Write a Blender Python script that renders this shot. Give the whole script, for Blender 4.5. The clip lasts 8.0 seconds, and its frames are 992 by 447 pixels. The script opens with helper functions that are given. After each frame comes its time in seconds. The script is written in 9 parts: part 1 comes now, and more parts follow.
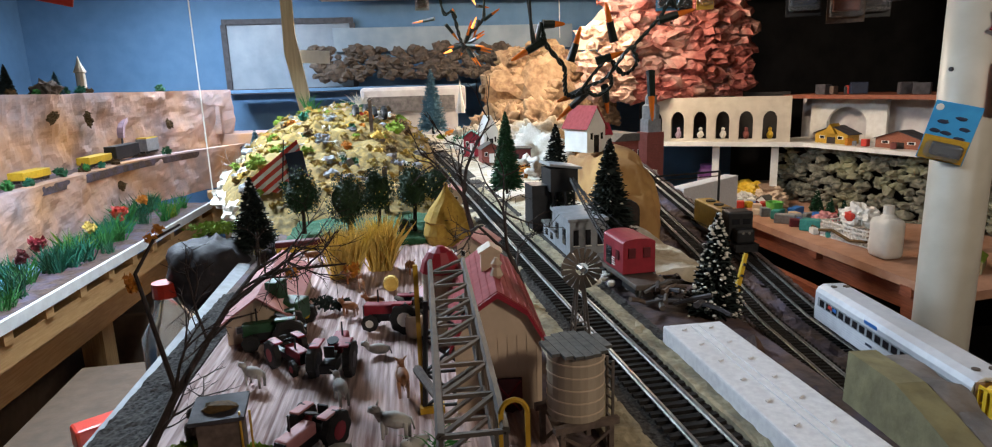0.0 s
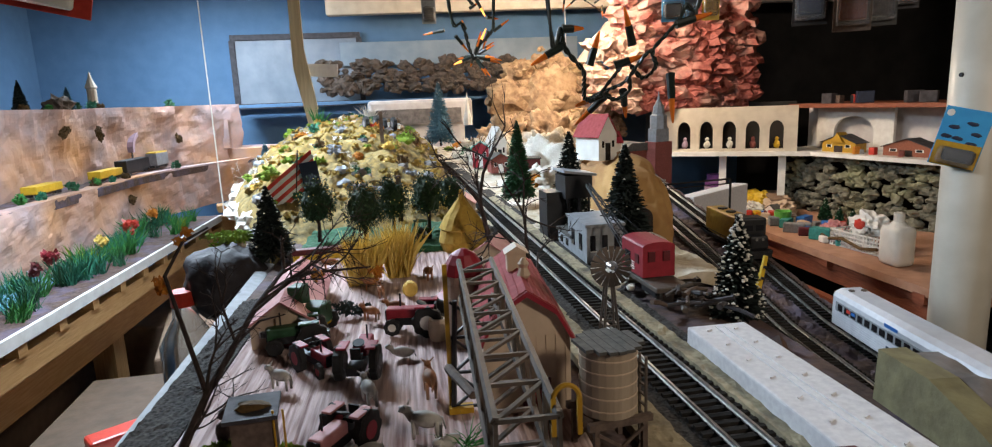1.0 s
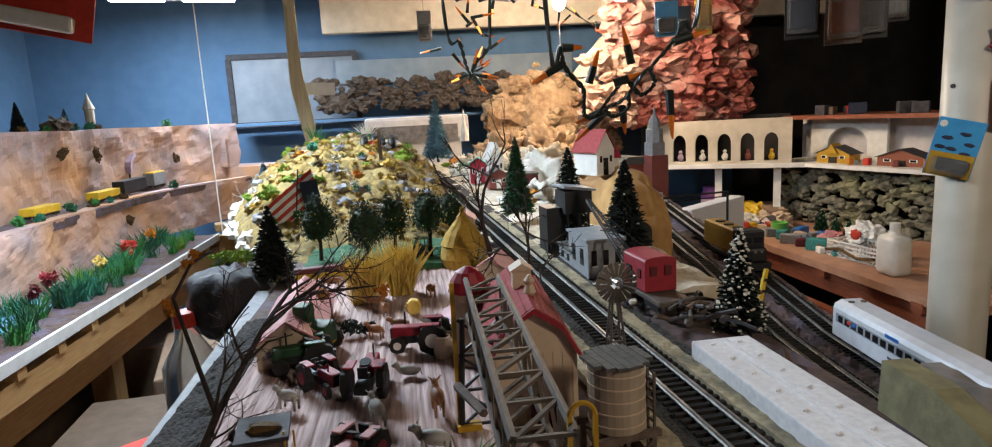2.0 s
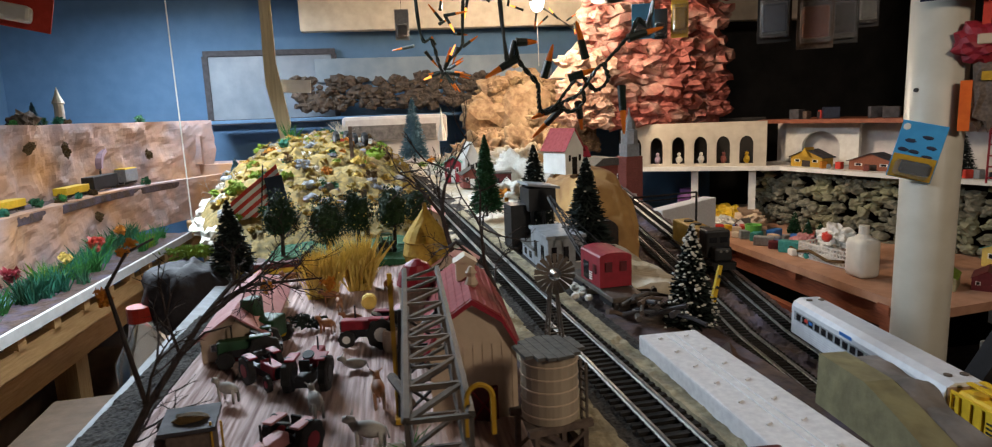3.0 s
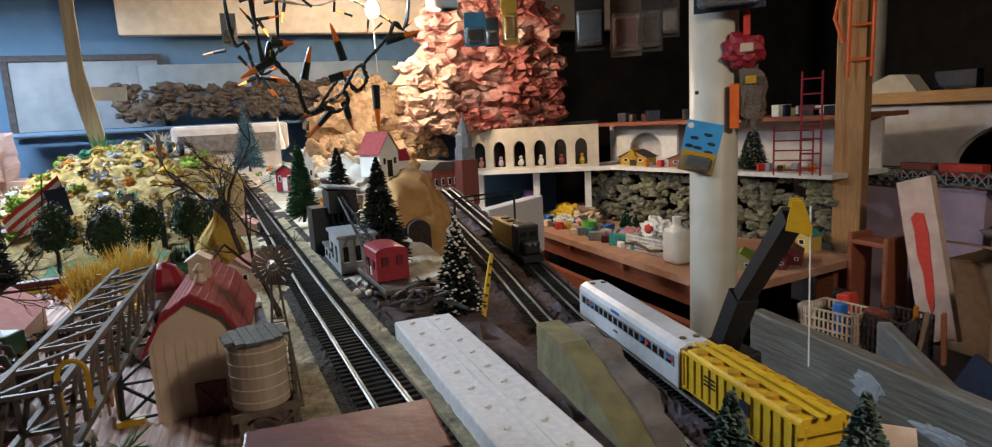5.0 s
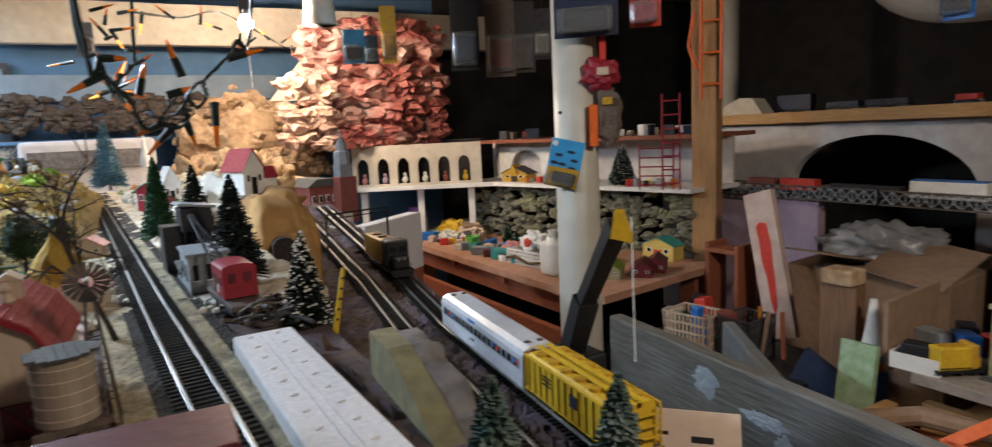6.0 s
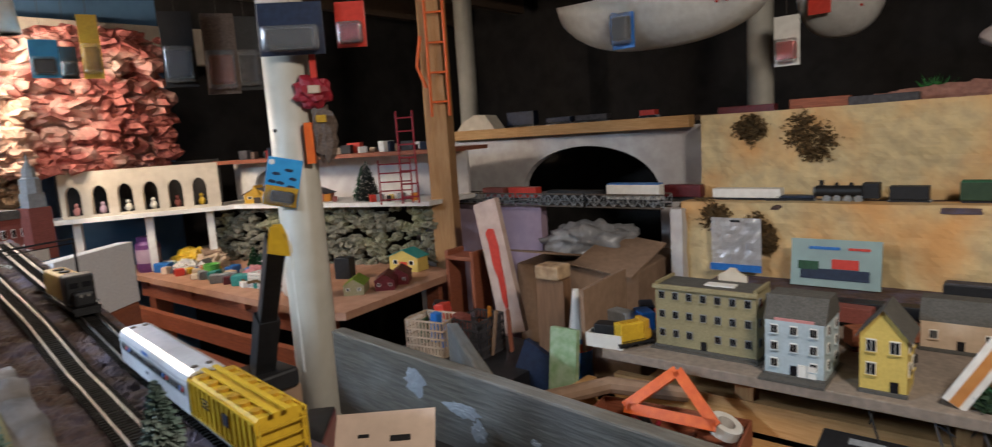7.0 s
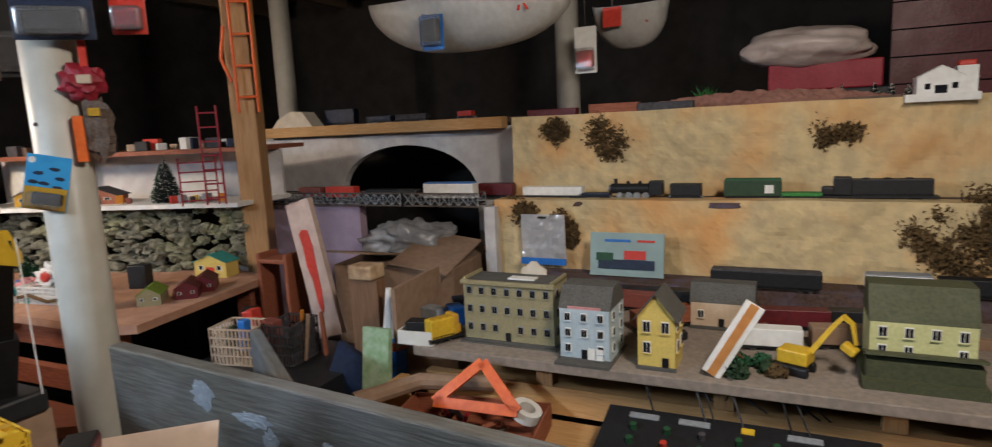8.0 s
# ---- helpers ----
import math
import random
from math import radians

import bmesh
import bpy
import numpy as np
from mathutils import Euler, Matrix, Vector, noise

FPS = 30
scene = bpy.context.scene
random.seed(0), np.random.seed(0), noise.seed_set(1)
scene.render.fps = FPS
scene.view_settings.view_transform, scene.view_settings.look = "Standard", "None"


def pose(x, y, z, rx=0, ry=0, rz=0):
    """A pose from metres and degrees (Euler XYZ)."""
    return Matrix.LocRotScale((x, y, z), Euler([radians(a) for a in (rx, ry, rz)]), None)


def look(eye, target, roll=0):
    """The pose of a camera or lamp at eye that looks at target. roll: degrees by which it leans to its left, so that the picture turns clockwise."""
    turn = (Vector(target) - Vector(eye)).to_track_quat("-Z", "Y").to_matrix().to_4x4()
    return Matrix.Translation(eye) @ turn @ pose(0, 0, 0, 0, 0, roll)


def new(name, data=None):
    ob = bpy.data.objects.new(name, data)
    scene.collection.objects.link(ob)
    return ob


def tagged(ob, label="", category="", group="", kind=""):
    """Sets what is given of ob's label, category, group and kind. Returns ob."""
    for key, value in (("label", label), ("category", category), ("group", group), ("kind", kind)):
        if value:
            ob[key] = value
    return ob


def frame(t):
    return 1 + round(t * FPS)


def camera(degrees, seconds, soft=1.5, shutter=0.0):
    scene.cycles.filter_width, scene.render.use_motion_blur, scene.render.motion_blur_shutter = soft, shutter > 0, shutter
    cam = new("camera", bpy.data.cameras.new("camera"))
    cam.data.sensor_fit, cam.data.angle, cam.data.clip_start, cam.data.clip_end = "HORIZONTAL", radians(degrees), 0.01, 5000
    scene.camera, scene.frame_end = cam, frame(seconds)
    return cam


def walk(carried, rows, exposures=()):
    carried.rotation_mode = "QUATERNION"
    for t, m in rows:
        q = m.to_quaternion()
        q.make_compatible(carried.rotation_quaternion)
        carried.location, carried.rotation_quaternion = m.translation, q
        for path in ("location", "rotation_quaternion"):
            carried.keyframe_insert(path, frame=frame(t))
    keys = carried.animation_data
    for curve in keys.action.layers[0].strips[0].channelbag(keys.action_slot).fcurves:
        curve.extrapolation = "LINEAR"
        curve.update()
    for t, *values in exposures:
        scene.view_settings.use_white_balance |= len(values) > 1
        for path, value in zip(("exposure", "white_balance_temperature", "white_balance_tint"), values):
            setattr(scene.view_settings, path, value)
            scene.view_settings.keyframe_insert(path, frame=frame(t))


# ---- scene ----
cam = camera(75.7, 8.0, soft=1.1, shutter=0.3)
PATH = [
    (0.0, (0.005, 0.004, 1.249), (0.251, 1.943, 0.827), -1.8),
    (0.5, (0.003, 0.005, 1.246), (0.236, 1.948, 0.833), -2.0),
    (1.0, (-0.007, 0.003, 1.243), (0.229, 1.952, 0.863), -2.3),
    (1.5, (-0.013, 0.001, 1.246), (0.224, 1.958, 0.906), -3.1),
    (3.0, (0.009, -0.002, 1.239), (0.31, 1.947, 0.907), -2.3),
    (3.5, (0.032, -0.013, 1.234), (0.417, 1.921, 0.9), -3.3),
    (4.0, (0.051, -0.018, 1.234), (0.546, 1.891, 0.899), -2.9),
    (4.5, (0.068, -0.029, 1.231), (0.677, 1.846, 0.899), -3.3),
    (6.0, (0.1, -0.076, 1.228), (1.089, 1.637, 0.937), -2.7),
    (6.5, (0.135, -0.115, 1.225), (1.417, 1.395, 0.947), -3.8),
    (7.0, (0.157, -0.158, 1.222), (1.671, 1.119, 0.944), -3.8),
    (7.5, (0.171, -0.187, 1.22), (1.835, 0.884, 0.929), -3.8),
    (8.0, (0.179, -0.208, 1.22), (1.961, 0.646, 0.91), -2.8),
]
walk(cam, [(t, look(eye, target, roll)) for t, eye, target, roll in PATH],
     exposures=[(0.0, 0.05, 6250, 10), (1.5, 0.05, 6400, 10), (3.0, -0.2, 6600, 10), (4.5, -0.1, 6500, 10), (6.0, 0.05, 6150, 10),
                (7.0, 0.35, 5950, 10), (7.5, 0.44, 5950, 10), (8.0, 0.36, 5950, 10)])


# ---- light ----
world = bpy.data.worlds.new("room_air")
scene.world = world
world.use_nodes = True
world.node_tree.nodes["Background"].inputs[0].default_value = (0.75, 0.8, 1.0, 1)
world.node_tree.nodes["Background"].inputs[1].default_value = 0.012


def lamp(name, kind, at, target, power, color, size=0.1, size_y=0.1):
    data = bpy.data.lights.new(name, kind)
    data.energy, data.color = power, color
    if kind == "AREA":
        data.shape, data.size, data.size_y = "RECTANGLE", size, size_y
    else:
        data.shadow_soft_size = size
    ob = new(name, data)
    ob.matrix_world = look(at, target)
    return ob


COOL, WARM, ROOM = (0.72, 0.86, 1.0), (1.0, 0.79, 0.58), (1.0, 0.85, 0.68)
lamp("shop_light", "AREA", (-0.39, 1.08, 1.602), (-0.26, 0.80, 0.9), 19.0, COOL, 0.30, 0.12)
lamp("wall_light", "AREA", (-0.68, 2.12, 1.632), (-0.66, 2.2, 0.9), 13.0, COOL, 0.36, 0.10)
lamp("bulb_light", "POINT", (0.45, 1.9, 1.56), (0, 0, 0), 20.0, WARM, 0.025)
lamp("room_light", "AREA", (0.55, -0.50, 1.70), (1.5, 0.5, 0.95), 9.5, ROOM, 0.18, 0.12)
# Fill light added under the white tub to brighten the craft table.
lamp("shade_light", "AREA", (0.66, 1.80, 1.535), (1.10, 1.55, 0.95), 2.5, WARM, 0.08, 0.08)


# ---- materials ----
def mk(name, c1, c2=None, rough=0.6, metal=0.0, scale=60.0, bump=0.25, stain=None, stretch=(1, 1, 1), rand=0.0, detail=6.0, amount=0.35, spec=0.4):
    """A procedural surface: two tones of fine grain, larger stains, fine relief."""
    m = bpy.data.materials.new(name)
    m.use_nodes = True
    nt = m.node_tree
    nd, ln = nt.nodes, nt.links
    bsdf = nd["Principled BSDF"]
    tc = nd.new("ShaderNodeTexCoord")
    mp = nd.new("ShaderNodeMapping")
    mp.inputs["Scale"].default_value = stretch
    ln.new(tc.outputs["Object"], mp.inputs["Vector"])
    fine = nd.new("ShaderNodeTexNoise")
    fine.inputs["Scale"].default_value, fine.inputs["Detail"].default_value = scale, detail
    ln.new(mp.outputs[0], fine.inputs["Vector"])
    big = nd.new("ShaderNodeTexNoise")
    big.inputs["Scale"].default_value, big.inputs["Detail"].default_value = scale / 6, 4
    ln.new(tc.outputs["Object"], big.inputs["Vector"])
    c2 = c2 or tuple(v * 0.7 for v in c1)
    ramp = nd.new("ShaderNodeValToRGB")
    ramp.color_ramp.elements[0].position, ramp.color_ramp.elements[1].position = 0.35, 0.65
    ramp.color_ramp.elements[0].color, ramp.color_ramp.elements[1].color = (*c2, 1), (*c1, 1)
    ln.new(fine.outputs["Fac"], ramp.inputs[0])
    r2 = nd.new("ShaderNodeValToRGB")
    r2.color_ramp.elements[0].position, r2.color_ramp.elements[1].position = 0.45, 0.7
    r2.color_ramp.elements[1].color = (amount, amount, amount, 1)
    r2.color_ramp.elements[0].color = (0, 0, 0, 1)
    ln.new(big.outputs["Fac"], r2.inputs[0])
    mix = nd.new("ShaderNodeMix")
    mix.data_type = "RGBA"
    ln.new(r2.outputs[0], mix.inputs[0])
    ln.new(ramp.outputs[0], mix.inputs[6])
    mix.inputs[7].default_value = (*(stain or tuple(v * 0.6 for v in c1)), 1)
    col = mix.outputs[2]
    if rand:
        oi, hs = nd.new("ShaderNodeObjectInfo"), nd.new("ShaderNodeHueSaturation")
        mr = nd.new("ShaderNodeMapRange")
        mr.inputs[3].default_value, mr.inputs[4].default_value = 1 - rand, 1 + rand
        ln.new(oi.outputs["Random"], mr.inputs[0])
        ln.new(mr.outputs[0], hs.inputs["Value"])
        ln.new(col, hs.inputs["Color"])
        col = hs.outputs[0]
    ln.new(col, bsdf.inputs["Base Color"])
    rr = nd.new("ShaderNodeMapRange")
    rr.inputs[3].default_value, rr.inputs[4].default_value = max(0.03, rough - 0.12), min(1, rough + 0.12)
    ln.new(big.outputs["Fac"], rr.inputs[0])
    ln.new(rr.outputs[0], bsdf.inputs["Roughness"])
    bsdf.inputs["Metallic"].default_value = metal
    bsdf.inputs["Specular IOR Level"].default_value = spec
    if bump:
        bp = nd.new("ShaderNodeBump")
        bp.inputs["Strength"].default_value, bp.inputs["Distance"].default_value = min(1, bump), 0.22 / scale
        ln.new(fine.outputs["Fac"], bp.inputs["Height"])
        ln.new(bp.outputs[0], bsdf.inputs["Normal"])
    return m


def glow(name, color, strength):
    m = bpy.data.materials.new(name)
    m.use_nodes = True
    b = m.node_tree.nodes["Principled BSDF"]
    b.inputs["Base Color"].default_value = (*color, 1)
    b.inputs["Emission Color"].default_value = (*color, 1)
    b.inputs["Emission Strength"].default_value = strength
    return m


def clear(name, color=(1, 1, 1), rough=0.08):
    m = bpy.data.materials.new(name)
    m.use_nodes = True
    b = m.node_tree.nodes["Principled BSDF"]
    b.inputs["Base Color"].default_value = (*color, 1)
    b.inputs["Transmission Weight"].default_value = 0.92
    b.inputs["Roughness"].default_value, b.inputs["IOR"].default_value = rough, 1.25
    return m


BLUE_WALL = mk("blue_wall_paint", (0.10, 0.20, 0.34), (0.085, 0.175, 0.30), 0.75, scale=20, bump=0.1)
# Near-black stands in for the unlit room and hollows; also one card back.
SHADE_CARD_BLACK = mk("shade_and_card_black", (0.035, 0.03, 0.028), (0.02, 0.018, 0.016), 0.9, scale=12)
CONCRETE = mk("concrete_floor", (0.22, 0.21, 0.2), (0.15, 0.145, 0.14), 0.85, scale=25)
JOIST = mk("old_joist_wood", (0.12, 0.075, 0.045), (0.07, 0.045, 0.03), 0.8, scale=40, stretch=(6, 1, 6))
PINE = mk("pine_lumber", (0.52, 0.31, 0.13), (0.42, 0.23, 0.085), 0.6, scale=45, stretch=(7, 0.6, 7), bump=0.15, stain=(0.33, 0.17, 0.06))
PINE_UP = mk("pine_post", (0.42, 0.24, 0.10), (0.33, 0.17, 0.065), 0.6, scale=45, stretch=(7, 7, 0.5), bump=0.15, stain=(0.22, 0.11, 0.045))
REDWOOD = mk("red_stained_wood", (0.30, 0.095, 0.045), (0.2, 0.06, 0.03), 0.6, scale=45, stretch=(7, 0.7, 7))
TABLE_TOP = mk("worn_table_board", (0.46, 0.26, 0.17), (0.36, 0.19, 0.12), 0.6, scale=30)
FARM_WOOD = mk("weathered_pink_board", (0.60, 0.44, 0.41), (0.22, 0.12, 0.105), 0.8, scale=90, stretch=(5, 0.25, 1), bump=0.5, stain=(0.6, 0.52, 0.5))
WHITE_PAINT = mk("white_paint", (0.75, 0.74, 0.7), (0.66, 0.64, 0.6), 0.5, scale=60, bump=0.08)
POLE_PAINT = mk("cream_pole_paint", (0.54, 0.51, 0.44), (0.48, 0.45, 0.38), 0.42, scale=25, bump=0.06, stain=(0.46, 0.42, 0.35))
PLASTER = mk("cream_plaster", (0.62, 0.55, 0.44), (0.52, 0.45, 0.35), 0.85, scale=30, bump=0.3)
PLASTER_W = mk("white_plaster", (0.6, 0.58, 0.56), (0.5, 0.46, 0.46), 0.85, scale=30, bump=0.25)
CLIFF_L = mk("painted_pink_cliff", (0.44, 0.30, 0.27), (0.31, 0.245, 0.25), 0.85, scale=24, bump=0.5, stain=(0.50, 0.25, 0.09), amount=0.85)
CLIFF_R = mk("painted_ochre_cliff", (0.60, 0.46, 0.24), (0.47, 0.36, 0.2), 0.85, scale=34, bump=0.45, stain=(0.60, 0.30, 0.10), amount=0.85)
RED_ROCK = mk("red_painted_rock", (0.46, 0.15, 0.12), (0.24, 0.06, 0.05), 0.8, scale=60, bump=0.9, stain=(0.68, 0.5, 0.42), amount=0.9)
TAN_ROCK = mk("tan_rock", (0.42, 0.28, 0.16), (0.22, 0.13, 0.07), 0.85, scale=60, bump=0.9, stain=(0.6, 0.45, 0.28), amount=0.6)
GREY_ROCK = mk("grey_green_rock", (0.21, 0.20, 0.15), (0.09, 0.085, 0.06), 0.85, scale=60, bump=0.9, stain=(0.3, 0.30, 0.16), amount=0.7)
DARK_ROCK = mk("dark_brown_rock", (0.115, 0.085, 0.065), (0.05, 0.038, 0.03), 0.9, scale=70, bump=0.9)
SLATE = mk("slate_stone", (0.07, 0.066, 0.074), (0.035, 0.033, 0.037), 0.7, scale=60, bump=0.5)
LIME_STONE = mk("olive_cut_stone", (0.23, 0.21, 0.11), (0.16, 0.14, 0.075), 0.75, scale=110, bump=0.5, stain=(0.11, 0.09, 0.055), amount=0.8)
STONE_TOP = mk("grey_broken_stone", (0.2, 0.18, 0.17), (0.11, 0.1, 0.095), 0.8, scale=70, bump=0.7)
HILL = mk("mossy_hill", (0.26, 0.17, 0.045), (0.085, 0.065, 0.02), 0.95, scale=110, bump=1.0, stain=(0.30, 0.23, 0.10), amount=0.5)
MOSS_OCHRE = mk("ochre_hill_moss", (0.42, 0.28, 0.06), (0.24, 0.15, 0.03), 0.95, scale=60, bump=0.3, stain=(0.10, 0.11, 0.02), amount=0.7)
MOUND = mk("tan_tunnel_mound", (0.45, 0.26, 0.09), (0.33, 0.17, 0.06), 0.85, scale=30, bump=0.5, stain=(0.16, 0.085, 0.05), amount=0.8)
SAND = mk("sandy_scenery", (0.52, 0.44, 0.31), (0.36, 0.29, 0.19), 0.95, scale=120, bump=0.6, stain=(0.7, 0.68, 0.63), amount=0.6)
BALLAST = mk("dark_ballast", (0.075, 0.068, 0.062), (0.014, 0.013, 0.012), 0.95, scale=520, bump=1.0, stain=(0.10, 0.09, 0.08), amount=0.3, spec=0.15)
EARTH = mk("brown_earth", (0.10, 0.06, 0.045), (0.05, 0.03, 0.025), 0.9, scale=140, bump=0.8, stain=(0.13, 0.12, 0.2), amount=0.5)
CORKY = mk("cork_strip", (0.40, 0.34, 0.22), (0.27, 0.22, 0.13), 0.9, scale=260, bump=0.7, stain=(0.05, 0.045, 0.04), amount=0.8)
TIE = mk("black_plastic_tie", (0.02, 0.018, 0.017), (0.012, 0.011, 0.01), 0.85, scale=300, rand=0.3, spec=0.12)
RAIL = mk("nickel_rail", (0.40, 0.385, 0.36), (0.26, 0.25, 0.23), 0.48, metal=1.0, scale=200, bump=0.05)
FOAM = mk("white_bead_foam", (0.72, 0.71, 0.72), (0.6, 0.59, 0.61), 0.8, scale=260, bump=0.35, stain=(0.66, 0.63, 0.63))
CREAM = mk("cream_plastic", (0.56, 0.43, 0.31), (0.5, 0.38, 0.27), 0.6, scale=120, bump=0.12)
RED = mk("red_plastic", (0.30, 0.016, 0.03), (0.23, 0.012, 0.022), 0.55, scale=150, bump=0.08)
RED_ROOF = mk("red_shingle_plastic", (0.36, 0.07, 0.07), (0.28, 0.05, 0.052), 0.8, spec=0.15, scale=200, bump=0.25)
PINK_ROOF = mk("faded_red_roof", (0.58, 0.27, 0.26), (0.5, 0.2, 0.2), 0.6, scale=150, bump=0.2)
MAROON = mk("maroon_paint", (0.12, 0.014, 0.018), (0.08, 0.01, 0.012), 0.45, scale=100)
BLACK = mk("black_plastic", (0.014, 0.014, 0.016), (0.008, 0.008, 0.009), 0.52, scale=150, bump=0.1)
RUBBER = mk("black_rubber", (0.02, 0.02, 0.02), (0.012, 0.012, 0.012), 0.75, scale=150)
STEEL = mk("grey_lattice_plastic", (0.095, 0.08, 0.068), (0.055, 0.047, 0.04), 0.6, scale=150, bump=0.15, stain=(0.24, 0.14, 0.08))
SILVER = mk("silver_paint", (0.62, 0.63, 0.66), (0.55, 0.56, 0.6), 0.32, metal=0.1, scale=120, bump=0.05)
YELLOW = mk("yellow_plastic", (0.66, 0.43, 0.025), (0.56, 0.35, 0.02), 0.45, scale=150, bump=0.08)
YELLOW_D = mk("dark_yellow_plastic", (0.5, 0.29, 0.02), (0.4, 0.22, 0.015), 0.45, scale=150)
STRAW = mk("golden_straw", (0.80, 0.60, 0.17), (0.66, 0.46, 0.1), 0.8, scale=200, bump=0.6)
THATCH = mk("yellow_felt", (0.45, 0.29, 0.045), (0.34, 0.2, 0.03), 0.9, scale=220, bump=0.7)
GREEN = mk("tractor_green", (0.02, 0.08, 0.03), (0.015, 0.055, 0.02), 0.52, scale=150)
GREEN_MAT = mk("green_turf", (0.03, 0.12, 0.06), (0.02, 0.08, 0.035), 0.95, scale=300, bump=0.8)
FOLIAGE = mk("dark_leaf", (0.02, 0.05, 0.018), (0.010, 0.026, 0.010), 0.8, scale=300, bump=0.3)
NEEDLE = mk("dark_needle", (0.016, 0.028, 0.024), (0.009, 0.015, 0.014), 0.8, scale=300, bump=0.2)
NEEDLE_G = mk("green_needle", (0.02, 0.09, 0.035), (0.013, 0.055, 0.022), 0.8, scale=300, bump=0.2)
NEEDLE_B = mk("frosted_blue_needle", (0.12, 0.24, 0.30), (0.07, 0.15, 0.2), 0.8, scale=300, bump=0.2)
SNOW = mk("flocked_snow", (0.72, 0.70, 0.63), (0.6, 0.57, 0.5), 0.9, scale=300, bump=0.5)
LIME = mk("lime_foliage", (0.22, 0.32, 0.03), (0.12, 0.2, 0.02), 0.9, scale=250, bump=0.5)
PLANT = mk("fern_green", (0.05, 0.24, 0.05), (0.03, 0.15, 0.035), 0.7, scale=200)
PLANT_T = mk("teal_green_plant", (0.03, 0.2, 0.12), (0.02, 0.12, 0.08), 0.7, scale=200)
RUST_LEAF = mk("orange_leaf", (0.55, 0.22, 0.02), (0.4, 0.13, 0.01), 0.8, scale=300, bump=0.4)
MOSS = mk("dry_brown_moss", (0.13, 0.075, 0.025), (0.065, 0.04, 0.015), 0.95, scale=300, bump=0.9)
BARK = mk("dark_twig", (0.045, 0.03, 0.025), (0.022, 0.016, 0.013), 0.85, scale=250, bump=0.5)
BARK_G = mk("grey_brown_twig", (0.14, 0.10, 0.075), (0.08, 0.055, 0.045), 0.85, scale=250, bump=0.5)
OLIVE_TRIM = mk("olive_trim_plastic", (0.07, 0.075, 0.035), (0.045, 0.05, 0.024), 0.7, scale=200, bump=0.2)
OLIVE_WALL = mk("olive_brick_plastic", (0.31, 0.27, 0.15), (0.24, 0.205, 0.11), 0.7, scale=300, bump=0.25)
PALE_BLUE = mk("pale_blue_plastic", (0.42, 0.50, 0.54), (0.36, 0.43, 0.47), 0.6, scale=200, bump=0.1)
BUTTER = mk("butter_yellow_plastic", (0.62, 0.47, 0.12), (0.54, 0.4, 0.1), 0.6, scale=200, bump=0.1)
PALE_GREEN = mk("pale_yellow_green", (0.56, 0.55, 0.27), (0.48, 0.47, 0.22), 0.6, scale=200, bump=0.1)
GREY_ROOF = mk("grey_shingle_roof", (0.10, 0.095, 0.085), (0.06, 0.058, 0.053), 0.8, scale=350, bump=0.35)
GREY_WALL = mk("light_grey_plastic", (0.26, 0.275, 0.29), (0.2, 0.21, 0.225), 0.6, scale=150, bump=0.1)
PANE = mk("dark_pane", (0.015, 0.015, 0.018), (0.01, 0.01, 0.012), 0.15, scale=50, bump=0)
BRICK = mk("dull_red_brick", (0.26, 0.075, 0.06), (0.17, 0.05, 0.04), 0.75, scale=350, bump=0.3)
CARD = mk("brown_cardboard", (0.27, 0.175, 0.115), (0.22, 0.14, 0.09), 0.8, scale=60, bump=0.1)
PAPER = mk("cream_card", (0.62, 0.48, 0.38), (0.56, 0.43, 0.34), 0.7, scale=60, bump=0.05)
PLANK = mk("grey_weathered_plank", (0.13, 0.12, 0.10), (0.08, 0.072, 0.06), 0.65, scale=40, stretch=(6, 0.5, 6), bump=0.3, stain=(0.3, 0.32, 0.34), amount=0.35)
ORANGE = mk("orange_plastic", (0.72, 0.14, 0.02), (0.62, 0.1, 0.015), 0.4, scale=100, bump=0.05)
RED_TRIM = mk("bright_red_plastic", (0.55, 0.05, 0.03), (0.45, 0.035, 0.02), 0.4, scale=100, bump=0.05)
BLUE = mk("bright_blue_plastic", (0.03, 0.16, 0.5), (0.02, 0.12, 0.4), 0.4, scale=100, bump=0.05)
SKY_CARD = mk("blue_print_card", (0.06, 0.33, 0.62), (0.05, 0.27, 0.55), 0.3, scale=40, bump=0)
NAVY = mk("navy_plastic", (0.018, 0.028, 0.06), (0.012, 0.018, 0.04), 0.5, scale=100)
GREEN_CUP = mk("lime_cup", (0.18, 0.5, 0.09), (0.14, 0.42, 0.07), 0.3, scale=60, bump=0)
MILKY = mk("milky_plastic", (0.7, 0.68, 0.63), (0.64, 0.62, 0.57), 0.35, scale=40, bump=0.05)
TEAL = mk("teal_plastic", (0.05, 0.28, 0.25), (0.03, 0.2, 0.18), 0.5, scale=150)
PURPLE = mk("purple_plastic", (0.14, 0.04, 0.16), (0.1, 0.03, 0.12), 0.5, scale=100)
LILAC = mk("lilac_plaster", (0.42, 0.31, 0.38), (0.36, 0.26, 0.33), 0.85, scale=30, bump=0.3)
FOIL = mk("silver_foil", (0.85, 0.85, 0.87), (0.75, 0.75, 0.78), 0.22, metal=0.25, scale=25, bump=0.6)
FILM = clear("clear_film")
COW_W = mk("piebald_hide", (0.5, 0.48, 0.44), (0.42, 0.4, 0.37), 0.75, scale=260, bump=0.05, stain=(0.02, 0.018, 0.016), amount=1.0)
COW_B = mk("tan_hide", (0.36, 0.15, 0.06), (0.28, 0.11, 0.045), 0.6, scale=200, bump=0.05, stain=(0.5, 0.42, 0.34), amount=0.7)
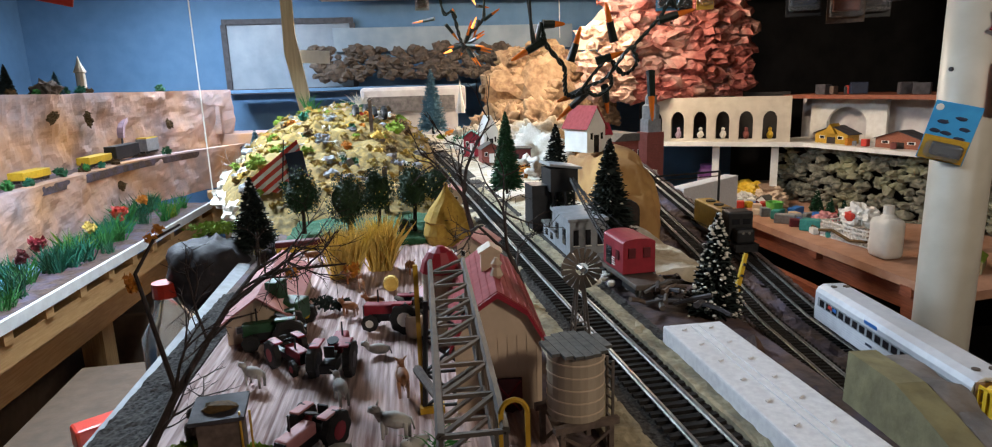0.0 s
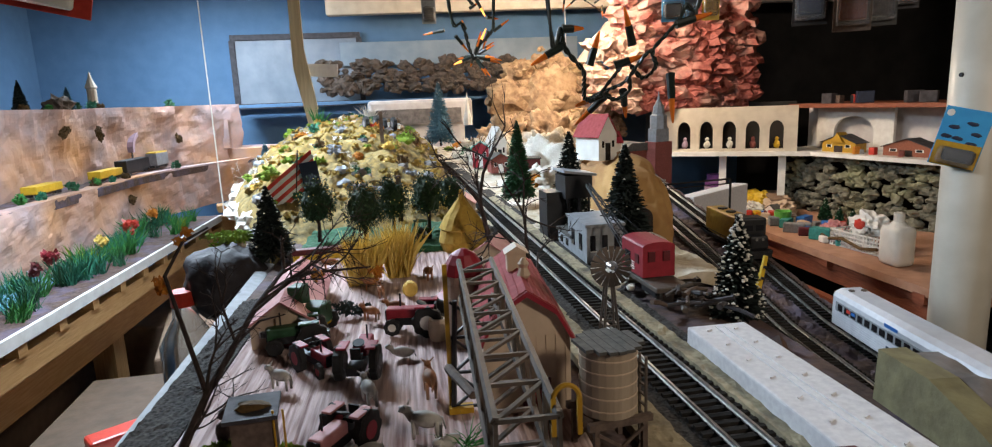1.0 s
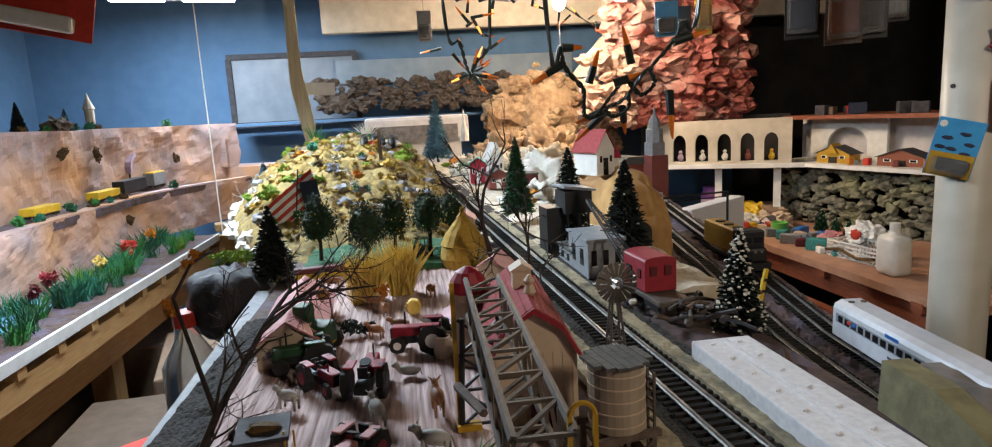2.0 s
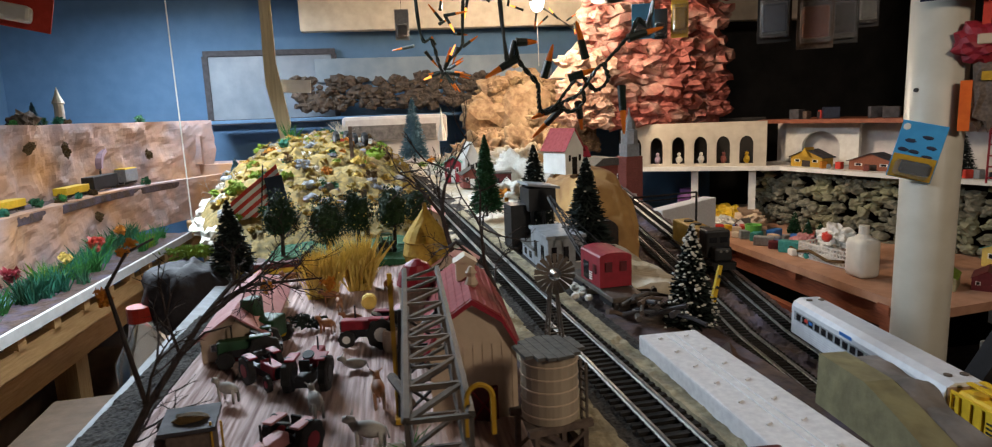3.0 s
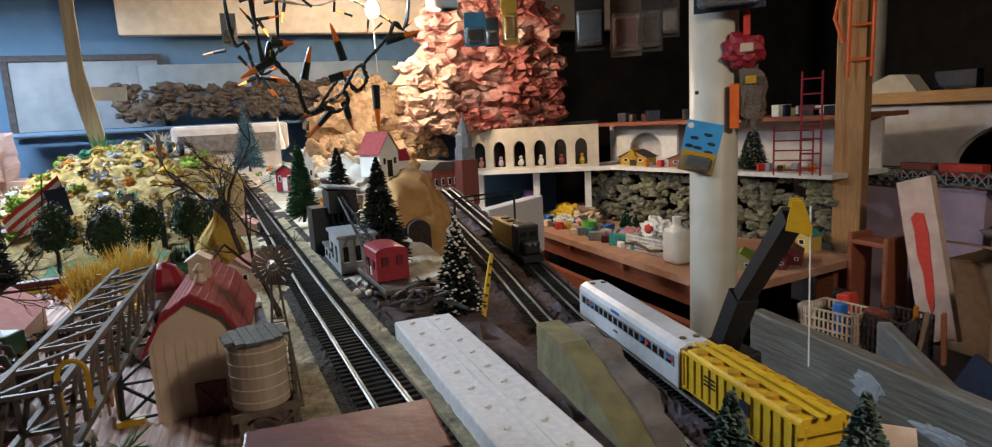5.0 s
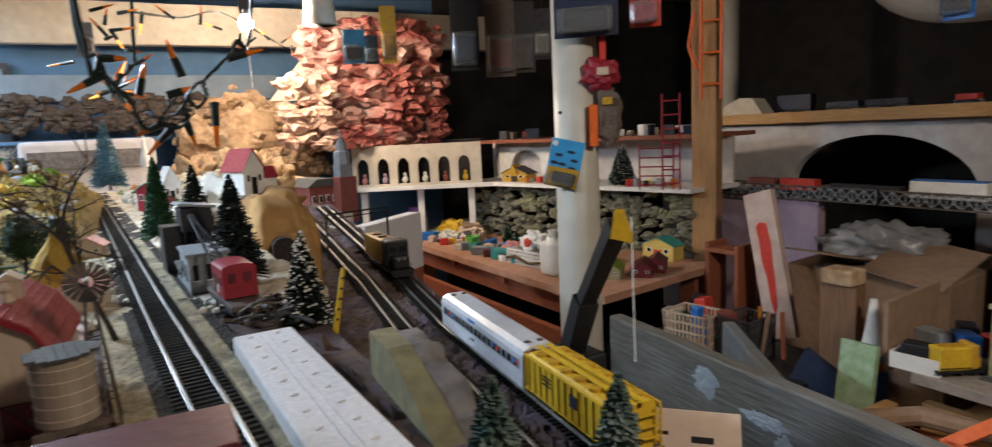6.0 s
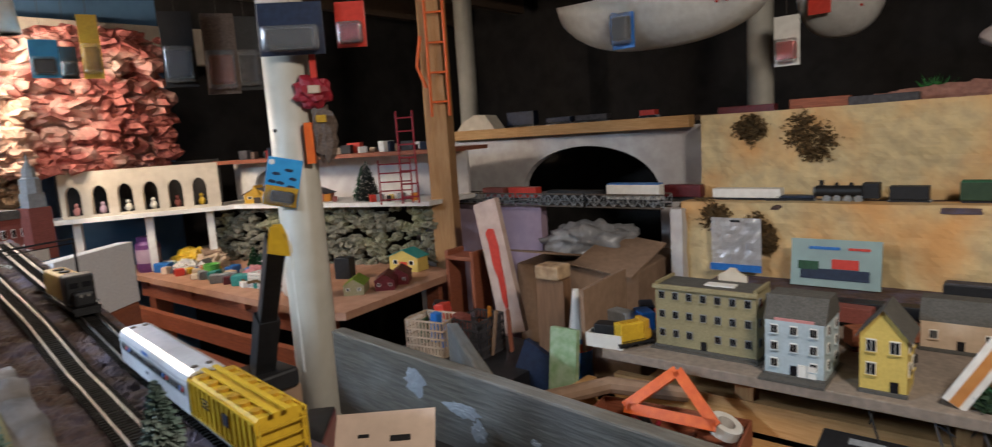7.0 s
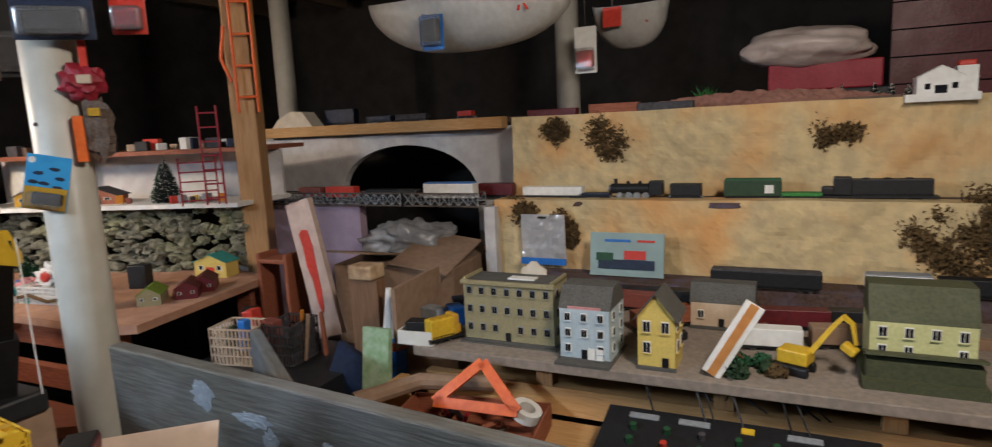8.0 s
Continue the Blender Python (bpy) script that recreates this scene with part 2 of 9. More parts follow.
WIRE = mk("green_black_wire", (0.012, 0.022, 0.018), (0.008, 0.014, 0.012), 0.35, scale=200, bump=0.05)
AMBER = clear("amber_bulb_glass", (0.95, 0.28, 0.05), 0.1)
AMBER_LIT = glow("lit_amber_bulb", (1.0, 0.36, 0.06), 2.0)
LAMP_GLOW = glow("lamp_face", (0.85, 0.93, 1.0), 14.0)
BULB_GLOW = glow("bulb_face", (1.0, 0.82, 0.6), 40.0)


# ---- mesh helpers ----
def B():
    return bmesh.new()


def bx(bm, c, s, rot=(0, 0, 0), top=(1, 1)):
    """A box with centre c and size s; top narrows its upper face."""
    m = pose(*c, *rot)
    v = []
    for z in (-0.5, 0.5):
        k = top if z > 0 else (1, 1)
        for x, y in ((-0.5, -0.5), (0.5, -0.5), (0.5, 0.5), (-0.5, 0.5)):
            v.append(bm.verts.new(m @ Vector((x * s[0] * k[0], y * s[1] * k[1], z * s[2]))))
    for f in ((3, 2, 1, 0), (4, 5, 6, 7), (0, 1, 5, 4), (1, 2, 6, 5), (2, 3, 7, 6), (3, 0, 4, 7)):
        bm.faces.new([v[i] for i in f])
    return v


def rbx(bm, c, s, r, rot=(0, 0, 0), seg=2):
    """A box with rounded edges."""
    v = bx(bm, c, s, rot)
    es = {e for w in v for e in w.link_edges}
    bmesh.ops.bevel(bm, geom=list(es), offset=r, segments=seg, affect="EDGES", profile=0.5)


def cyl(bm, a, b, r0, r1=None, n=12, caps=True):
    """A tapered rod from a to b."""
    a, b = Vector(a), Vector(b)
    r1 = r0 if r1 is None else r1
    d = (b - a).normalized()
    s = d.orthogonal().normalized()
    u = d.cross(s)
    rings = []
    for p, r in ((a, r0), (b, r1)):
        rings.append([bm.verts.new(p + (s * math.cos(k * math.tau / n) + u * math.sin(k * math.tau / n)) * max(r, 1e-5)) for k in range(n)])
    for k in range(n):
        bm.faces.new((rings[0][k], rings[0][(k + 1) % n], rings[1][(k + 1) % n], rings[1][k]))
    if caps:
        bm.faces.new(rings[0][::-1])
        bm.faces.new(rings[1])


def tube(bm, pts, r0, r1=None, n=6):
    """A bent rod through pts, tapering from r0 to r1."""
    r1 = r0 if r1 is None else r1
    pts = [Vector(p) for p in pts]
    rings, side = [], None
    for i, p in enumerate(pts):
        d = (pts[min(i + 1, len(pts) - 1)] - pts[max(i - 1, 0)]).normalized()
        side = d.orthogonal() if side is None else side - d * side.dot(d)
        side.normalize()
        u = d.cross(side)
        r = r0 + (r1 - r0) * i / (len(pts) - 1)
        rings.append([bm.verts.new(p + (side * math.cos(k * math.tau / n) + u * math.sin(k * math.tau / n)) * r) for k in range(n)])
    for a, b in zip(rings, rings[1:]):
        for k in range(n):
            bm.faces.new((a[k], a[(k + 1) % n], b[(k + 1) % n], b[k]))
    bm.faces.new(rings[0][::-1])
    bm.faces.new(rings[-1])


def lathe(bm, prof, at=(0, 0, 0), n=16):
    """A turned body from (radius, height) pairs."""
    rings = [[bm.verts.new((at[0] + max(r, 1e-5) * math.cos(k * math.tau / n), at[1] + max(r, 1e-5) * math.sin(k * math.tau / n), at[2] + z)) for k in range(n)] for r, z in prof]
    for a, b in zip(rings, rings[1:]):
        for k in range(n):
            bm.faces.new((a[k], a[(k + 1) % n], b[(k + 1) % n], b[k]))
    bm.faces.new(rings[0][::-1])
    bm.faces.new(rings[-1])


def prism(bm, poly, y0, y1, m=None):
    """A polygon of (x, z) pushed from y0 to y1."""
    m = m or Matrix()
    a = [bm.verts.new(m @ Vector((x, y0, z))) for x, z in poly]
    b = [bm.verts.new(m @ Vector((x, y1, z))) for x, z in poly]
    n = len(poly)
    bm.faces.new(a)
    bm.faces.new(b[::-1])
    for k in range(n):
        bm.faces.new((a[(k + 1) % n], a[k], b[k], b[(k + 1) % n]))


def blob(bm, c, r, sub=2, amp=0.2, freq=2.0, seed=0.0, flat=None):
    """A lump with an uneven skin."""
    made = bmesh.ops.create_icosphere(bm, subdivisions=sub, radius=1.0)["verts"]
    off = Vector((seed * 3.7, seed * 1.3, seed * 2.1))
    for v in made:
        k = 1 + amp * noise.fractal(v.co * freq + off, 0.8, 2.0, 3)
        v.co = Vector((c[0] + v.co.x * r[0] * k, c[1] + v.co.y * r[1] * k, c[2] + v.co.z * r[2] * k))
        if flat is not None:
            v.co.z = max(v.co.z, flat)


def sheet(bm, x0, x1, y0, y1, nx, ny, height, skirt=None):
    """A ground sheet with height(x, y), closed down to skirt."""
    g = [[bm.verts.new((x0 + (x1 - x0) * i / nx, y0 + (y1 - y0) * j / ny, height(x0 + (x1 - x0) * i / nx, y0 + (y1 - y0) * j / ny))) for i in range(nx + 1)] for j in range(ny + 1)]
    for j in range(ny):
        for i in range(nx):
            bm.faces.new((g[j][i], g[j][i + 1], g[j + 1][i + 1], g[j + 1][i]))
    if skirt is not None:
        rim = g[0] + [g[j][nx] for j in range(1, ny + 1)] + g[ny][-2::-1] + [g[j][0] for j in range(ny - 1, 0, -1)]
        low = [bm.verts.new((v.co.x, v.co.y, skirt)) for v in rim]
        for k in range(len(rim)):
            bm.faces.new((rim[(k + 1) % len(rim)], rim[k], low[k], low[(k + 1) % len(rim)]))
        bm.faces.new(low[::-1])


def data_of(name, bm, mat, smooth=False):
    me = bpy.data.meshes.new(name)
    bm.normal_update()
    bm.to_mesh(me)
    bm.free()
    me.materials.append(mat)
    if smooth:
        me.polygons.foreach_set("use_smooth", [True] * len(me.polygons))
    return me


def part(name, bm, mat, parent, label="", smooth=False):
    """One bmesh as one mesh object under a thing or a part."""
    ob = new(name, bm if isinstance(bm, bpy.types.Mesh) else data_of(name, bm, mat, smooth))
    ob.parent = parent
    return tagged(ob, label)


def thing(name, label, category, at=(0, 0, 0), rz=0, group="", kind="", rx=0, ry=0):
    ob = new(name)
    ob.empty_display_size = 0.01
    ob.matrix_world = pose(*at, rx, ry, rz)
    return tagged(ob, label, category, group, kind)


def solo(name, bm, mat, label, category, at=(0, 0, 0), rz=0, group="", kind="", smooth=False, rx=0, ry=0):
    """A thing that is one mesh."""
    ob = new(name, data_of(name, bm, mat, smooth))
    ob.matrix_world = pose(*at, rx, ry, rz)
    return tagged(ob, label, category, group, kind)


def rnd(a, b):
    return random.uniform(a, b)


# ---- the room ----
def slab(name, c, s, mat, label, kind="structure", category="wall"):
    bm = B()
    bx(bm, (0, 0, 0), s)
    return solo(name, bm, mat, label, category, c, kind=kind)


slab("floor", (0.8, 0.7, -0.05), (5.0, 5.0, 0.1), CONCRETE, "bare grey concrete basement floor", category="floor")
slab("wall_back", (0.0, 2.72, 1.0), (2.8, 0.1, 2.0), BLUE_WALL, "matt blue painted basement wall")
# The near-black walls carry the dark of the unlit room in their colour.
slab("wall_back_dark", (2.35, 2.72, 1.0), (1.9, 0.1, 2.0), SHADE_CARD_BLACK, "basement wall coloured near-black to stand for unlit depth")
slab("wall_left", (-1.45, 0.7, 1.0), (0.1, 3.94, 2.0), BLUE_WALL, "matt blue painted basement wall")
slab("wall_right", (3.35, 0.7, 1.0), (0.1, 5.0, 2.0), SHADE_CARD_BLACK, "basement wall coloured near-black to stand for unlit depth")
slab("wall_front", (0.92, -1.85, 1.0), (4.76, 0.1, 2.0), SHADE_CARD_BLACK, "basement wall coloured near-black to stand for unlit depth")
bm = B()
bx(bm, (0.8, 0.7, 2.03), (5.0, 5.0, 0.06))
for k in range(10):
    bx(bm, (0.8, -1.6 + k * 0.46, 1.94), (4.7, 0.045, 0.12))
solo("ceiling", bm, JOIST, "dark bare wooden joists and boards overhead", "ceiling", kind="structure")
bm = B()
rbx(bm, (0, 0, 0), (2.0, 0.05, 0.14), 0.004)
solo("trim_back", bm, PLASTER, "cream painted board under the ceiling", "trim", (0.7, 2.46, 1.64), rz=-3, kind="structure")


# the painted support column and the two beyond
def column(at, r, h, label):
    bm = B()
    cyl(bm, (0, 0, 0), (0, 0, h), r, r, 32)
    t = thing("support_column", label, "column", at, group="round basement columns", kind="structure")
    part("shaft", bm, POLE_PAINT, t, smooth=False)
    for p in t.children[0].data.polygons:
        p.use_smooth = len(p.vertices) == 4
    bm = B()
    bx(bm, (0, 0, h - 0.01), (r * 3, r * 3, 0.02))
    bx(bm, (0, 0, 0.005), (r * 3, r * 3, 0.01))
    part("end_plate", bm, BLACK, t)
    return t


col = column((0.810, 0.850, 0), 0.039, 1.86, "cream painted round steel column with cards hung on it")
bm = B()
cyl(bm, (-0.0375, -0.0062, 1.252), (-0.0410, -0.0068, 1.252), 0.0035, 0.003, 10)
part("screw", bm, BLACK, col)
column((2.3, 0.51, 0), 0.04, 1.86, "cream painted round column in the dark back area")
column((2.3, 1.76, 0), 0.04, 1.86, "cream painted round column in the dark back area")
bm = B()
rbx(bm, (0, 0, 0.93), (0.066, 0.066, 1.86), 0.003)
solo("wooden_post", bm, PINE_UP, "square bare pine post from floor to joists", "post", (1.488, 1.152, 0), rz=26, kind="structure")


# ---- the layout benches ----
def bench(name, label, at, top, mat, leg_at=()):
    t = thing(name, label, "bench", at)
    bm = B()
    bx(bm, (0, 0, -top[2] / 2), top)
    part("top", bm, mat, t)
    for x, y in leg_at:
        bm = B()
        bx(bm, (x, y, -top[2] - (at[2] - top[2]) / 2), (0.045, 0.045, at[2] - top[2]))
        part("leg", bm, PINE_UP, t)
    return t


up = bench("layout_bench", "raised pine bench under the farm and the main line", (0.033, 0.95, 1.088), (0.374, 2.9, 0.02), EARTH, ((-0.14, -1.2), (0.0, 1.2), (-0.14, 0.2), (0.15, 1.2)))
low = bench("lower_bench", "lower plywood bench under the double track", (0.315, 0.35, 0.985), (0.23, 1.9, 0.02), EARTH, ((0.08, -0.8), (0.08, 0.8), (-0.08, 0.0)))
bm = B()
bx(bm, (0.18, 0.3, -0.055), (0.012, 1.9, 0.07))
part("edge_board", bm, REDWOOD, up)


def rough(x, y, a, f):
    return a * noise.fractal(Vector((x * f, y * f, 3.1)), 0.8, 2.0, 4)


# weathered farm board with deep grain
def grain(x, y):
    w = x + 0.004 * noise.noise(Vector((x * 30, y * 4, 0)))
    return 1.0925 + 0.0016 * noise.noise(Vector((w * 260, y * 3, 1.0))) + 0.0010 * noise.noise(Vector((w * 620, y * 5, 5.0)))


bm = B()
sheet(bm, -0.125, 0.062, 0.02, 0.70, 190, 50, grain, 1.088)
solo("farm_board", bm, FARM_WOOD, "weathered pinkish board with deep wood grain", "board", smooth=True)

# dark strips and white paper along the board's left edge
bm = B()
sheet(bm, -0.152, -0.127, 0.1, 0.52, 12, 120, lambda x, y: 1.092 + rough(x, y, 0.0012, 260), 1.085)
solo("tar_paper_strip", bm, BALLAST, "black gritty roadbed strip beside the board", "strip", rz=0, smooth=False)
bm = B()
bx(bm, (0, 0, 0), (0.012, 0.42, 0.003), (0, 14, 0))
solo("paper_sheet", bm, GREY_WALL, "white curled paper sheet under the roadbed strip", "paper", (-0.158, 0.46, 1.085), rz=2)


# hill behind the farm
def hill_edge(y):
    """How far left the hill's foot reaches."""
    return float(np.interp(y, (0.76, 0.90, 1.05, 1.40, 2.06), (-0.185, -0.245, -0.300, -0.355, -0.36)))


def hill_z(x, y):
    u = (x + 0.13) / (0.185 if x > -0.13 else max(0.05, -0.13 - hill_edge(y)) * 1.05)
    v = (y - 1.40) / (0.64 if y < 1.4 else 0.70)
    k = max(0.0, 1 - u * u) * max(0.0, 1 - abs(v) ** 1.7)
    return 1.088 - 0.02 * max(0.0, abs(u) - 0.8) + 0.122 * k ** 0.72 + rough(x, y, 0.012, 18) * min(1, 4 * k) + rough(x, y, 0.005, 80)


bm = B()
sheet(bm, 0.0, 1.0, 0.74, 2.06, 100, 240, lambda x, y: 2.0, 0.99)
for v in bm.verts:
    lo = hill_edge(v.co.y)
    v.co.x = lo + (0.055 - lo) * v.co.x
    if v.co.z > 1.5:
        v.co.z = hill_z(v.co.x, v.co.y)
solo("hill", bm, HILL, "mossy yellow hill strewn with pale rubble", "hill", smooth=True)

# ballast and sandy strips of the main line
TRACK = [(0.140, -0.10), (0.1265, 0.236), (0.1095, 0.52), (0.086, 0.95), (0.055, 1.5), (0.012, 2.2)]


def track_x(y):
    return float(np.interp(y, [p[1] for p in TRACK], [p[0] for p in TRACK]))


bm = B()
sheet(bm, -0.024, 0.038, -0.15, 2.25, 26, 620, lambda x, y: 1.0925 + rough(x, y, 0.0012, 330), 1.086)
for v in bm.verts:
    v.co.x += track_x(v.co.y)
solo("track_ballast", bm, BALLAST, "dark gritty ballast under the main track", "ballast")
bm = B()
sheet(bm, -0.004, 0.006, -0.1, 0.98, 6, 260, lambda x, y: 1.0955 + rough(x, y, 0.0012, 160), 1.09)
for v in bm.verts:
    v.co.x += track_x(v.co.y) + 0.0215
solo("cork_strip", bm, CORKY, "tan crumbly cork strip beside the main track", "strip")
bm = B()
sheet(bm, -0.008, 0.010, 0.1, 0.95, 8, 260, lambda x, y: 1.093 + rough(x, y, 0.0014, 120), 1.086)
for v in bm.verts:
    v.co.x += track_x(v.co.y) - 0.033
solo("cork_strip", bm, CORKY, "tan crumbly cork strip beside the main track", "strip")
bm = B()
sheet(bm, 0.03, 0.25, 0.50, 2.25, 40, 190, lambda x, y: 1.0915 + rough(x, y, 0.004, 25) + rough(x, y, 0.0014, 140), 1.08)
for v in bm.verts:
    v.co.x += 0.6 * (track_x(v.co.y) - 0.11)
solo("sandy_ground", bm, SAND, "pale sandy plaster ground beside the track", "ground", kind="structure")
def siding_x(y):
    """The outer siding swings gently outward toward the tunnel."""
    return float(np.interp(y, (-0.4, 0.235, 0.556, 0.774, 1.25), (0.294, 0.370, 0.409, 0.427, 0.45)))


bm = B()
sheet(bm, 0.2, 0.475, -0.55, 1.3, 70, 380, lambda x, y: 0.9965 + 0.125 * max(0.0, y - 0.58) + rough(x, y, 0.004, 40) + rough(x, y, 0.0012, 260), 0.985)
for v in bm.verts:
    v.co.x = 0.2 + (v.co.x - 0.2) / 0.275 * (siding_x(v.co.y) + 0.028 - 0.2)
solo("lower_ground", bm, EARTH, "dark brown gravelly ground of the lower level", "ground", kind="structure")
bm = B()
sheet(bm, 0.0, 0.06, -0.5, 1.25, 14, 260, lambda x, y: 1.088 - 1.4 * x + rough(x, y, 0.012, 30) + rough(x, y, 0.004, 110), 0.985)
for v in bm.verts:
    v.co.x += 0.202
solo("embankment", bm, EARTH, "dark rubble slope between the two levels", "slope")


# ---- tracks ----
def climb(y):
    """How the lower ground rises toward the tunnel."""
    return 0.125 * max(0.0, y - 0.58)


def track(name, label, line, z, y0, y1, near, rise=lambda y: 0.0):
    """Two rails on plastic ties along line(y)."""
    t = thing(name, label, "track", (0, 0, 0), group="model railway tracks")
    for s in (-1, 1):
        bm = B()
        ys = np.arange(y0, y1 + 0.001, 0.03)
        sec = ((-0.0011, 0.0), (0.0011, 0.0), (0.0011, 0.0006), (0.0003, 0.001), (0.0004, 0.0022), (0.0006, 0.0028), (-0.0006, 0.0028), (-0.0004, 0.0022), (-0.0003, 0.001), (-0.0011, 0.0006))
        rows = [[bm.verts.new((line(y) + s * 0.0083 + a, y, z + rise(y) + 0.0018 + b)) for a, b in sec] for y in ys]
        for p, q in zip(rows, rows[1:]):
            for k in range(len(sec)):
                bm.faces.new((p[k], p[(k + 1) % len(sec)], q[(k + 1) % len(sec)], q[k]))
        part("rail", bm, RAIL, t)
    one = B()
    bx(one, (0, 0, 0.0009), (0.031, 0.0028, 0.0018))
    for s in (-1, 1):
        bx(one, (s * 0.0083, 0, 0.0021), (0.0034, 0.0018, 0.0007))
    me = data_of("tie", one, TIE)
    rest = B()
    for y in np.arange(y0, y1, 0.0066):
        slope = math.degrees(math.atan2(line(y + 0.02) - line(y), 0.02))
        if near[0] <= y <= near[1]:
            ob = part("tie", me, TIE, t)
            ob.matrix_local = pose(line(y), y, z + rise(y), 0, 0, -slope)
        else:
            bx(rest, (line(y), y, z + rise(y) + 0.0009), (0.031, 0.0028, 0.0018), (0, 0, -slope))
    tagged(part("far_tie_row", rest, TIE, t), kind="stuff")
    return t


track("main_track", "nickel rails on black plastic ties", track_x, 1.0935, -0.12, 2.2, (0.1, 1.0))
track("siding_track", "nickel rails on black plastic ties on the lower level", siding_x, 1.0005, -0.4, 1.25, (0.1, 0.8), climb)
track("siding_track", "nickel rails on black ties beside the parked train", lambda y: siding_x(y) - 0.053, 1.0005, -0.4, 1.25, (0.3, 0.8), climb)


# ---- left shelf with the painted cliffs ----
def run(y):
    """How far the left scenery swings inward at its far end."""
    k = max(0.0, y - 1.75)
    return 0.55 * k * k + 0.05 * k


bm = B()
sheet(bm, -0.76, -0.565, 0.55, 1.86, 20, 90, lambda x, y: 0.955 + rough(x, y, 0.002, 60), 0.945)
sh = thing("left_shelf", "pine shelf along the wall with a white edge", "shelf", (0, 0, 0))
part("shelf_top", bm, EARTH, sh, "dark earthy shelf top")
bm = B()
bx(bm, (-0.563, 1.2, 0.947), (0.006, 1.32, 0.018))
part("white_edge", bm, WHITE_PAINT, sh)
bm = B()
bx(bm, (-0.575, 1.2, 0.905), (0.02, 1.34, 0.035))
part("front_rail", bm, PINE, sh)
bm = B()
bx(bm, (-0.60, 1.2, 0.85), (0.02, 1.34, 0.05))
part("lower_rail", bm, PINE, sh)
for y in np.arange(0.6, 1.85, 0.105):
    bm = B()
    bx(bm, (-0.572, y, 0.93), (0.02, 0.022, 0.018))
    part("spacer", bm, PINE, sh)
for y in (0.85, 1.25, 1.75):
    bm = B()
    bx(bm, (-0.615, y, 0.42), (0.04, 0.045, 0.84))
    part("leg", bm, PINE_UP, sh)
bm = B()
bx(bm, (-0.80, 1.2, 0.47), (0.02, 1.34, 0.9))
part("back_panel", bm, CARD, sh)


def cliff_band(name, label, mat, x, y0, y1, z0, z1, amp, n=150, bend=run, thick=0.03):
    bm = B()
    rows = []
    nz = 24
    for j in range(nz + 1):
        z = z0 + (z1 - z0) * j / nz
        rows.append([])
        for i in range(n + 1):
            y = y0 + (y1 - y0) * i / n
            w = amp * noise.fractal(Vector((y * 9, z * 9, x)), 0.9, 2.1, 5)
            zz = z + (0.25 * amp * noise.noise(Vector((y * 6, 1.7, x))) if j == nz else 0)
            rows[-1].append(bm.verts.new((x + bend(y) + w, y, zz)))
    for a, b in zip(rows, rows[1:]):
        for i in range(n):
            bm.faces.new((a[i], a[i + 1], b[i + 1], b[i]))
    s = -1 if thick > 0 else 1
    back = [bm.verts.new((v.co.x - thick, v.co.y, v.co.z)) for v in rows[-1]]
    low = [bm.verts.new((v.co.x - thick, v.co.y, z0)) for v in rows[-1]]
    for i in range(n):
        bm.faces.new((rows[-1][i], rows[-1][i + 1], back[i + 1], back[i]))
        bm.faces.new((back[i], back[i + 1], low[i + 1], low[i]))
    return solo(name, bm, mat, label, "scenery", kind="structure")


cliff_band("cliff_lower", "pink and orange painted plaster cliff", CLIFF_L, -0.735, 0.5, 2.45, 0.955, 1.082, 0.012)
cliff_band("cliff_upper", "pink and orange painted plaster cliff with a tunnel mouth", CLIFF_L, -0.83, 0.5, 2.35, 1.076, 1.262, 0.016)
bm = B()
sheet(bm, -0.84, -0.735, 0.5, 2.4, 8, 150, lambda x, y: 1.078 + rough(x, y, 0.0015, 60), 1.06)
for v in bm.verts:
    v.co.x += run(v.co.y)
solo("cliff_ledge", bm, EARTH, "narrow dark railway ledge along the painted cliff", "ledge")


# ---- right side: cliff, village shelf, bridge ----
cliff_band("right_cliff_lower", "ochre painted plaster cliff behind the village", CLIFF_R, 1.66, -0.95, 0.5, 0.80, 1.026, 0.012, bend=lambda y: 0.0, thick=-0.06)
cliff_band("right_cliff_upper", "ochre painted plaster cliff above the railway ledge", CLIFF_R, 1.79, -0.95, 0.5, 1.018, 1.234, 0.012, bend=lambda y: 0.0, thick=-0.06)
bm = B()
bx(bm, (1.73, -0.22, 1.015), (0.13, 1.46, 0.012))
solo("right_ledge", bm, EARTH, "dark railway ledge cut into the ochre cliff", "ledge")
bm = B()
bx(bm, (2.08, -0.22, 1.205), (0.52, 1.46, 0.02))
solo("upper_shelf", bm, CARD, "brown shelf top behind the ochre cliff", "shelf")
vs = thing("village_shelf", "dusty grey shelf with the village houses on it", "shelf", (0, 0, 0))
bm = B()
rbx(bm, (1.395, -0.28, 0.812), (0.53, 1.42, 0.018), 0.002)
part("shelf_top", bm, mk("dusty_grey_board", (0.27, 0.22, 0.18), (0.2, 0.165, 0.135), 0.85, scale=90, bump=0.3), vs)
bm = B()
bx(bm, (1.18, -0.28, 0.735), (0.02, 1.42, 0.05))
part("front_rail", bm, PINE, vs)
for y in (0.19, -0.11, -0.34, -0.6):
    bm = B()
    bx(bm, (1.19, y, 0.78), (0.03, 0.03, 0.05))
    part("block", bm, PINE_UP, vs)
for y in (0.38, -0.3, -0.85):
    bm = B()
    bx(bm, (1.25, y, 0.355), (0.045, 0.045, 0.71))
    part("leg", bm, PINE_UP, vs)
bm = B()
bx(bm, (1.45, -0.28, 0.7), (0.4, 1.42, 0.012))
part("under_shelf", bm, PINE, vs)

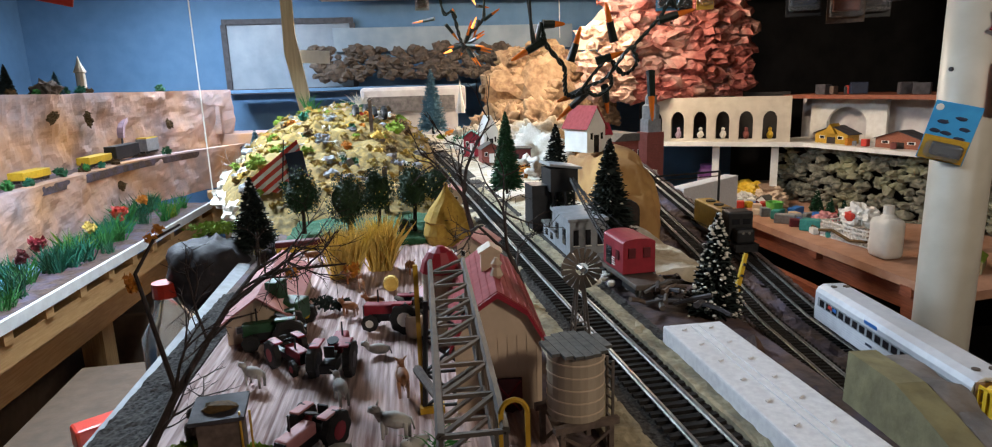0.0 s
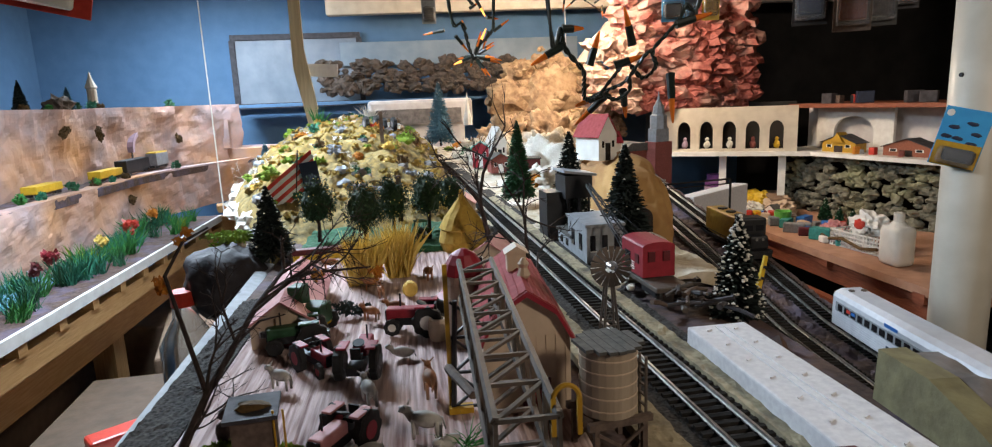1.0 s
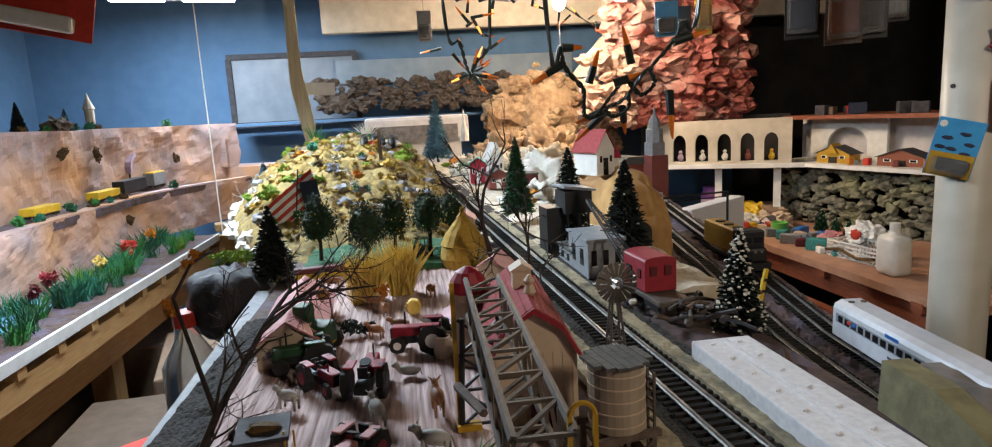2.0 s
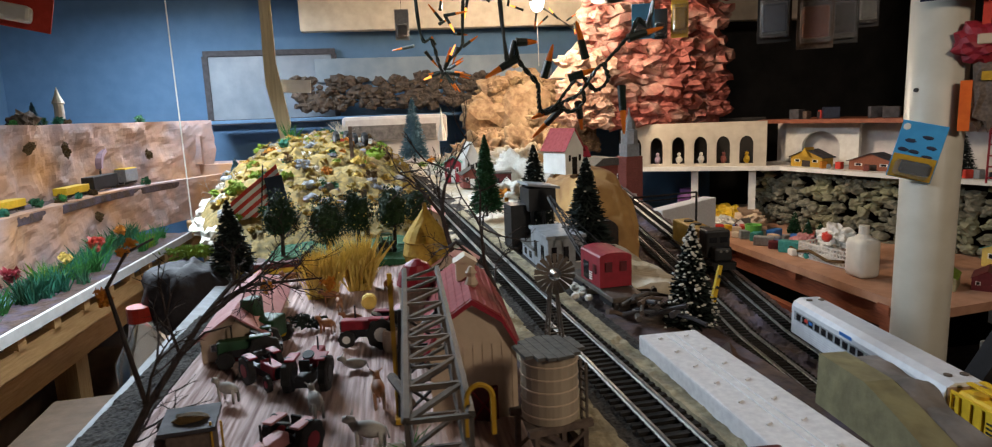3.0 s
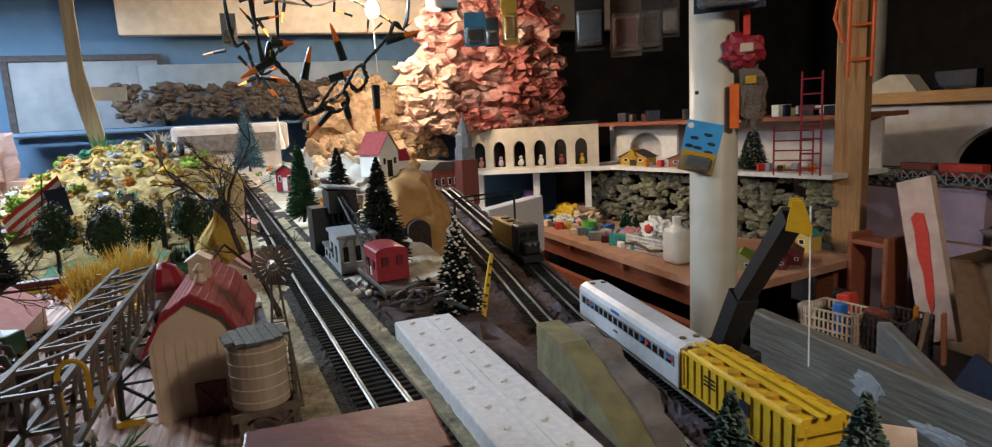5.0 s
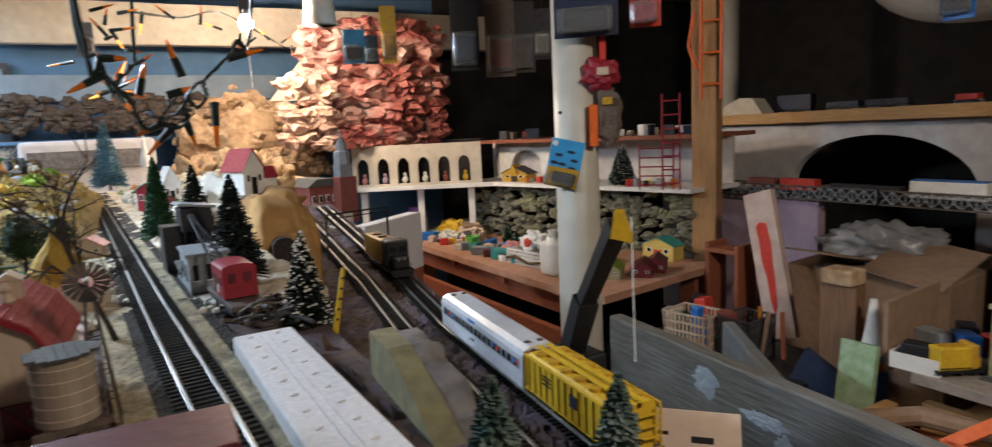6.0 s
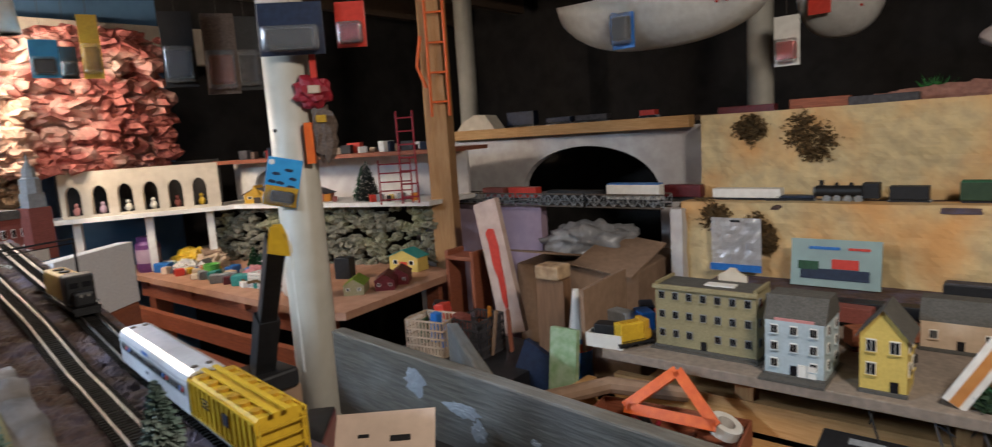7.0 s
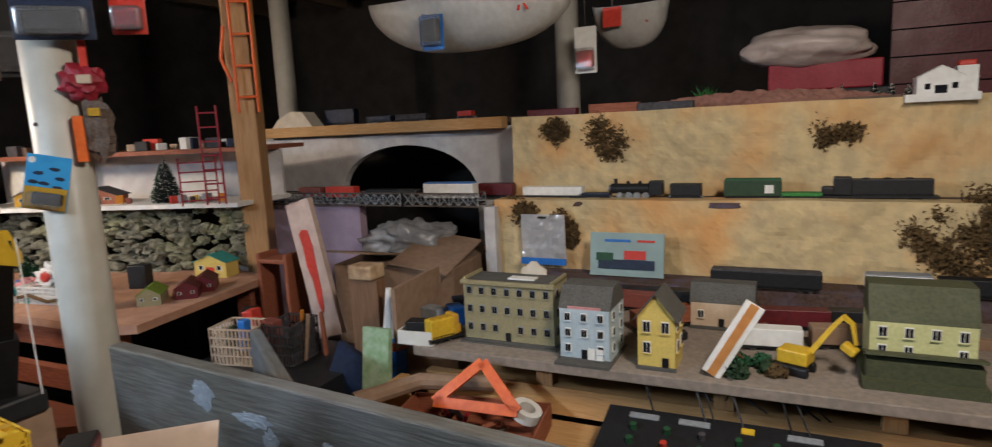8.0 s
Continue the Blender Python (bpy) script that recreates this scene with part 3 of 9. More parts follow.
# pale lower tray shelf in front of the village
ts = thing("tool_shelf", "light pine bench with tools below the village", "bench", (0, 0, 0))
bm = B()
bx(bm, (1.02, -0.1, 0.69), (0.30, 1.15, 0.02))
part("top", bm, PINE, ts)
bm = B()
bx(bm, (1.0, 0.472, 0.705), (0.32, 0.02, 0.09))
part("end_board", bm, PINE, ts)
for y in (0.4, -0.6):
    bm = B()
    bx(bm, (1.02, y, 0.34), (0.05, 0.05, 0.68))
    part("leg", bm, PINE_UP, ts)


def arch_wall(name, label, mat, a, b, z0, z1, holes, thick=0.02, kind="structure"):
    """A wall from a to b with round-topped openings (centre, half width, sill, spring height, rise)."""
    a, b = Vector((*a, 0)), Vector((*b, 0))
    d = b - a
    length = d.length
    rz = math.degrees(math.atan2(d.y, d.x))
    bm = B()
    n = 16
    edges = [0.0]
    for c, w, lo, sp, rise in holes:
        edges += [c - w, c + w]
    edges.append(length)
    for k in range(0, len(edges), 2):
        if edges[k + 1] - edges[k] > 1e-4:
            bx(bm, ((edges[k] + edges[k + 1]) / 2, 0, (z0 + z1) / 2), (edges[k + 1] - edges[k], thick, z1 - z0))
    for c, w, lo, sp, rise in holes:
        if lo > z0 + 1e-4:
            bx(bm, (c, 0, (z0 + lo) / 2), (2 * w, thick, lo - z0))
        top = [(c + w * math.cos(math.pi * i / n), sp + rise * math.sin(math.pi * i / n)) for i in range(n + 1)]
        for p, q in zip(top, top[1:]):
            prism(bm, [(q[0], q[1]), (p[0], p[1]), (p[0], z1), (q[0], z1)], -thick / 2, thick / 2)
    return solo(name, bm, mat, label, "wall", (a.x, a.y, 0), rz=rz, kind=kind)


arch_wall("arch_wall", "whitish plaster wall with one wide arched opening", PLASTER_W, (1.93, 1.75), (1.93, 0.47), 0.5, 1.212, [(0.815, 0.255, 0.5, 1.02, 0.145)], 0.03)
bm = B()
rbx(bm, (0, 0, 0), (0.04, 0.93, 0.034), 0.002)
solo("shelf_beam", bm, PINE, "yellow pine board along the upper shelf front", "beam", (1.89, 1.03, 1.222), rz=-1)
bm = B()
bx(bm, (2.13, 1.05, 1.23), (0.44, 1.0, 0.015))
solo("dark_upper_shelf", bm, JOIST, "dark upper shelf behind the pine beam", "shelf")
# Panel added behind the arch; its near-black colour supplies the shade there.
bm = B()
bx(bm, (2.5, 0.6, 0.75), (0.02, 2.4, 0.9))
solo("dark_panel", bm, SHADE_CARD_BLACK, "near-black panel standing in for the shade behind the arch", "panel", kind="structure")

# low bench with craft things behind the column
tb = thing("craft_table", "worn orange-brown table crowded with craft things", "table", (0, 0, 0))
bm = B()
prism(bm, [(0.945, 2.26), (0.962, 1.05), (0.99, 1.0), (1.42, 1.06), (1.45, 1.25), (1.22, 2.2)], -0.850, -0.832, pose(0, 0, 0, -90, 0, 0))
part("top", bm, TABLE_TOP, tb)
for z, dx in ((0.80, 0.02), (0.735, -0.03)):
    bm = B()
    bx(bm, (0.965 + dx, 1.55, z), (0.02, 1.0, 0.045), (0, 0, 1))
    part("side_board", bm, REDWOOD, tb)
for y in (1.1, 1.4, 1.7, 2.0):
    bm = B()
    bx(bm, (0.975, y, 0.825), (0.03, 0.03, 0.02))
    part("block", bm, REDWOOD, tb)
for x, y in ((1.0, 1.1), (1.4, 1.12), (1.0, 2.0)):
    bm = B()
    bx(bm, (x, y, 0.42), (0.05, 0.05, 0.82))
    part("leg", bm, REDWOOD, tb)
bm = B()
bx(bm, (0.85, 1.5, 0.70), (0.16, 1.1, 0.02), (0, 20, 0))
part("sloped_board", bm, REDWOOD, tb)


def rock_face(name, label, mat, a, b, z0, z1, n, size, seed, depth=0.5):
    """A wall of many lumps from a to b."""
    rs = random.Random(seed)
    bm = B()
    a, b = Vector(a), Vector(b)
    d = b - a
    nor = Vector((d.y, -d.x)).normalized()
    for k in range(n):
        u, w = rs.random(), rs.random()
        p = a + d * u - nor * rs.uniform(-0.3, 0.8) * size * depth
        r = size * rs.uniform(0.5, 1.15)
        blob(bm, (p.x, p.y, z0 + (z1 - z0) * w), (r, r, r * rs.uniform(0.5, 0.9)), 2, 0.6, 2.2, k + seed)
    return solo(name, bm, mat, label, "rock", kind="structure")


rock_face("rock_wall", "grey-green crumpled rock wall under the shelf", GREY_ROCK, (1.215, 2.0), (1.45, 1.17), 0.84, 1.03, 420, 0.019, 5)
bm = B()
prism(bm, [(1.17, 2.0), (1.40, 1.13), (1.62, 1.15), (1.34, 2.05)], -1.046, -1.034, pose(0, 0, 0, -90, 0, 0))
solo("station_shelf", bm, WHITE_PAINT, "white shelf edge with stations and trees on it", "shelf")
bm = B()
prism(bm, [(1.24, 2.03), (1.47, 1.13), (1.75, 1.2), (1.5, 2.1)], -1.19, -1.178, pose(0, 0, 0, -90, 0, 0))
solo("upper_back_shelf", bm, REDWOOD, "narrow red-brown upper shelf", "shelf")
bm = B()
bx(bm, (0, 0, 0), (0.012, 0.95, 0.14))
solo("backdrop_board", bm, PLASTER_W, "whitish backdrop board behind the station shelf", "board", (1.48, 1.62, 1.11), rz=16, kind="structure")
arch_wall("arcade", "cream plaster wall with a row of arched niches", PLASTER, (0.80, 2.12), (1.19, 1.895), 1.045, 1.19,
          [(0.035 + 0.071 * k, 0.021, 1.055, 1.115, 0.03) for k in range(6)], 0.025)
bm = B()
bx(bm, (0.2, 0.06, 1.04), (0.56, 0.14, 0.014))
for x in (0.02, 0.22, 0.4):
    bx(bm, (x, 0.03, 0.945), (0.022, 0.022, 0.18))
solo("arcade_shelf", bm, WHITE_PAINT, "white shelf on legs under the arcade", "shelf", (0.80, 2.10, 0), rz=-30)
# Flat board; the niches' inner shade is put into its near-black colour.
bm = B()
bx(bm, (0.2, 0.16, 1.12), (0.5, 0.012, 0.16))
solo("arcade_back", bm, SHADE_CARD_BLACK, "near-black panel giving the shade behind the arches", "panel", (0.80, 2.12, 0), rz=-30, kind="structure")


# red cliff above the arcade, tan mountain, dark rock band
def strata(name, label, mat, c, size, n, seed):
    rs = random.Random(seed)
    bm = B()
    bx(bm, (c[0], c[1] + size[1] * 0.5, c[2]), (size[0] * 0.95, size[1] * 0.8, size[2]), (0, 0, 0), (0.75, 0.8))
    for k in range(n * 2 // 3):
        x = rs.uniform(-0.5, 0.5)
        z = rs.uniform(-0.5, 0.5)
        w = rs.uniform(0.02, 0.085)
        bx(bm, (c[0] + x * size[0], c[1] + rs.uniform(-0.1, 0.4) * size[1], c[2] + z * size[2]), (w, w * 0.9, rs.uniform(0.01, 0.03)), (rs.uniform(-25, 25), rs.uniform(-30, 30), rs.uniform(0, 90)), (rs.uniform(0.4, 0.95), rs.uniform(0.5, 0.9)))
    for k in range(n * 2):
        x, z = rs.uniform(-0.52, 0.52), rs.uniform(-0.5, 0.5)
        r = rs.uniform(0.012, 0.035)
        blob(bm, (c[0] + x * size[0], c[1] + rs.uniform(-0.1, 0.3) * size[1], c[2] + z * size[2]), (r * 1.3, r, r * 0.8), 2, 0.7, 2.5, k)
    return solo(name, bm, mat, label, "rock", kind="structure")


strata("red_cliff", "layered red rock cliff built of bark pieces", RED_ROCK, (0.90, 2.08, 1.40), (0.46, 0.14, 0.42), 190, 3)
rock_face("cliff_fringe", "pale pinkish lumps beside the red cliff", mk("pale_pink_rock", (0.6, 0.42, 0.33), (0.42, 0.24, 0.17), 0.85, scale=60, bump=0.8), (0.56, 2.06), (0.72, 2.03), 1.2, 1.42, 60, 0.03, 8)
rs = random.Random(2)
bm = B()
blob(bm, (0.52, 2.4, 1.2), (0.24, 0.14, 0.19), 4, 0.3, 2.5, 2)
for k in range(330):
    x = rs.uniform(-1, 1)
    top = 1.42 - 0.20 * abs(x + 0.35) ** 1.3
    z = rs.uniform(1.1, top)
    r = rs.uniform(0.009, 0.024)
    blob(bm, (0.53 + x * 0.24, 2.30 + rs.uniform(-0.04, 0.05) + 0.25 * abs(x) * 0.3, z), (r * 1.2, r, r * 0.9), 2, 0.6, 2.4, k)
solo("tan_mountain", bm, TAN_ROCK, "tan mountain of heaped broken rock", "rock", kind="structure")
rock_face("dark_rock_band", "long dark brown rock ledge against the blue wall", DARK_ROCK, (-0.34, 2.52), (0.40, 2.48), 1.29, 1.40, 300, 0.023, 9, 0.3)
bm = B()
rbx(bm, (0, 0, 0), (1.0, 0.10, 0.012), 0.002)
solo("rock_shelf", bm, BLUE_WALL, "blue shelf board under the dark rock ledge", "shelf", (-0.15, 2.56, 1.255))
bm = B()
rbx(bm, (0, 0, 0), (0.95, 0.02, 0.09), 0.002)
solo("white_backboard", bm, mk("pale_blue_white_board", (0.25, 0.31, 0.37), (0.2, 0.26, 0.32), 0.6, scale=20), "pale board above the dark rock ledge", "board", (0.2, 2.64, 1.44))


# ---- trees and plants ----
NEEDLE_T = mk("frosted_teal_needle", (0.10, 0.17, 0.14), (0.03, 0.085, 0.065), 0.85, scale=260, bump=0.2, stain=(0.42, 0.42, 0.38), amount=0.6)

def leaf_cloud(bm, c, r, n, size, rs, shell=0.7, lumps=9):
    """Many small leaves gathered in lumps, with gaps and an uneven outline."""
    cs = []
    for _ in range(lumps):
        d = Vector((rs.gauss(0, 1), rs.gauss(0, 1), rs.gauss(0, 1))).normalized() * rs.uniform(0.35, 0.68)
        cs.append((d, rs.uniform(0.34, 0.5)))
    for _ in range(n):
        o, q = rs.choice(cs)
        d = Vector((rs.gauss(0, 1), rs.gauss(0, 1), rs.gauss(0, 1))).normalized()
        p = o + d * q * rs.uniform(shell, 1.1)
        p = Vector((c[0] + p.x * r[0], c[1] + p.y * r[1], c[2] + p.z * r[2]))
        a = Vector((rs.gauss(0, 1), rs.gauss(0, 1), rs.gauss(0, 1))).normalized()
        b = a.orthogonal().normalized()
        s = size * rs.uniform(0.6, 1.3)
        v = [bm.verts.new(p + a * s), bm.verts.new(p + b * s * 0.5), bm.verts.new(p - a * s), bm.verts.new(p - b * s * 0.5)]
        bm.faces.new(v)


def round_tree(at, h, r, seed, label="dark green round model tree dotted with pale fruit", mat=FOLIAGE, fruit=True):
    rs = random.Random(seed)
    t = thing("model_tree", label, "tree", at, group="round trees behind the farm")
    bm = B()
    tube(bm, [(0, 0, -0.002), (0.001, 0, h * 0.3), (-0.001, 0.001, h * 0.6)], r * 0.12, r * 0.06)
    for k in range(5):
        a = k * 1.3
        tube(bm, [(0, 0, h * 0.3), (r * 0.4 * math.cos(a), r * 0.4 * math.sin(a), h * 0.6)], r * 0.05, r * 0.02, 5)
    part("trunk", bm, BARK, t)
    bm = B()
    blob(bm, (0, 0, h * 0.6), (r * 0.62, r * 0.62, h * 0.26), 3, 0.35, 2.5, seed)
    leaf_cloud(bm, (0, 0, h * 0.6), (r * 1.05, r * 1.05, h * 0.42), 3200, 0.0014, rs, 0.72, 22)
    part("crown", bm, mat, t)
    if fruit:
        bm = B()
        for _ in range(46):
            d = Vector((rs.gauss(0, 1), rs.gauss(0, 1), rs.gauss(0, 1))).normalized()
            blob(bm, (d.x * r * 1.0, d.y * r * 1.0, h * 0.63 + d.z * h * 0.37), (0.0007, 0.0007, 0.0007), 1, 0, 1)
        tagged(part("fruit_speckle", bm, STRAW, t), kind="stuff")
    return t


def bottle_tree(at, h, r, seed, mat, label, snow=0, group="bottle-brush trees"):
    """A tapering tree of wired bristles, flocked with snow where asked."""
    rs = random.Random(seed)
    t = thing("bottle_brush_tree", label, "tree", at, group=group)
    bm = B()
    tube(bm, [(0, 0, -0.002), (0, 0, h * 0.5), (0, 0, h * 0.98)], r * 0.09, r * 0.02)
    part("trunk", bm, BARK, t)
    bm = B()
    lathe(bm, [(r * 0.5, h * 0.12), (r * 0.55, h * 0.2), (r * 0.25, h * 0.65), (0.0002, h * 0.97)], n=10)
    tips = []
    for k in range(2300):
        u = rs.random() ** 1.35
        z = h * (0.08 + 0.9 * u)
        reach = r * (1 - u) ** 0.85 * rs.uniform(0.72, 1.12) + r * 0.05
        a = rs.uniform(0, math.tau)
        d = Vector((math.cos(a), math.sin(a), rs.uniform(-0.35, 0.25)))
        p0, p1 = Vector((0, 0, z)) + d * reach * 0.3, Vector((0, 0, z)) + d * reach
        w = d.cross(Vector((rs.gauss(0, 1), rs.gauss(0, 1), 1))).normalized() * 0.0010
        bm.faces.new([bm.verts.new(p0 - w), bm.verts.new(p0 + w), bm.verts.new(p1 + w * 0.7), bm.verts.new(p1 - w * 0.7)])
        tips.append(p1)
    part("bristle_cone", bm, mat, t)
    if snow:
        bm = B()
        for p in rs.sample(tips, snow):
            s = rs.uniform(0.0007, 0.0016)
            blob(bm, p, (s, s, s * 0.7), 1, 0.4, 2, rs.random())
        tagged(part("snow_flock", bm, SNOW, t, "clotted white flock"), kind="stuff")
    return t


def grow(bm, p, d, length, r, depth, rs, spread=0.6):
    """A bare branch that forks."""
    pts, q = [p], p.copy()
    for _ in range(3):
        d = (d + Vector((rs.gauss(0, 1), rs.gauss(0, 1), rs.gauss(0, 1))) * 0.12).normalized()
        q = q + d * length / 3
        pts.append(q.copy())
    tube(bm, pts, r, r * 0.62, 5)
    if depth:
        for _ in range(rs.choice((2, 3))):
            nd = (d + Vector((rs.gauss(0, 1), rs.gauss(0, 1), rs.gauss(0, 1))) * spread).normalized()
            grow(bm, q, nd, length * rs.uniform(0.55, 0.85), r * 0.6, depth - 1, rs, spread)
        mid = pts[2]
        nd = (d + Vector((rs.gauss(0, 1), rs.gauss(0, 1), rs.gauss(0, 1))) * spread).normalized()
        grow(bm, mid, nd, length * 0.55, r * 0.45, depth - 1, rs, spread)


def bare_tree(at, h, seed, label, mat=BARK_G, lean=(0, 0, 1), depth=4, r=0.0022, spread=0.5):
    rs = random.Random(seed)
    t = thing("bare_tree", label, "tree", at, group="bare twig trees")
    bm = B()
    grow(bm, Vector((0, 0, -0.002)), Vector(lean).normalized(), h * 0.36, r, depth, rs, spread)
    part("twig_crown", bm, mat, t)
    return t


def tuft(name, label, at, mat, n, h, w, seed, lean=0.5, cat="plant", group=""):
    """A tuft of blades."""
    rs = random.Random(seed)
    bm = B()
    for _ in range(n):
        x, y = rs.uniform(-w, w) * 0.6, rs.uniform(-w, w) * 0.6
        d = Vector((rs.gauss(0, lean), rs.gauss(0, lean), 1)).normalized() * h * rs.uniform(0.6, 1.1)
        s = Vector((rs.gauss(0, 1), rs.gauss(0, 1), 0)).normalized() * h * (0.014 if mat is STRAW else 0.024)
        p = Vector((x, y, 0))
        m = p + d * 0.55
        q = p + d + Vector((d.x, d.y, -abs(d.x) * 0.4)) * 0.25
        v = [bm.verts.new(k) for k in (p - s, p + s, m + s * 0.8, q, m - s * 0.8)]
        bm.faces.new(v)
    return solo(name, bm, mat, label, cat, at, group=group)


for k, (x, y, h, r) in enumerate(((-0.116, 0.70, 0.070, 0.0215), (-0.064, 0.664, 0.070, 0.0225), (-0.036, 0.708, 0.070, 0.020), (0.003, 0.722, 0.071, 0.0225), (0.030, 0.765, 0.062, 0.020))):
    round_tree((x, y, 1.0985), h, r, k + 1)
bm = B()
sheet(bm, -0.132, 0.025, 0.645, 0.775, 40, 24, lambda x, y: 1.099 + rough(x, y, 0.003, 60), 1.088)
solo("turf_mat", bm, GREEN_MAT, "dark green flocked turf mat under the trees", "turf")
bottle_tree((-0.160, 0.668, 1.09), 0.078, 0.022, 21, NEEDLE, "dark bottle-brush fir tree with dusty tips", 60)
bottle_tree((0.166, 0.715, 1.094), 0.113, 0.026, 22, NEEDLE, "dark frosted bottle-brush fir tree", 130)
bottle_tree((0.135, 0.893, 1.100), 0.116, 0.023, 23, NEEDLE_G, "smooth green cone-shaped bottle-brush tree")
bottle_tree((0.186, 0.578, 1.094), 0.106, 0.026, 24, NEEDLE, "tall black-green bottle-brush fir tree", 30)
bottle_tree((0.209, 0.407, 1.085), 0.076, 0.018, 25, NEEDLE, "snow-flocked dark bottle-brush tree on the ledge", 330)
bottle_tree((0.068, 1.87, 1.12), 0.185, 0.042, 26, NEEDLE_B, "frosted blue bottle-brush tree by the back wall", 120)
bottle_tree((0.251, 0.10, 1.03), 0.108, 0.024, 27, NEEDLE_T, "green bottle-brush tree with a frosted tip", 0)
bottle_tree((0.197, 0.10, 1.07), 0.079, 0.020, 28, NEEDLE_T, "green bottle-brush tree with a frosted tip", 0)
bottle_tree((-0.333, 1.46, 1.085), 0.088, 0.024, 29, NEEDLE_B, "pale blue bottle-brush tree on the hillside", 40)
tuft("grass_tuft", "golden dried grass tuft on the board", (-0.058, 0.545, 1.093), STRAW, 520, 0.045, 0.019, 3, 0.2)
tuft("grass_tuft", "golden dried grass tuft on the board", (-0.028, 0.56, 1.093), STRAW, 480, 0.05, 0.016, 4, 0.22)
tuft("plastic_fern", "bright green plastic fern", (0.008, 0.262, 1.093), PLANT, 26, 0.017, 0.004, 6, 0.9)
bare_tree((0.062, 0.60, 1.093), 0.175, 11, "tall bare twig tree beside the track", BARK, (-0.05, -0.3, 1), 4, 0.0032, 0.42)
bare_tree((0.083, 0.44, 1.093), 0.12, 12, "spreading bare twig bush beside the track", BARK, (-0.1, 0, 1), 4, 0.0024, 0.7)
bare_tree((-0.322, 1.22, 1.065), 0.085, 14, "pale dry twig bush on the hillside", mk("pale_dry_twig", (0.42, 0.38, 0.34), (0.3, 0.27, 0.24), 0.9), (0, 0, 1), 4, 0.0014, 0.6)

# leaning black branch with orange leaves
bt = thing("leaning_branch", "black leaning branch with a few orange leaves", "branch", (0, 0, 0))
bm = B()
tube(bm, [(-0.118, 0.27, 1.094), (-0.112, 0.30, 1.112), (-0.098, 0.35, 1.138), (-0.088, 0.38, 1.15), (-0.092, 0.40, 1.166)], 0.0024, 0.0008)
tube(bm, [(-0.112, 0.30, 1.112), (-0.124, 0.315, 1.14), (-0.135, 0.33, 1.163), (-0.128, 0.34, 1.178), (-0.118, 0.35, 1.183)], 0.0014, 0.0006)
tube(bm, [(-0.098, 0.35, 1.138), (-0.075, 0.36, 1.152), (-0.055, 0.37, 1.150), (-0.038, 0.38, 1.148)], 0.0014, 0.0005)
tube(bm, [(-0.105, 0.33, 1.125), (-0.092, 0.33, 1.136), (-0.08, 0.335, 1.137)], 0.001, 0.0004)
rs = random.Random(40)
for p, d in (((-0.09, 0.385, 1.152), (0.2, 0.3, 1)), ((-0.06, 0.37, 1.15), (0.6, 0.2, 0.4)), ((-0.08, 0.36, 1.15), (-0.2, 0.2, 1)), ((-0.08, 0.36, 1.148), (1, 0, 0.1))):
    grow(bm, Vector(p), Vector(d).normalized(), 0.014, 0.0007, 2, rs, 0.7)
for p, d, q in (((-0.112, 0.30, 1.112), (0.1, 0.4, 1), 0.02), ((-0.1, 0.345, 1.135), (1, 0.3, 0.5), 0.026), ((-0.095, 0.36, 1.142), (1, 0.1, 0.25), 0.03), ((-0.09, 0.375, 1.148), (0.8, 0.6, 0.3), 0.028), ((-0.105, 0.33, 1.125), (-0.4, 0.3, 1), 0.022), ((-0.118, 0.275, 1.096), (0.5, 0.5, 0.6), 0.018)):
    grow(bm, Vector(p), Vector(d).normalized(), q, 0.0010, 3, rs, 0.55)
part("branch", bm, BARK, bt)
for c in ((-0.136, 0.332, 1.158), (-0.128, 0.343, 1.180), (-0.066, 0.365, 1.152), (-0.035, 0.38, 1.143)):
    bm = B()
    leaf_cloud(bm, c, (0.006, 0.006, 0.006), 130, 0.0016, rs, 0.3, 4)
    part("leaf_clump", bm, RUST_LEAF, bt, "crumbly orange leaf clump")
blm = B()
tube(blm, [(-0.14, 0.25, 1.094), (-0.128, 0.262, 1.1), (-0.12, 0.27, 1.097)], 0.004, 0.003)
solo("twig_stub", blm, BARK, "broken dark twig stub on the roadbed strip", "twig")


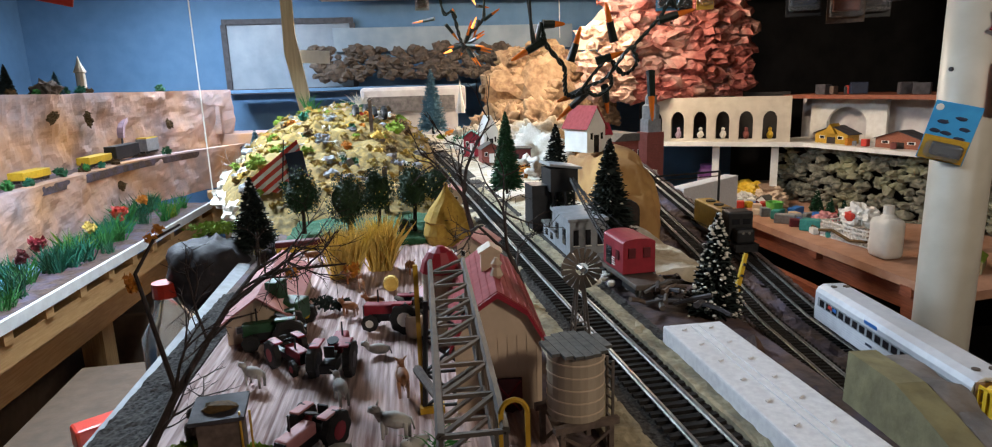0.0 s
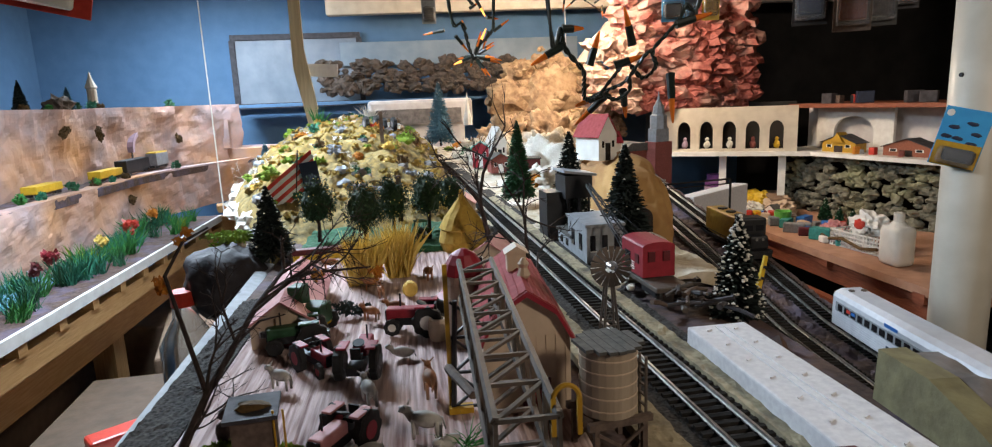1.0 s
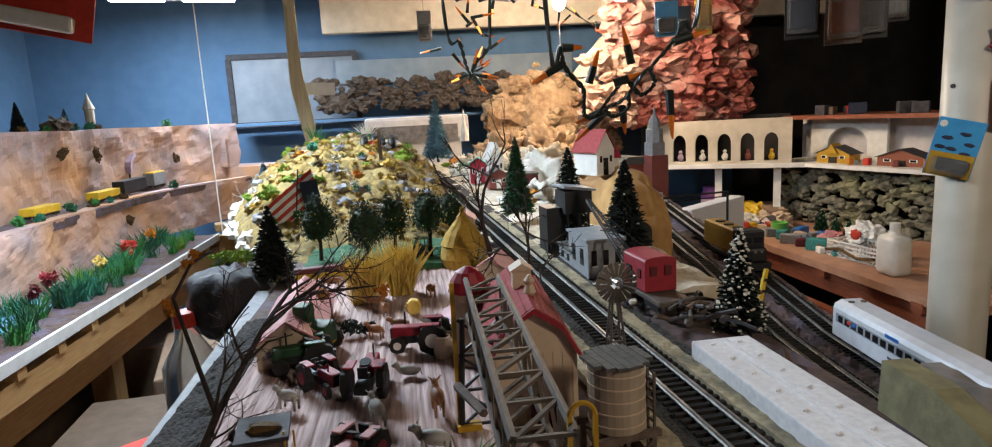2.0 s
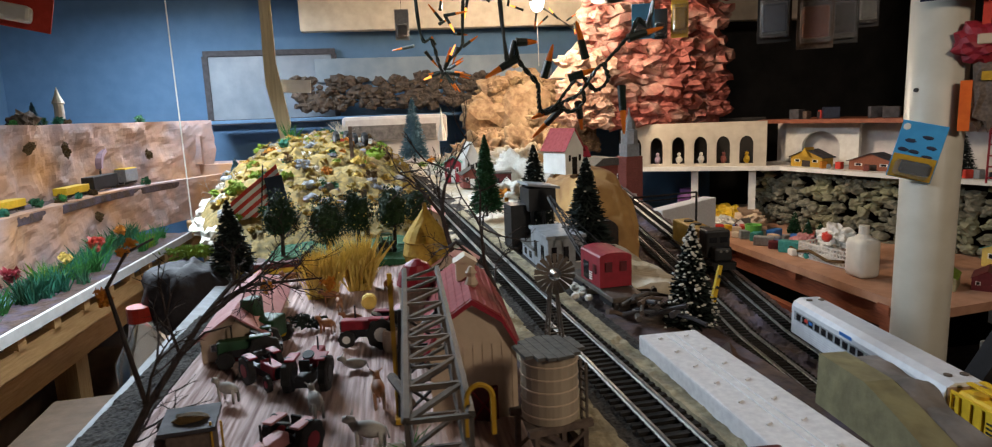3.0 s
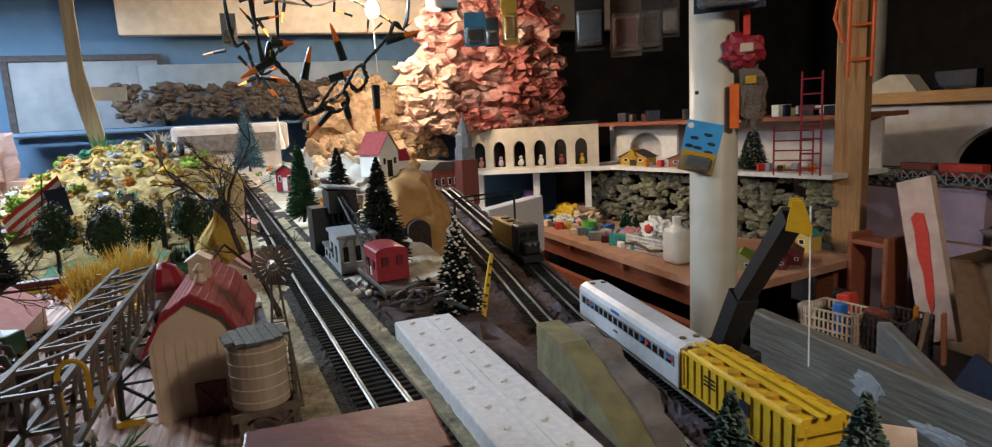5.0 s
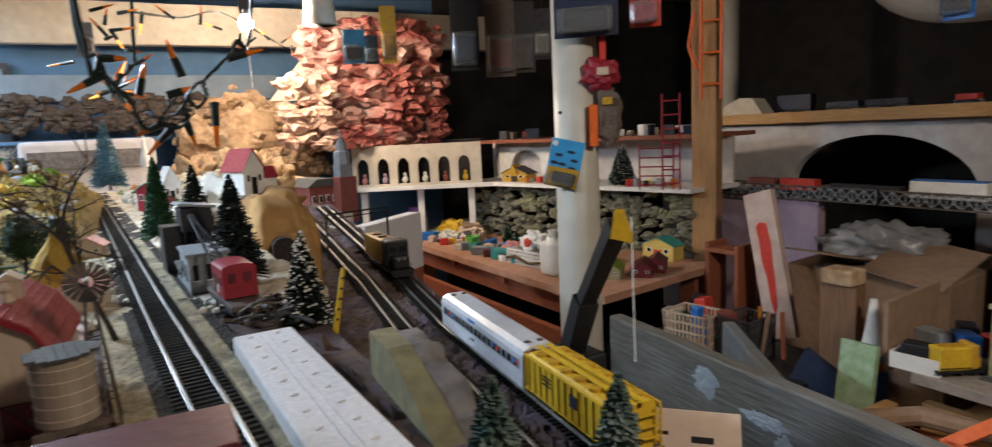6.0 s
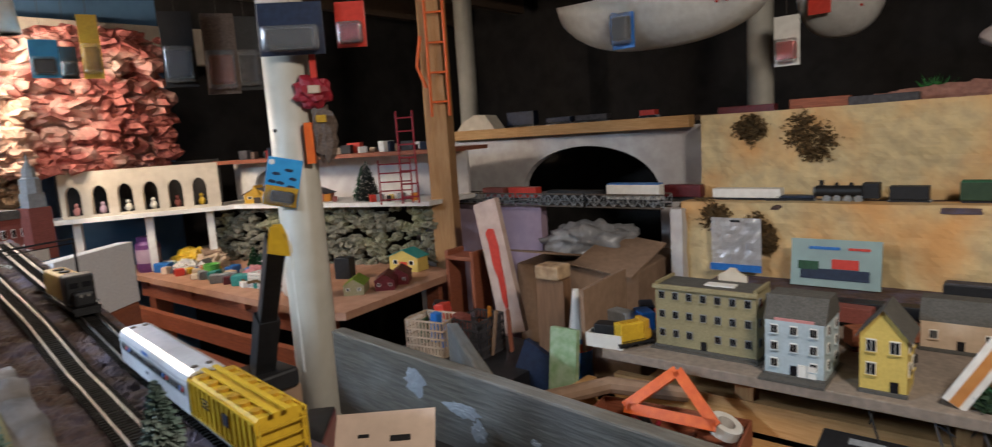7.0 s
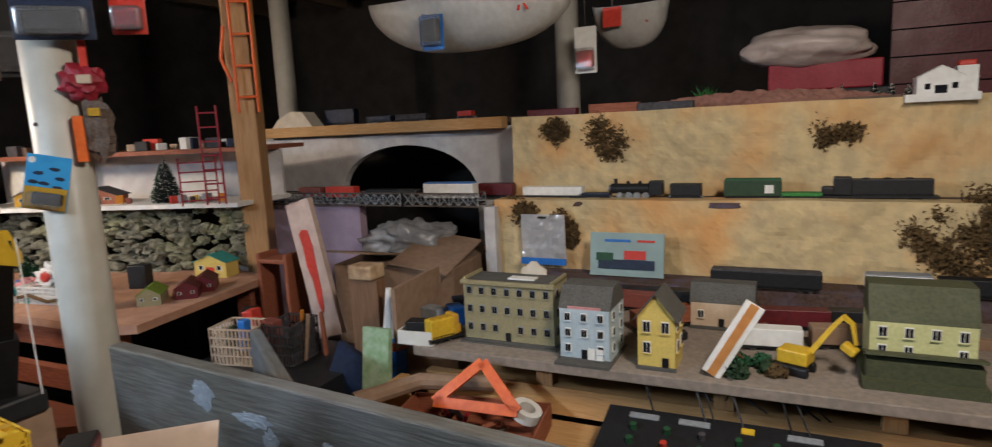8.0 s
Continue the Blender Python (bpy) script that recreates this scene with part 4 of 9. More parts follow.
# ---- farm buildings ----
def barn():
    t = thing("barn", "cream toy barn with a red gambrel roof", "barn", (0.0405, 0.290, 1.0915), rz=-3)
    w, d, h = 0.042, 0.085, 0.0395
    gam = [(-w / 2, 0), (w / 2, 0), (w / 2, h), (w * 0.32, h + 0.013), (0, h + 0.022), (-w * 0.32, h + 0.013), (-w / 2, h)]
    bm = B()
    prism(bm, gam, 0, d)
    part("house_body", bm, CREAM, t)
    for k in range(9):
        bm = B()
        bx(bm, (-w / 2 + (k + 0.5) * w / 9, -0.0002, h / 2), (0.0004, 0.0004, h))
        part("batten", bm, CREAM, t)
    rl = [(-w * 0.56, h - 0.004), (-w * 0.33, h + 0.0135), (0, h + 0.0228)]
    for s in (-1, 1):
        bm = B()
        for a, b in zip(rl, rl[1:]):
            prism(bm, [(s * a[0], a[1]), (s * b[0], b[1]), (s * b[0], b[1] + 0.0014), (s * a[0], a[1] + 0.0014)], -0.003, d + 0.003)
        part("roof_side", bm, RED_ROOF, t)
        for j in range(7):
            bm = B()
            u = j / 7
            x = rl[0][0] * (1 - u) + rl[2][0] * u
            z = float(np.interp(x, [rl[0][0], rl[1][0], 0], [rl[0][1], rl[1][1], rl[2][1]]))
            bx(bm, (s * x, d / 2, z + 0.0015), (0.0006, d + 0.006, 0.0006))
            part("shingle_course", bm, RED_ROOF, t)
    bm = B()
    for s in (-1, 1):
        for a, b in zip(rl, rl[1:]):
            prism(bm, [(s * a[0], a[1] - 0.002), (s * b[0], b[1] - 0.002), (s * b[0], b[1] + 0.0008), (s * a[0], a[1] + 0.0008)], -0.0042, -0.003)
    part("gable_trim", bm, RED, t)
    bm = B()
    bx(bm, (0.004, -0.0008, 0.009), (0.014, 0.0016, 0.018))
    dr = part("door", bm, MAROON, t)
    for s in (-1, 1):
        bm = B()
        bx(bm, (0.004, -0.002, 0.009), (0.0008, 0.0006, 0.02), (0, s * 37, 0))
        part("brace", bm, RED, dr)
    bm = B()
    bx(bm, (0, d * 0.5, h + 0.027), (0.010, 0.010, 0.010))
    prism(bm, [(-0.0065, h + 0.032), (0.0065, h + 0.032), (0, h + 0.036)], d * 0.5 - 0.006, d * 0.5 + 0.006)
    part("cupola", bm, CREAM, t)
    bm = B()
    lathe(bm, [(0.002, 0), (0.0035, 0.002), (0.002, 0.006), (0.003, 0.008), (0.0008, 0.011)], (0.002, d * 0.28, h + 0.022), 8)
    part("vent_cap", bm, CREAM, t)


barn()


def silo():
    t = thing("silo", "cream silo with a dark red domed roof", "silo", (0.018, 0.386, 1.0925))
    bm = B()
    lathe(bm, [(0.0115, 0), (0.0115, 0.046)], n=20)
    for k in range(5):
        lathe(bm, [(0.0117, 0.004 + k * 0.009), (0.0117, 0.0048 + k * 0.009)], n=20)
    part("body", bm, CREAM, t)
    bm = B()
    lathe(bm, [(0.0128, 0.046), (0.011, 0.053), (0.0075, 0.0585), (0.002, 0.0615)], n=12)
    part("roof", bm, RED, t)


silo()


def water_tank():
    t = thing("water_tank", "tan plank water tank on a wooden trestle", "water tank", (0.068, 0.249, 1.092), rz=10)
    bm = B()
    lathe(bm, [(0.0122, 0.020), (0.0122, 0.049)], n=24)
    part("tub", bm, mk("tan_tub", (0.36, 0.29, 0.21), (0.28, 0.22, 0.155), 0.7, scale=260, stretch=(1, 1, 0.1)), t)
    for k in range(5):
        bm = B()
        lathe(bm, [(0.0125, 0.023 + k * 0.0055), (0.0125, 0.0236 + k * 0.0055)], n=24)
        part("hoop", bm, CREAM, t)
    for k in range(7):
        bm = B()
        x = -0.0117 + k * 0.0039
        half = math.sqrt(max(0.0, 0.0138 ** 2 - x * x))
        bx(bm, (x, 0, 0.0497), (0.0036, 2 * half, 0.0014))
        part("lid_plank", bm, GREY_ROOF, t)
    for x, y in ((-1, -1), (1, -1), (1, 1), (-1, 1)):
        bm = B()
        bx(bm, (x * 0.011, y * 0.011, 0.009), (0.0022, 0.0022, 0.018))
        part("leg", bm, BARK_G, t)
    for s in (-1, 1):
        bm = B()
        bx(bm, (0, s * 0.011, 0.0185), (0.029, 0.0026, 0.003))
        part("beam", bm, BARK_G, t)
        bm = B()
        bx(bm, (0, s * 0.0122, 0.008), (0.0012, 0.001, 0.026), (0, 55, 0))
        bx(bm, (0, s * 0.0122, 0.008), (0.0012, 0.001, 0.026), (0, -55, 0))
        part("cross_brace", bm, BARK_G, t)
    bm = B()
    for k in range(9):
        bx(bm, (0.0132, -0.006, 0.004 + k * 0.0045), (0.001, 0.005, 0.0008))
    for s in (-1, 1):
        bx(bm, (0.0132, -0.006 + s * 0.0026, 0.022), (0.001, 0.0008, 0.044))
    part("ladder", bm, STEEL, t)


water_tank()


def windmill():
    t = thing("windmill", "grey toy farm windmill with a round bladed wheel", "windmill", (0.079, 0.2825, 1.092))
    for x, y in ((-1, -1), (1, -1), (1, 1), (-1, 1)):
        bm = B()
        tube(bm, [(x * 0.007, y * 0.007, 0), (x * 0.0012, y * 0.0012, 0.07)], 0.0006)
        part("leg", bm, STEEL, t)
    bm = B()
    for z in (0.015, 0.03, 0.045):
        k = 0.007 - 0.0058 * z / 0.07
        for a, b in (((-k, -k), (k, -k)), ((k, -k), (k, k)), ((k, k), (-k, k)), ((-k, k), (-k, -k))):
            tube(bm, [(*a, z), (*b, z)], 0.0004, n=4)
            tube(bm, [(*a, z), (b[0] * 0.8, b[1] * 0.8, z + 0.014)], 0.0003, n=4)
    part("lattice", bm, STEEL, t)
    bm = B()
    for k in range(18):
        a = k * math.tau / 18
        m = pose(0, -0.004, 0.0735) @ Matrix.Rotation(a, 4, "Y")
        v = [m @ Vector(p) for p in ((-0.0005, 0, 0.003), (0.0005, 0.0004, 0.003), (0.0014, 0.0008, 0.0098), (-0.0012, 0, 0.0098))]
        f = [bm.verts.new(p) for p in v] + [bm.verts.new(p + Vector((0, 0.0003, 0))) for p in v]
        bm.faces.new(f[:4])
        bm.faces.new(f[7:3:-1])
        for i in range(4):
            bm.faces.new((f[(i + 1) % 4], f[i], f[4 + i], f[4 + (i + 1) % 4]))
    tagged(part("blade_wheel", bm, STEEL, t, "flat fanned grey blades"), kind="stuff")
    bm = B()
    cyl(bm, (0, -0.0055, 0.0735), (0, 0.004, 0.0735), 0.0012, n=10)
    part("hub", bm, RAIL, t)
    bm = B()
    bx(bm, (0, 0.009, 0.0735), (0.0006, 0.009, 0.006))
    part("tail_vane", bm, STEEL, t)


windmill()


def gantry():
    """The long lattice bridge on its two towers, with a yellow hook block."""
    t = thing("gantry_crane", "grey lattice gantry crane with yellow uprights", "crane", (0.0075, 0.0, 0.0))
    z0, z1 = 1.150, 1.168
    a, b = (0.008, 0.142), (0.0105, 0.300)
    w = 0.0078
    for s in (-1, 1):
        for z in (z0, z1):
            bm = B()
            tube(bm, [(a[0] + s * w, a[1], z), (b[0] + s * w, b[1], z)], 0.0013, n=5)
            part("chord", bm, STEEL, t)
    n = 8
    for k in range(n):
        u, v = k / n, (k + 1) / n
        p = [(a[0] + (b[0] - a[0]) * q, a[1] + (b[1] - a[1]) * q) for q in (u, v)]
        bm = B()
        for s in (-1, 1):
            tube(bm, [(p[0][0] + s * w, p[0][1], z0), (p[1][0] + s * w, p[1][1], z1)], 0.0008, n=4)
            tube(bm, [(p[0][0] + s * w, p[0][1], z0), (p[0][0] + s * w, p[0][1], z1)], 0.0008, n=4)
        for z in (z0, z1):
            tube(bm, [(p[0][0] - w, p[0][1], z), (p[1][0] + w, p[1][1], z)], 0.0008, n=4)
            tube(bm, [(p[0][0] - w, p[0][1], z), (p[0][0] + w, p[0][1], z)], 0.0008, n=4)
        part("lattice_bay", bm, STEEL, t)
    for y in (0.15, 0.295):
        for s in (-1, 1):
            bm = B()
            tube(bm, [(a[0] + s * w * 1.1, y, z0), (a[0] + s * w * 1.5, y, 1.0935)], 0.0014, n=5)
            part("tower_leg", bm, BLACK, t)
        bm = B()
        for k in range(3):
            za, zb = 1.0955 + k * 0.018, 1.0955 + (k + 1) * 0.018
            tube(bm, [(a[0] - w * 1.4, y, za), (a[0] + w * 1.4, y, zb)], 0.0009, n=4)
            tube(bm, [(a[0] + w * 1.4, y, za), (a[0] - w * 1.4, y, zb)], 0.0009, n=4)
            tube(bm, [(a[0] + w * 1.4, y, za), (a[0] - w * 1.4, y, za)], 0.0009, n=4)
        part("tower_lattice", bm, BLACK, t)
    bm = B()
    bx(bm, (-0.0045, 0.297, 1.13), (0.0022, 0.002, 0.075))
    part("upright", bm, YELLOW_D, t, "yellow upright")
    bm = B()
    ring = [(0.0185 + 0.0033 * math.cos(q), 0.146, 1.170 + 0.0038 * math.sin(q)) for q in np.linspace(0, math.pi, 12)]
    tube(bm, ring, 0.0007, n=6)
    bx(bm, (0.0218, 0.146, 1.1655), (0.0012, 0.0012, 0.010))
    bx(bm, (0.0152, 0.146, 1.1655), (0.0012, 0.0012, 0.010))
    part("hook", bm, YELLOW_D, t, "yellow hook loop")
    bm = B()
    bx(bm, (0.008, 0.143, 1.146), (0.022, 0.003, 0.012))
    part("end_frame", bm, BLACK, t)
    bm = B()
    bx(bm, (0.0, 0.295, 1.0945), (0.012, 0.006, 0.003))
    part("foot", bm, YELLOW_D, t)
    bm = B()
    tube(bm, [(-0.006, 0.27, 1.127), (0.002, 0.235, 1.130)], 0.0022, 0.0018)
    part("jib_stub", bm, BARK_G, t)


gantry()


def shed(name, label, at, rz, w, d, h, rise, wall, roof, over=0.003, door=None, group="", cat="building"):
    """A small gabled house; ridge along its length."""
    t = thing(name, label, cat, at, rz, group)
    bm = B()
    prism(bm, [(-w / 2, 0), (w / 2, 0), (w / 2, h), (0, h + rise), (-w / 2, h)], 0, d)
    part("house_body", bm, wall, t)
    for s in (-1, 1):
        bm = B()
        e = (s * (w / 2 + over), h - over * rise / (w / 2))
        prism(bm, [e, (0, h + rise), (0, h + rise + 0.0014), (e[0], e[1] + 0.0014)], -over, d + over)
        part("roof_side", bm, roof, t)
    if door:
        bm = B()
        bx(bm, (0, -0.0005, h * 0.33), (w * 0.26, 0.001, h * 0.66))
        part("door", bm, door, t)
    for x in (-0.28, 0.28):
        bm = B()
        bx(bm, (x * w, -0.0004, h * 0.62), (w * 0.17, 0.0008, h * 0.3))
        win = part("window", bm, WHITE_PAINT, t)
        bm = B()
        bx(bm, (x * w, -0.0010, h * 0.62), (w * 0.12, 0.0006, h * 0.24))
        part("pane", bm, PANE, win)
    return t


shed("farm_shed", "cream shed with a faded pink roof", (-0.098, 0.405, 1.0925), 3, 0.04, 0.12, 0.016, 0.014, CREAM, PINK_ROOF, 0.003, RED)
shed("small_house", "cream toy house with a pink roof", (0.052, 0.552, 1.0925), -25, 0.028, 0.032, 0.018, 0.009, CREAM, PINK_ROOF)
shed("red_shed", "small dull red hut by the silo", (0.020, 0.43, 1.0925), 10, 0.024, 0.024, 0.012, 0.008, BRICK, RED)
shed("far_hut", "small hut with a pink roof behind the haystack", (0.052, 0.86, 1.0925), -10, 0.03, 0.03, 0.015, 0.01, CREAM, PINK_ROOF)

bm = B()
lathe(bm, [(0.022, 0), (0.0245, 0.010), (0.0225, 0.022), (0.0235, 0.0235), (0.017, 0.035), (0.009, 0.046), (0.003, 0.055), (0.0012, 0.062)], n=15)
for v in bm.verts:
    v.co += Vector((rnd(-1, 1), rnd(-1, 1), 0)) * 0.0011
solo("haystack", bm, THATCH, "yellow felt haystack with a pointed top", "haystack", (0.036, 0.648, 1.0925))


# ---- tractors and farm gear ----
def wheel(parent, c, r, w, name="wheel", rim=YELLOW):
    bm = B()
    n = 32
    rings = [[bm.verts.new((c[0] + x, c[1] + math.cos(k * math.tau / n) * q * (1.06 if k % 4 < 2 else 0.97), c[2] + math.sin(k * math.tau / n) * q * (1.06 if k % 4 < 2 else 0.97))) for k in range(n)] for x, q in ((-w / 2, r * 0.86), (-w * 0.38, r), (w * 0.38, r), (w / 2, r * 0.86))]
    for a, b in zip(rings, rings[1:]):
        for k in range(n):
            bm.faces.new((a[k], b[k], b[(k + 1) % n], a[(k + 1) % n]))
    bm.faces.new(rings[0])
    bm.faces.new(rings[-1][::-1])
    wh = part(name, bm, RUBBER, parent)
    bm = B()
    cyl(bm, (c[0] - w * 0.54, c[1], c[2]), (c[0] + w * 0.54, c[1], c[2]), r * 0.5, r * 0.5, 10)
    part("rim", bm, rim, wh)


def tractor(at, rz, mat, label, k=1.0, rim=RED, cab=False):
    k *= 0.86
    t = thing("toy_tractor", label, "tractor", at, rz, "toy tractors on the farm")
    bm = B()
    rbx(bm, (0, 0.010 * k, 0.0125 * k), (0.0085 * k, 0.022 * k, 0.0095 * k), 0.0012 * k)
    part("hood", bm, mat, t)
    bm = B()
    bx(bm, (0, 0.021 * k, 0.0125 * k), (0.007 * k, 0.001 * k, 0.0075 * k))
    part("grille", bm, BLACK, t)
    bm = B()
    bx(bm, (0, -0.002 * k, 0.0085 * k), (0.009 * k, 0.034 * k, 0.005 * k))
    part("frame_block", bm, BLACK, t)
    bm = B()
    bx(bm, (0, -0.009 * k, 0.014 * k), (0.006 * k, 0.006 * k, 0.002 * k))
    bx(bm, (0, -0.012 * k, 0.017 * k), (0.006 * k, 0.0012 * k, 0.006 * k))
    part("seat", bm, RUBBER, t)
    for s in (-1, 1):
        wheel(t, (s * 0.0105 * k, -0.008 * k, 0.010 * k), 0.010 * k, 0.005 * k, "rear_wheel", rim)
        wheel(t, (s * 0.007 * k, 0.0165 * k, 0.0055 * k), 0.0055 * k, 0.003 * k, "front_wheel", rim)
        bm = B()
        rbx(bm, (s * 0.0085 * k, -0.006 * k, 0.0198 * k), (0.006 * k, 0.013 * k, 0.0014 * k), 0.0005 * k)
        part("fender", bm, mat, t)
    bm = B()
    tube(bm, [(0.002 * k, 0.012 * k, 0.017 * k), (0.002 * k, 0.012 * k, 0.026 * k)], 0.0006 * k)
    part("exhaust", bm, BLACK, t)
    bm = B()
    cyl(bm, (0, -0.0025 * k, 0.0195 * k), (0, -0.0028 * k, 0.0203 * k), 0.0035 * k, n=12)
    part("steering_wheel", bm, BLACK, t)
    if cab:
        bm = B()
        for x in (-1, 1):
            for y in (-0.013, 0.0):
                bx(bm, (x * 0.007 * k, y * k, 0.022 * k), (0.001 * k, 0.001 * k, 0.018 * k))
        rbx(bm, (0, -0.0065 * k, 0.031 * k), (0.017 * k, 0.017 * k, 0.002 * k), 0.0006 * k)
        part("cab", bm, mat, t)
    return t


tractor((-0.012, 0.412, 1.0935), 80, RED, "red toy tractor with black wheels", 1.15, WHITE_PAINT)
tractor((-0.045, 0.352, 1.0935), -8, RED, "black and red toy tractor seen from its rear", 1.1, BLACK)
tractor((-0.071, 0.362, 1.0935), 215, RED, "faded red toy tractor", 0.95, RED)
tractor((-0.047, 0.268, 1.0935), 150, PINK_ROOF, "faded pink toy tractor lying among cows", 1.0, RED)
tractor((-0.086, 0.398, 1.0935), 100, GREEN, "dark green toy tractor", 1.1, BLACK)
tractor((-0.008, 0.69, 1.0955), 20, GREEN, "small bright green toy tractor with white cab", 0.85, WHITE_PAINT, True)
tractor((0.045, 0.49, 1.0935), 30, TEAL, "small dark toy pickup among crates", 0.7, BLACK)


def combine():
    t = thing("seed_drill", "maroon and yellow toy seed drill", "farm implement", (-0.105, 0.635, 1.0935), 8)
    bm = B()
    rbx(bm, (0, 0, 0.010), (0.056, 0.010, 0.007), 0.001)
    part("hopper", bm, MAROON, t)
    bm = B()
    bx(bm, (0, -0.006, 0.0055), (0.054, 0.003, 0.005))
    part("yellow_bar", bm, YELLOW, t)
    for s in (-1, 1):
        wheel(t, (s * 0.030, 0, 0.006), 0.006, 0.003)


combine()


def harvester():
    t = thing("green_harvester", "dark green toy harvester with open arms", "farm implement", (-0.083, 0.425, 1.0935), 70)
    bm = B()
    rbx(bm, (0, 0, 0.014), (0.018, 0.022, 0.014), 0.0015)
    part("body", bm, GREEN, t)
    bm = B()
    rbx(bm, (0, 0.008, 0.027), (0.012, 0.01, 0.013), 0.001)
    part("cab", bm, GREEN, t)
    for s in (-1, 1):
        bm = B()
        bx(bm, (s * 0.007, 0.022, 0.006), (0.003, 0.03, 0.004), (-8, 0, s * 10))
        part("arm", bm, GREEN, t)
        wheel(t, (s * 0.0115, -0.006, 0.007), 0.007, 0.004)


harvester()


def cow(at, rz, mat, label, k=1.0, lying=False, antlers=False):
    """A toy animal figure in one plain mesh."""
    k *= 0.82
    bm = B()
    z = 0.004 if lying else 0.0095
    blob(bm, (0, 0, z * k), (0.0037 * k, 0.0085 * k, 0.0042 * k), 2, 0.1, 1)
    blob(bm, (0, 0.0098 * k, (z + 0.0038) * k), (0.0022 * k, 0.0038 * k, 0.0024 * k), 1, 0.1, 1)
    tube(bm, [(0, 0.006 * k, z * k), (0, 0.009 * k, (z + 0.003) * k)], 0.0026 * k, 0.0018 * k)
    if not lying:
        for x in (-0.0022, 0.0022):
            for y in (-0.006, 0.0055):
                tube(bm, [(x * k, y * k, z * k), (x * k, y * k, 0)], 0.0012 * k, 0.0008 * k, 5)
    tube(bm, [(0, -0.008 * k, (z + 0.002) * k), (0, -0.0095 * k, (z - 0.004) * k)], 0.0005 * k, 0.0004 * k, 4)
    for s in (-1, 1):
        tube(bm, [(s * 0.0015 * k, 0.009 * k, (z + 0.0055) * k), (s * 0.0035 * k, 0.009 * k, (z + 0.0075) * k)], 0.0006 * k, 0.0003 * k, 4)
    return solo("cow_figurine", bm, mat, label, "figurine", at, rz, "toy farm animals", smooth=True)


W, T = "black and white toy cow", "tan brown toy cow"
for x, y, rz, m, lab, k, ly in ((-0.087, 0.34, 60, COW_W, W, 1.0, 0), (-0.038, 0.312, 20, COW_W, W, 1.1, 0), (-0.010, 0.272, 70, COW_W, W, 1.2, 0), (-0.035, 0.262, 110, COW_W, "black toy cow lying down", 0.9, 1),
                                (0.0, 0.262, 130, COW_W, W, 0.9, 1), (-0.041, 0.497, 10, COW_B, T, 0.9, 0), (-0.045, 0.442, 60, COW_B, T, 0.95, 0), (-0.028, 0.45, 80, COW_B, T, 0.95, 0), (-0.003, 0.538, 200, COW_B, T, 1.0, 0),
                                (-0.092, 0.595, 100, COW_B, T, 1.0, 0), (-0.10, 0.545, 20, COW_B, T, 1.1, 0), (-0.094, 0.515, 10, COW_B, T, 1.0, 0), (-0.007, 0.316, 5, COW_B, "tan toy deer with antlers", 1.2, 0), (-0.022, 0.37, 80, COW_W, W, 1.0, 1), (-0.05, 0.52, 100, COW_B, T, 0.9, 0)):
    cow((x, y, 1.0935), rz, m, lab, k, ly)


def barrel(at, mat, label, r=0.006, h=0.014, rx=0):
    bm = B()
    lathe(bm, [(r * 0.86, 0), (r, h * 0.3), (r, h * 0.7), (r * 0.86, h), (r * 0.7, h), (r * 0.7, h * 0.9)], n=14)
    for z in (0.2, 0.8):
        lathe(bm, [(r * 1.0, h * z), (r * 1.0, h * z + 0.0007)], n=14)
    solo("toy_barrel", bm, mat, label, "barrel", at, group="toy barrels", rx=rx)


barrel((0.0, 0.395, 1.0932), CREAM, "tan toy barrel standing open", 0.006, 0.014)
barrel((-0.018, 0.50, 1.099), STRAW, "round straw bale on the board", 0.006, 0.009, 90)
barrel((0.0, 0.43, 1.0935), STRAW, "small tan bundle beside a tractor", 0.004, 0.009)

# outhouse with its tar roof, a seated figure, low moss
t = thing("outhouse", "dark weathered toy outhouse with a flat roof", "hut", (-0.083, 0.268, 1.0932), 6)
bm = B()
bx(bm, (0, 0, 0.0115), (0.017, 0.015, 0.023))
part("house_body", bm, BARK_G, t)
bm = B()
bx(bm, (0, 0, 0.0245), (0.022, 0.02, 0.0018), (6, 0, 0))
part("roof", bm, SLATE, t)
bm = B()
for s in (-1, 1):
    tube(bm, [(0.011 + s * 0.002, -0.008, 0), (0.011 + s * 0.002, -0.008, 0.026)], 0.0005)
part("ladder", bm, YELLOW_D, t)
bm = B()
blob(bm, (0, 0, 0.0255), (0.007, 0.005, 0.0018), 2, 0.6, 3)
part("roof_moss", bm, MOSS, t)
for x, y in ((-0.103, 0.278), (-0.068, 0.272)):
    rs = random.Random(int(x * -1000))
    bm = B()
    leaf_cloud(bm, (0, 0, 0.002), (0.011, 0.009, 0.004), 420, 0.0016, rs, 0.2, 7)
    solo("moss_clump", bm, LIME, "yellow-green moss clump on the board", "moss", (x, y, 1.0935))
bm = B()
blob(bm, (0, 0, 0.007), (0.0045, 0.004, 0.006), 2, 0.2, 2)
blob(bm, (0, 0, 0.015), (0.0026, 0.0026, 0.003), 2, 0.1, 2)
solo("toy_figurine", bm, BARK_G, "plain dark toy figurine seated on moss", "figurine", (-0.1, 0.283, 1.094))

# small pile of dark brush between the tractors
rs = random.Random(9)
bm = B()
leaf_cloud(bm, (0, 0, 0.006), (0.016, 0.012, 0.008), 420, 0.0017, rs, 0.2, 7)
solo("dead_shrub", bm, NEEDLE, "dark heaped dead shrub with orange leaves", "shrub", (-0.06, 0.455, 1.0935))

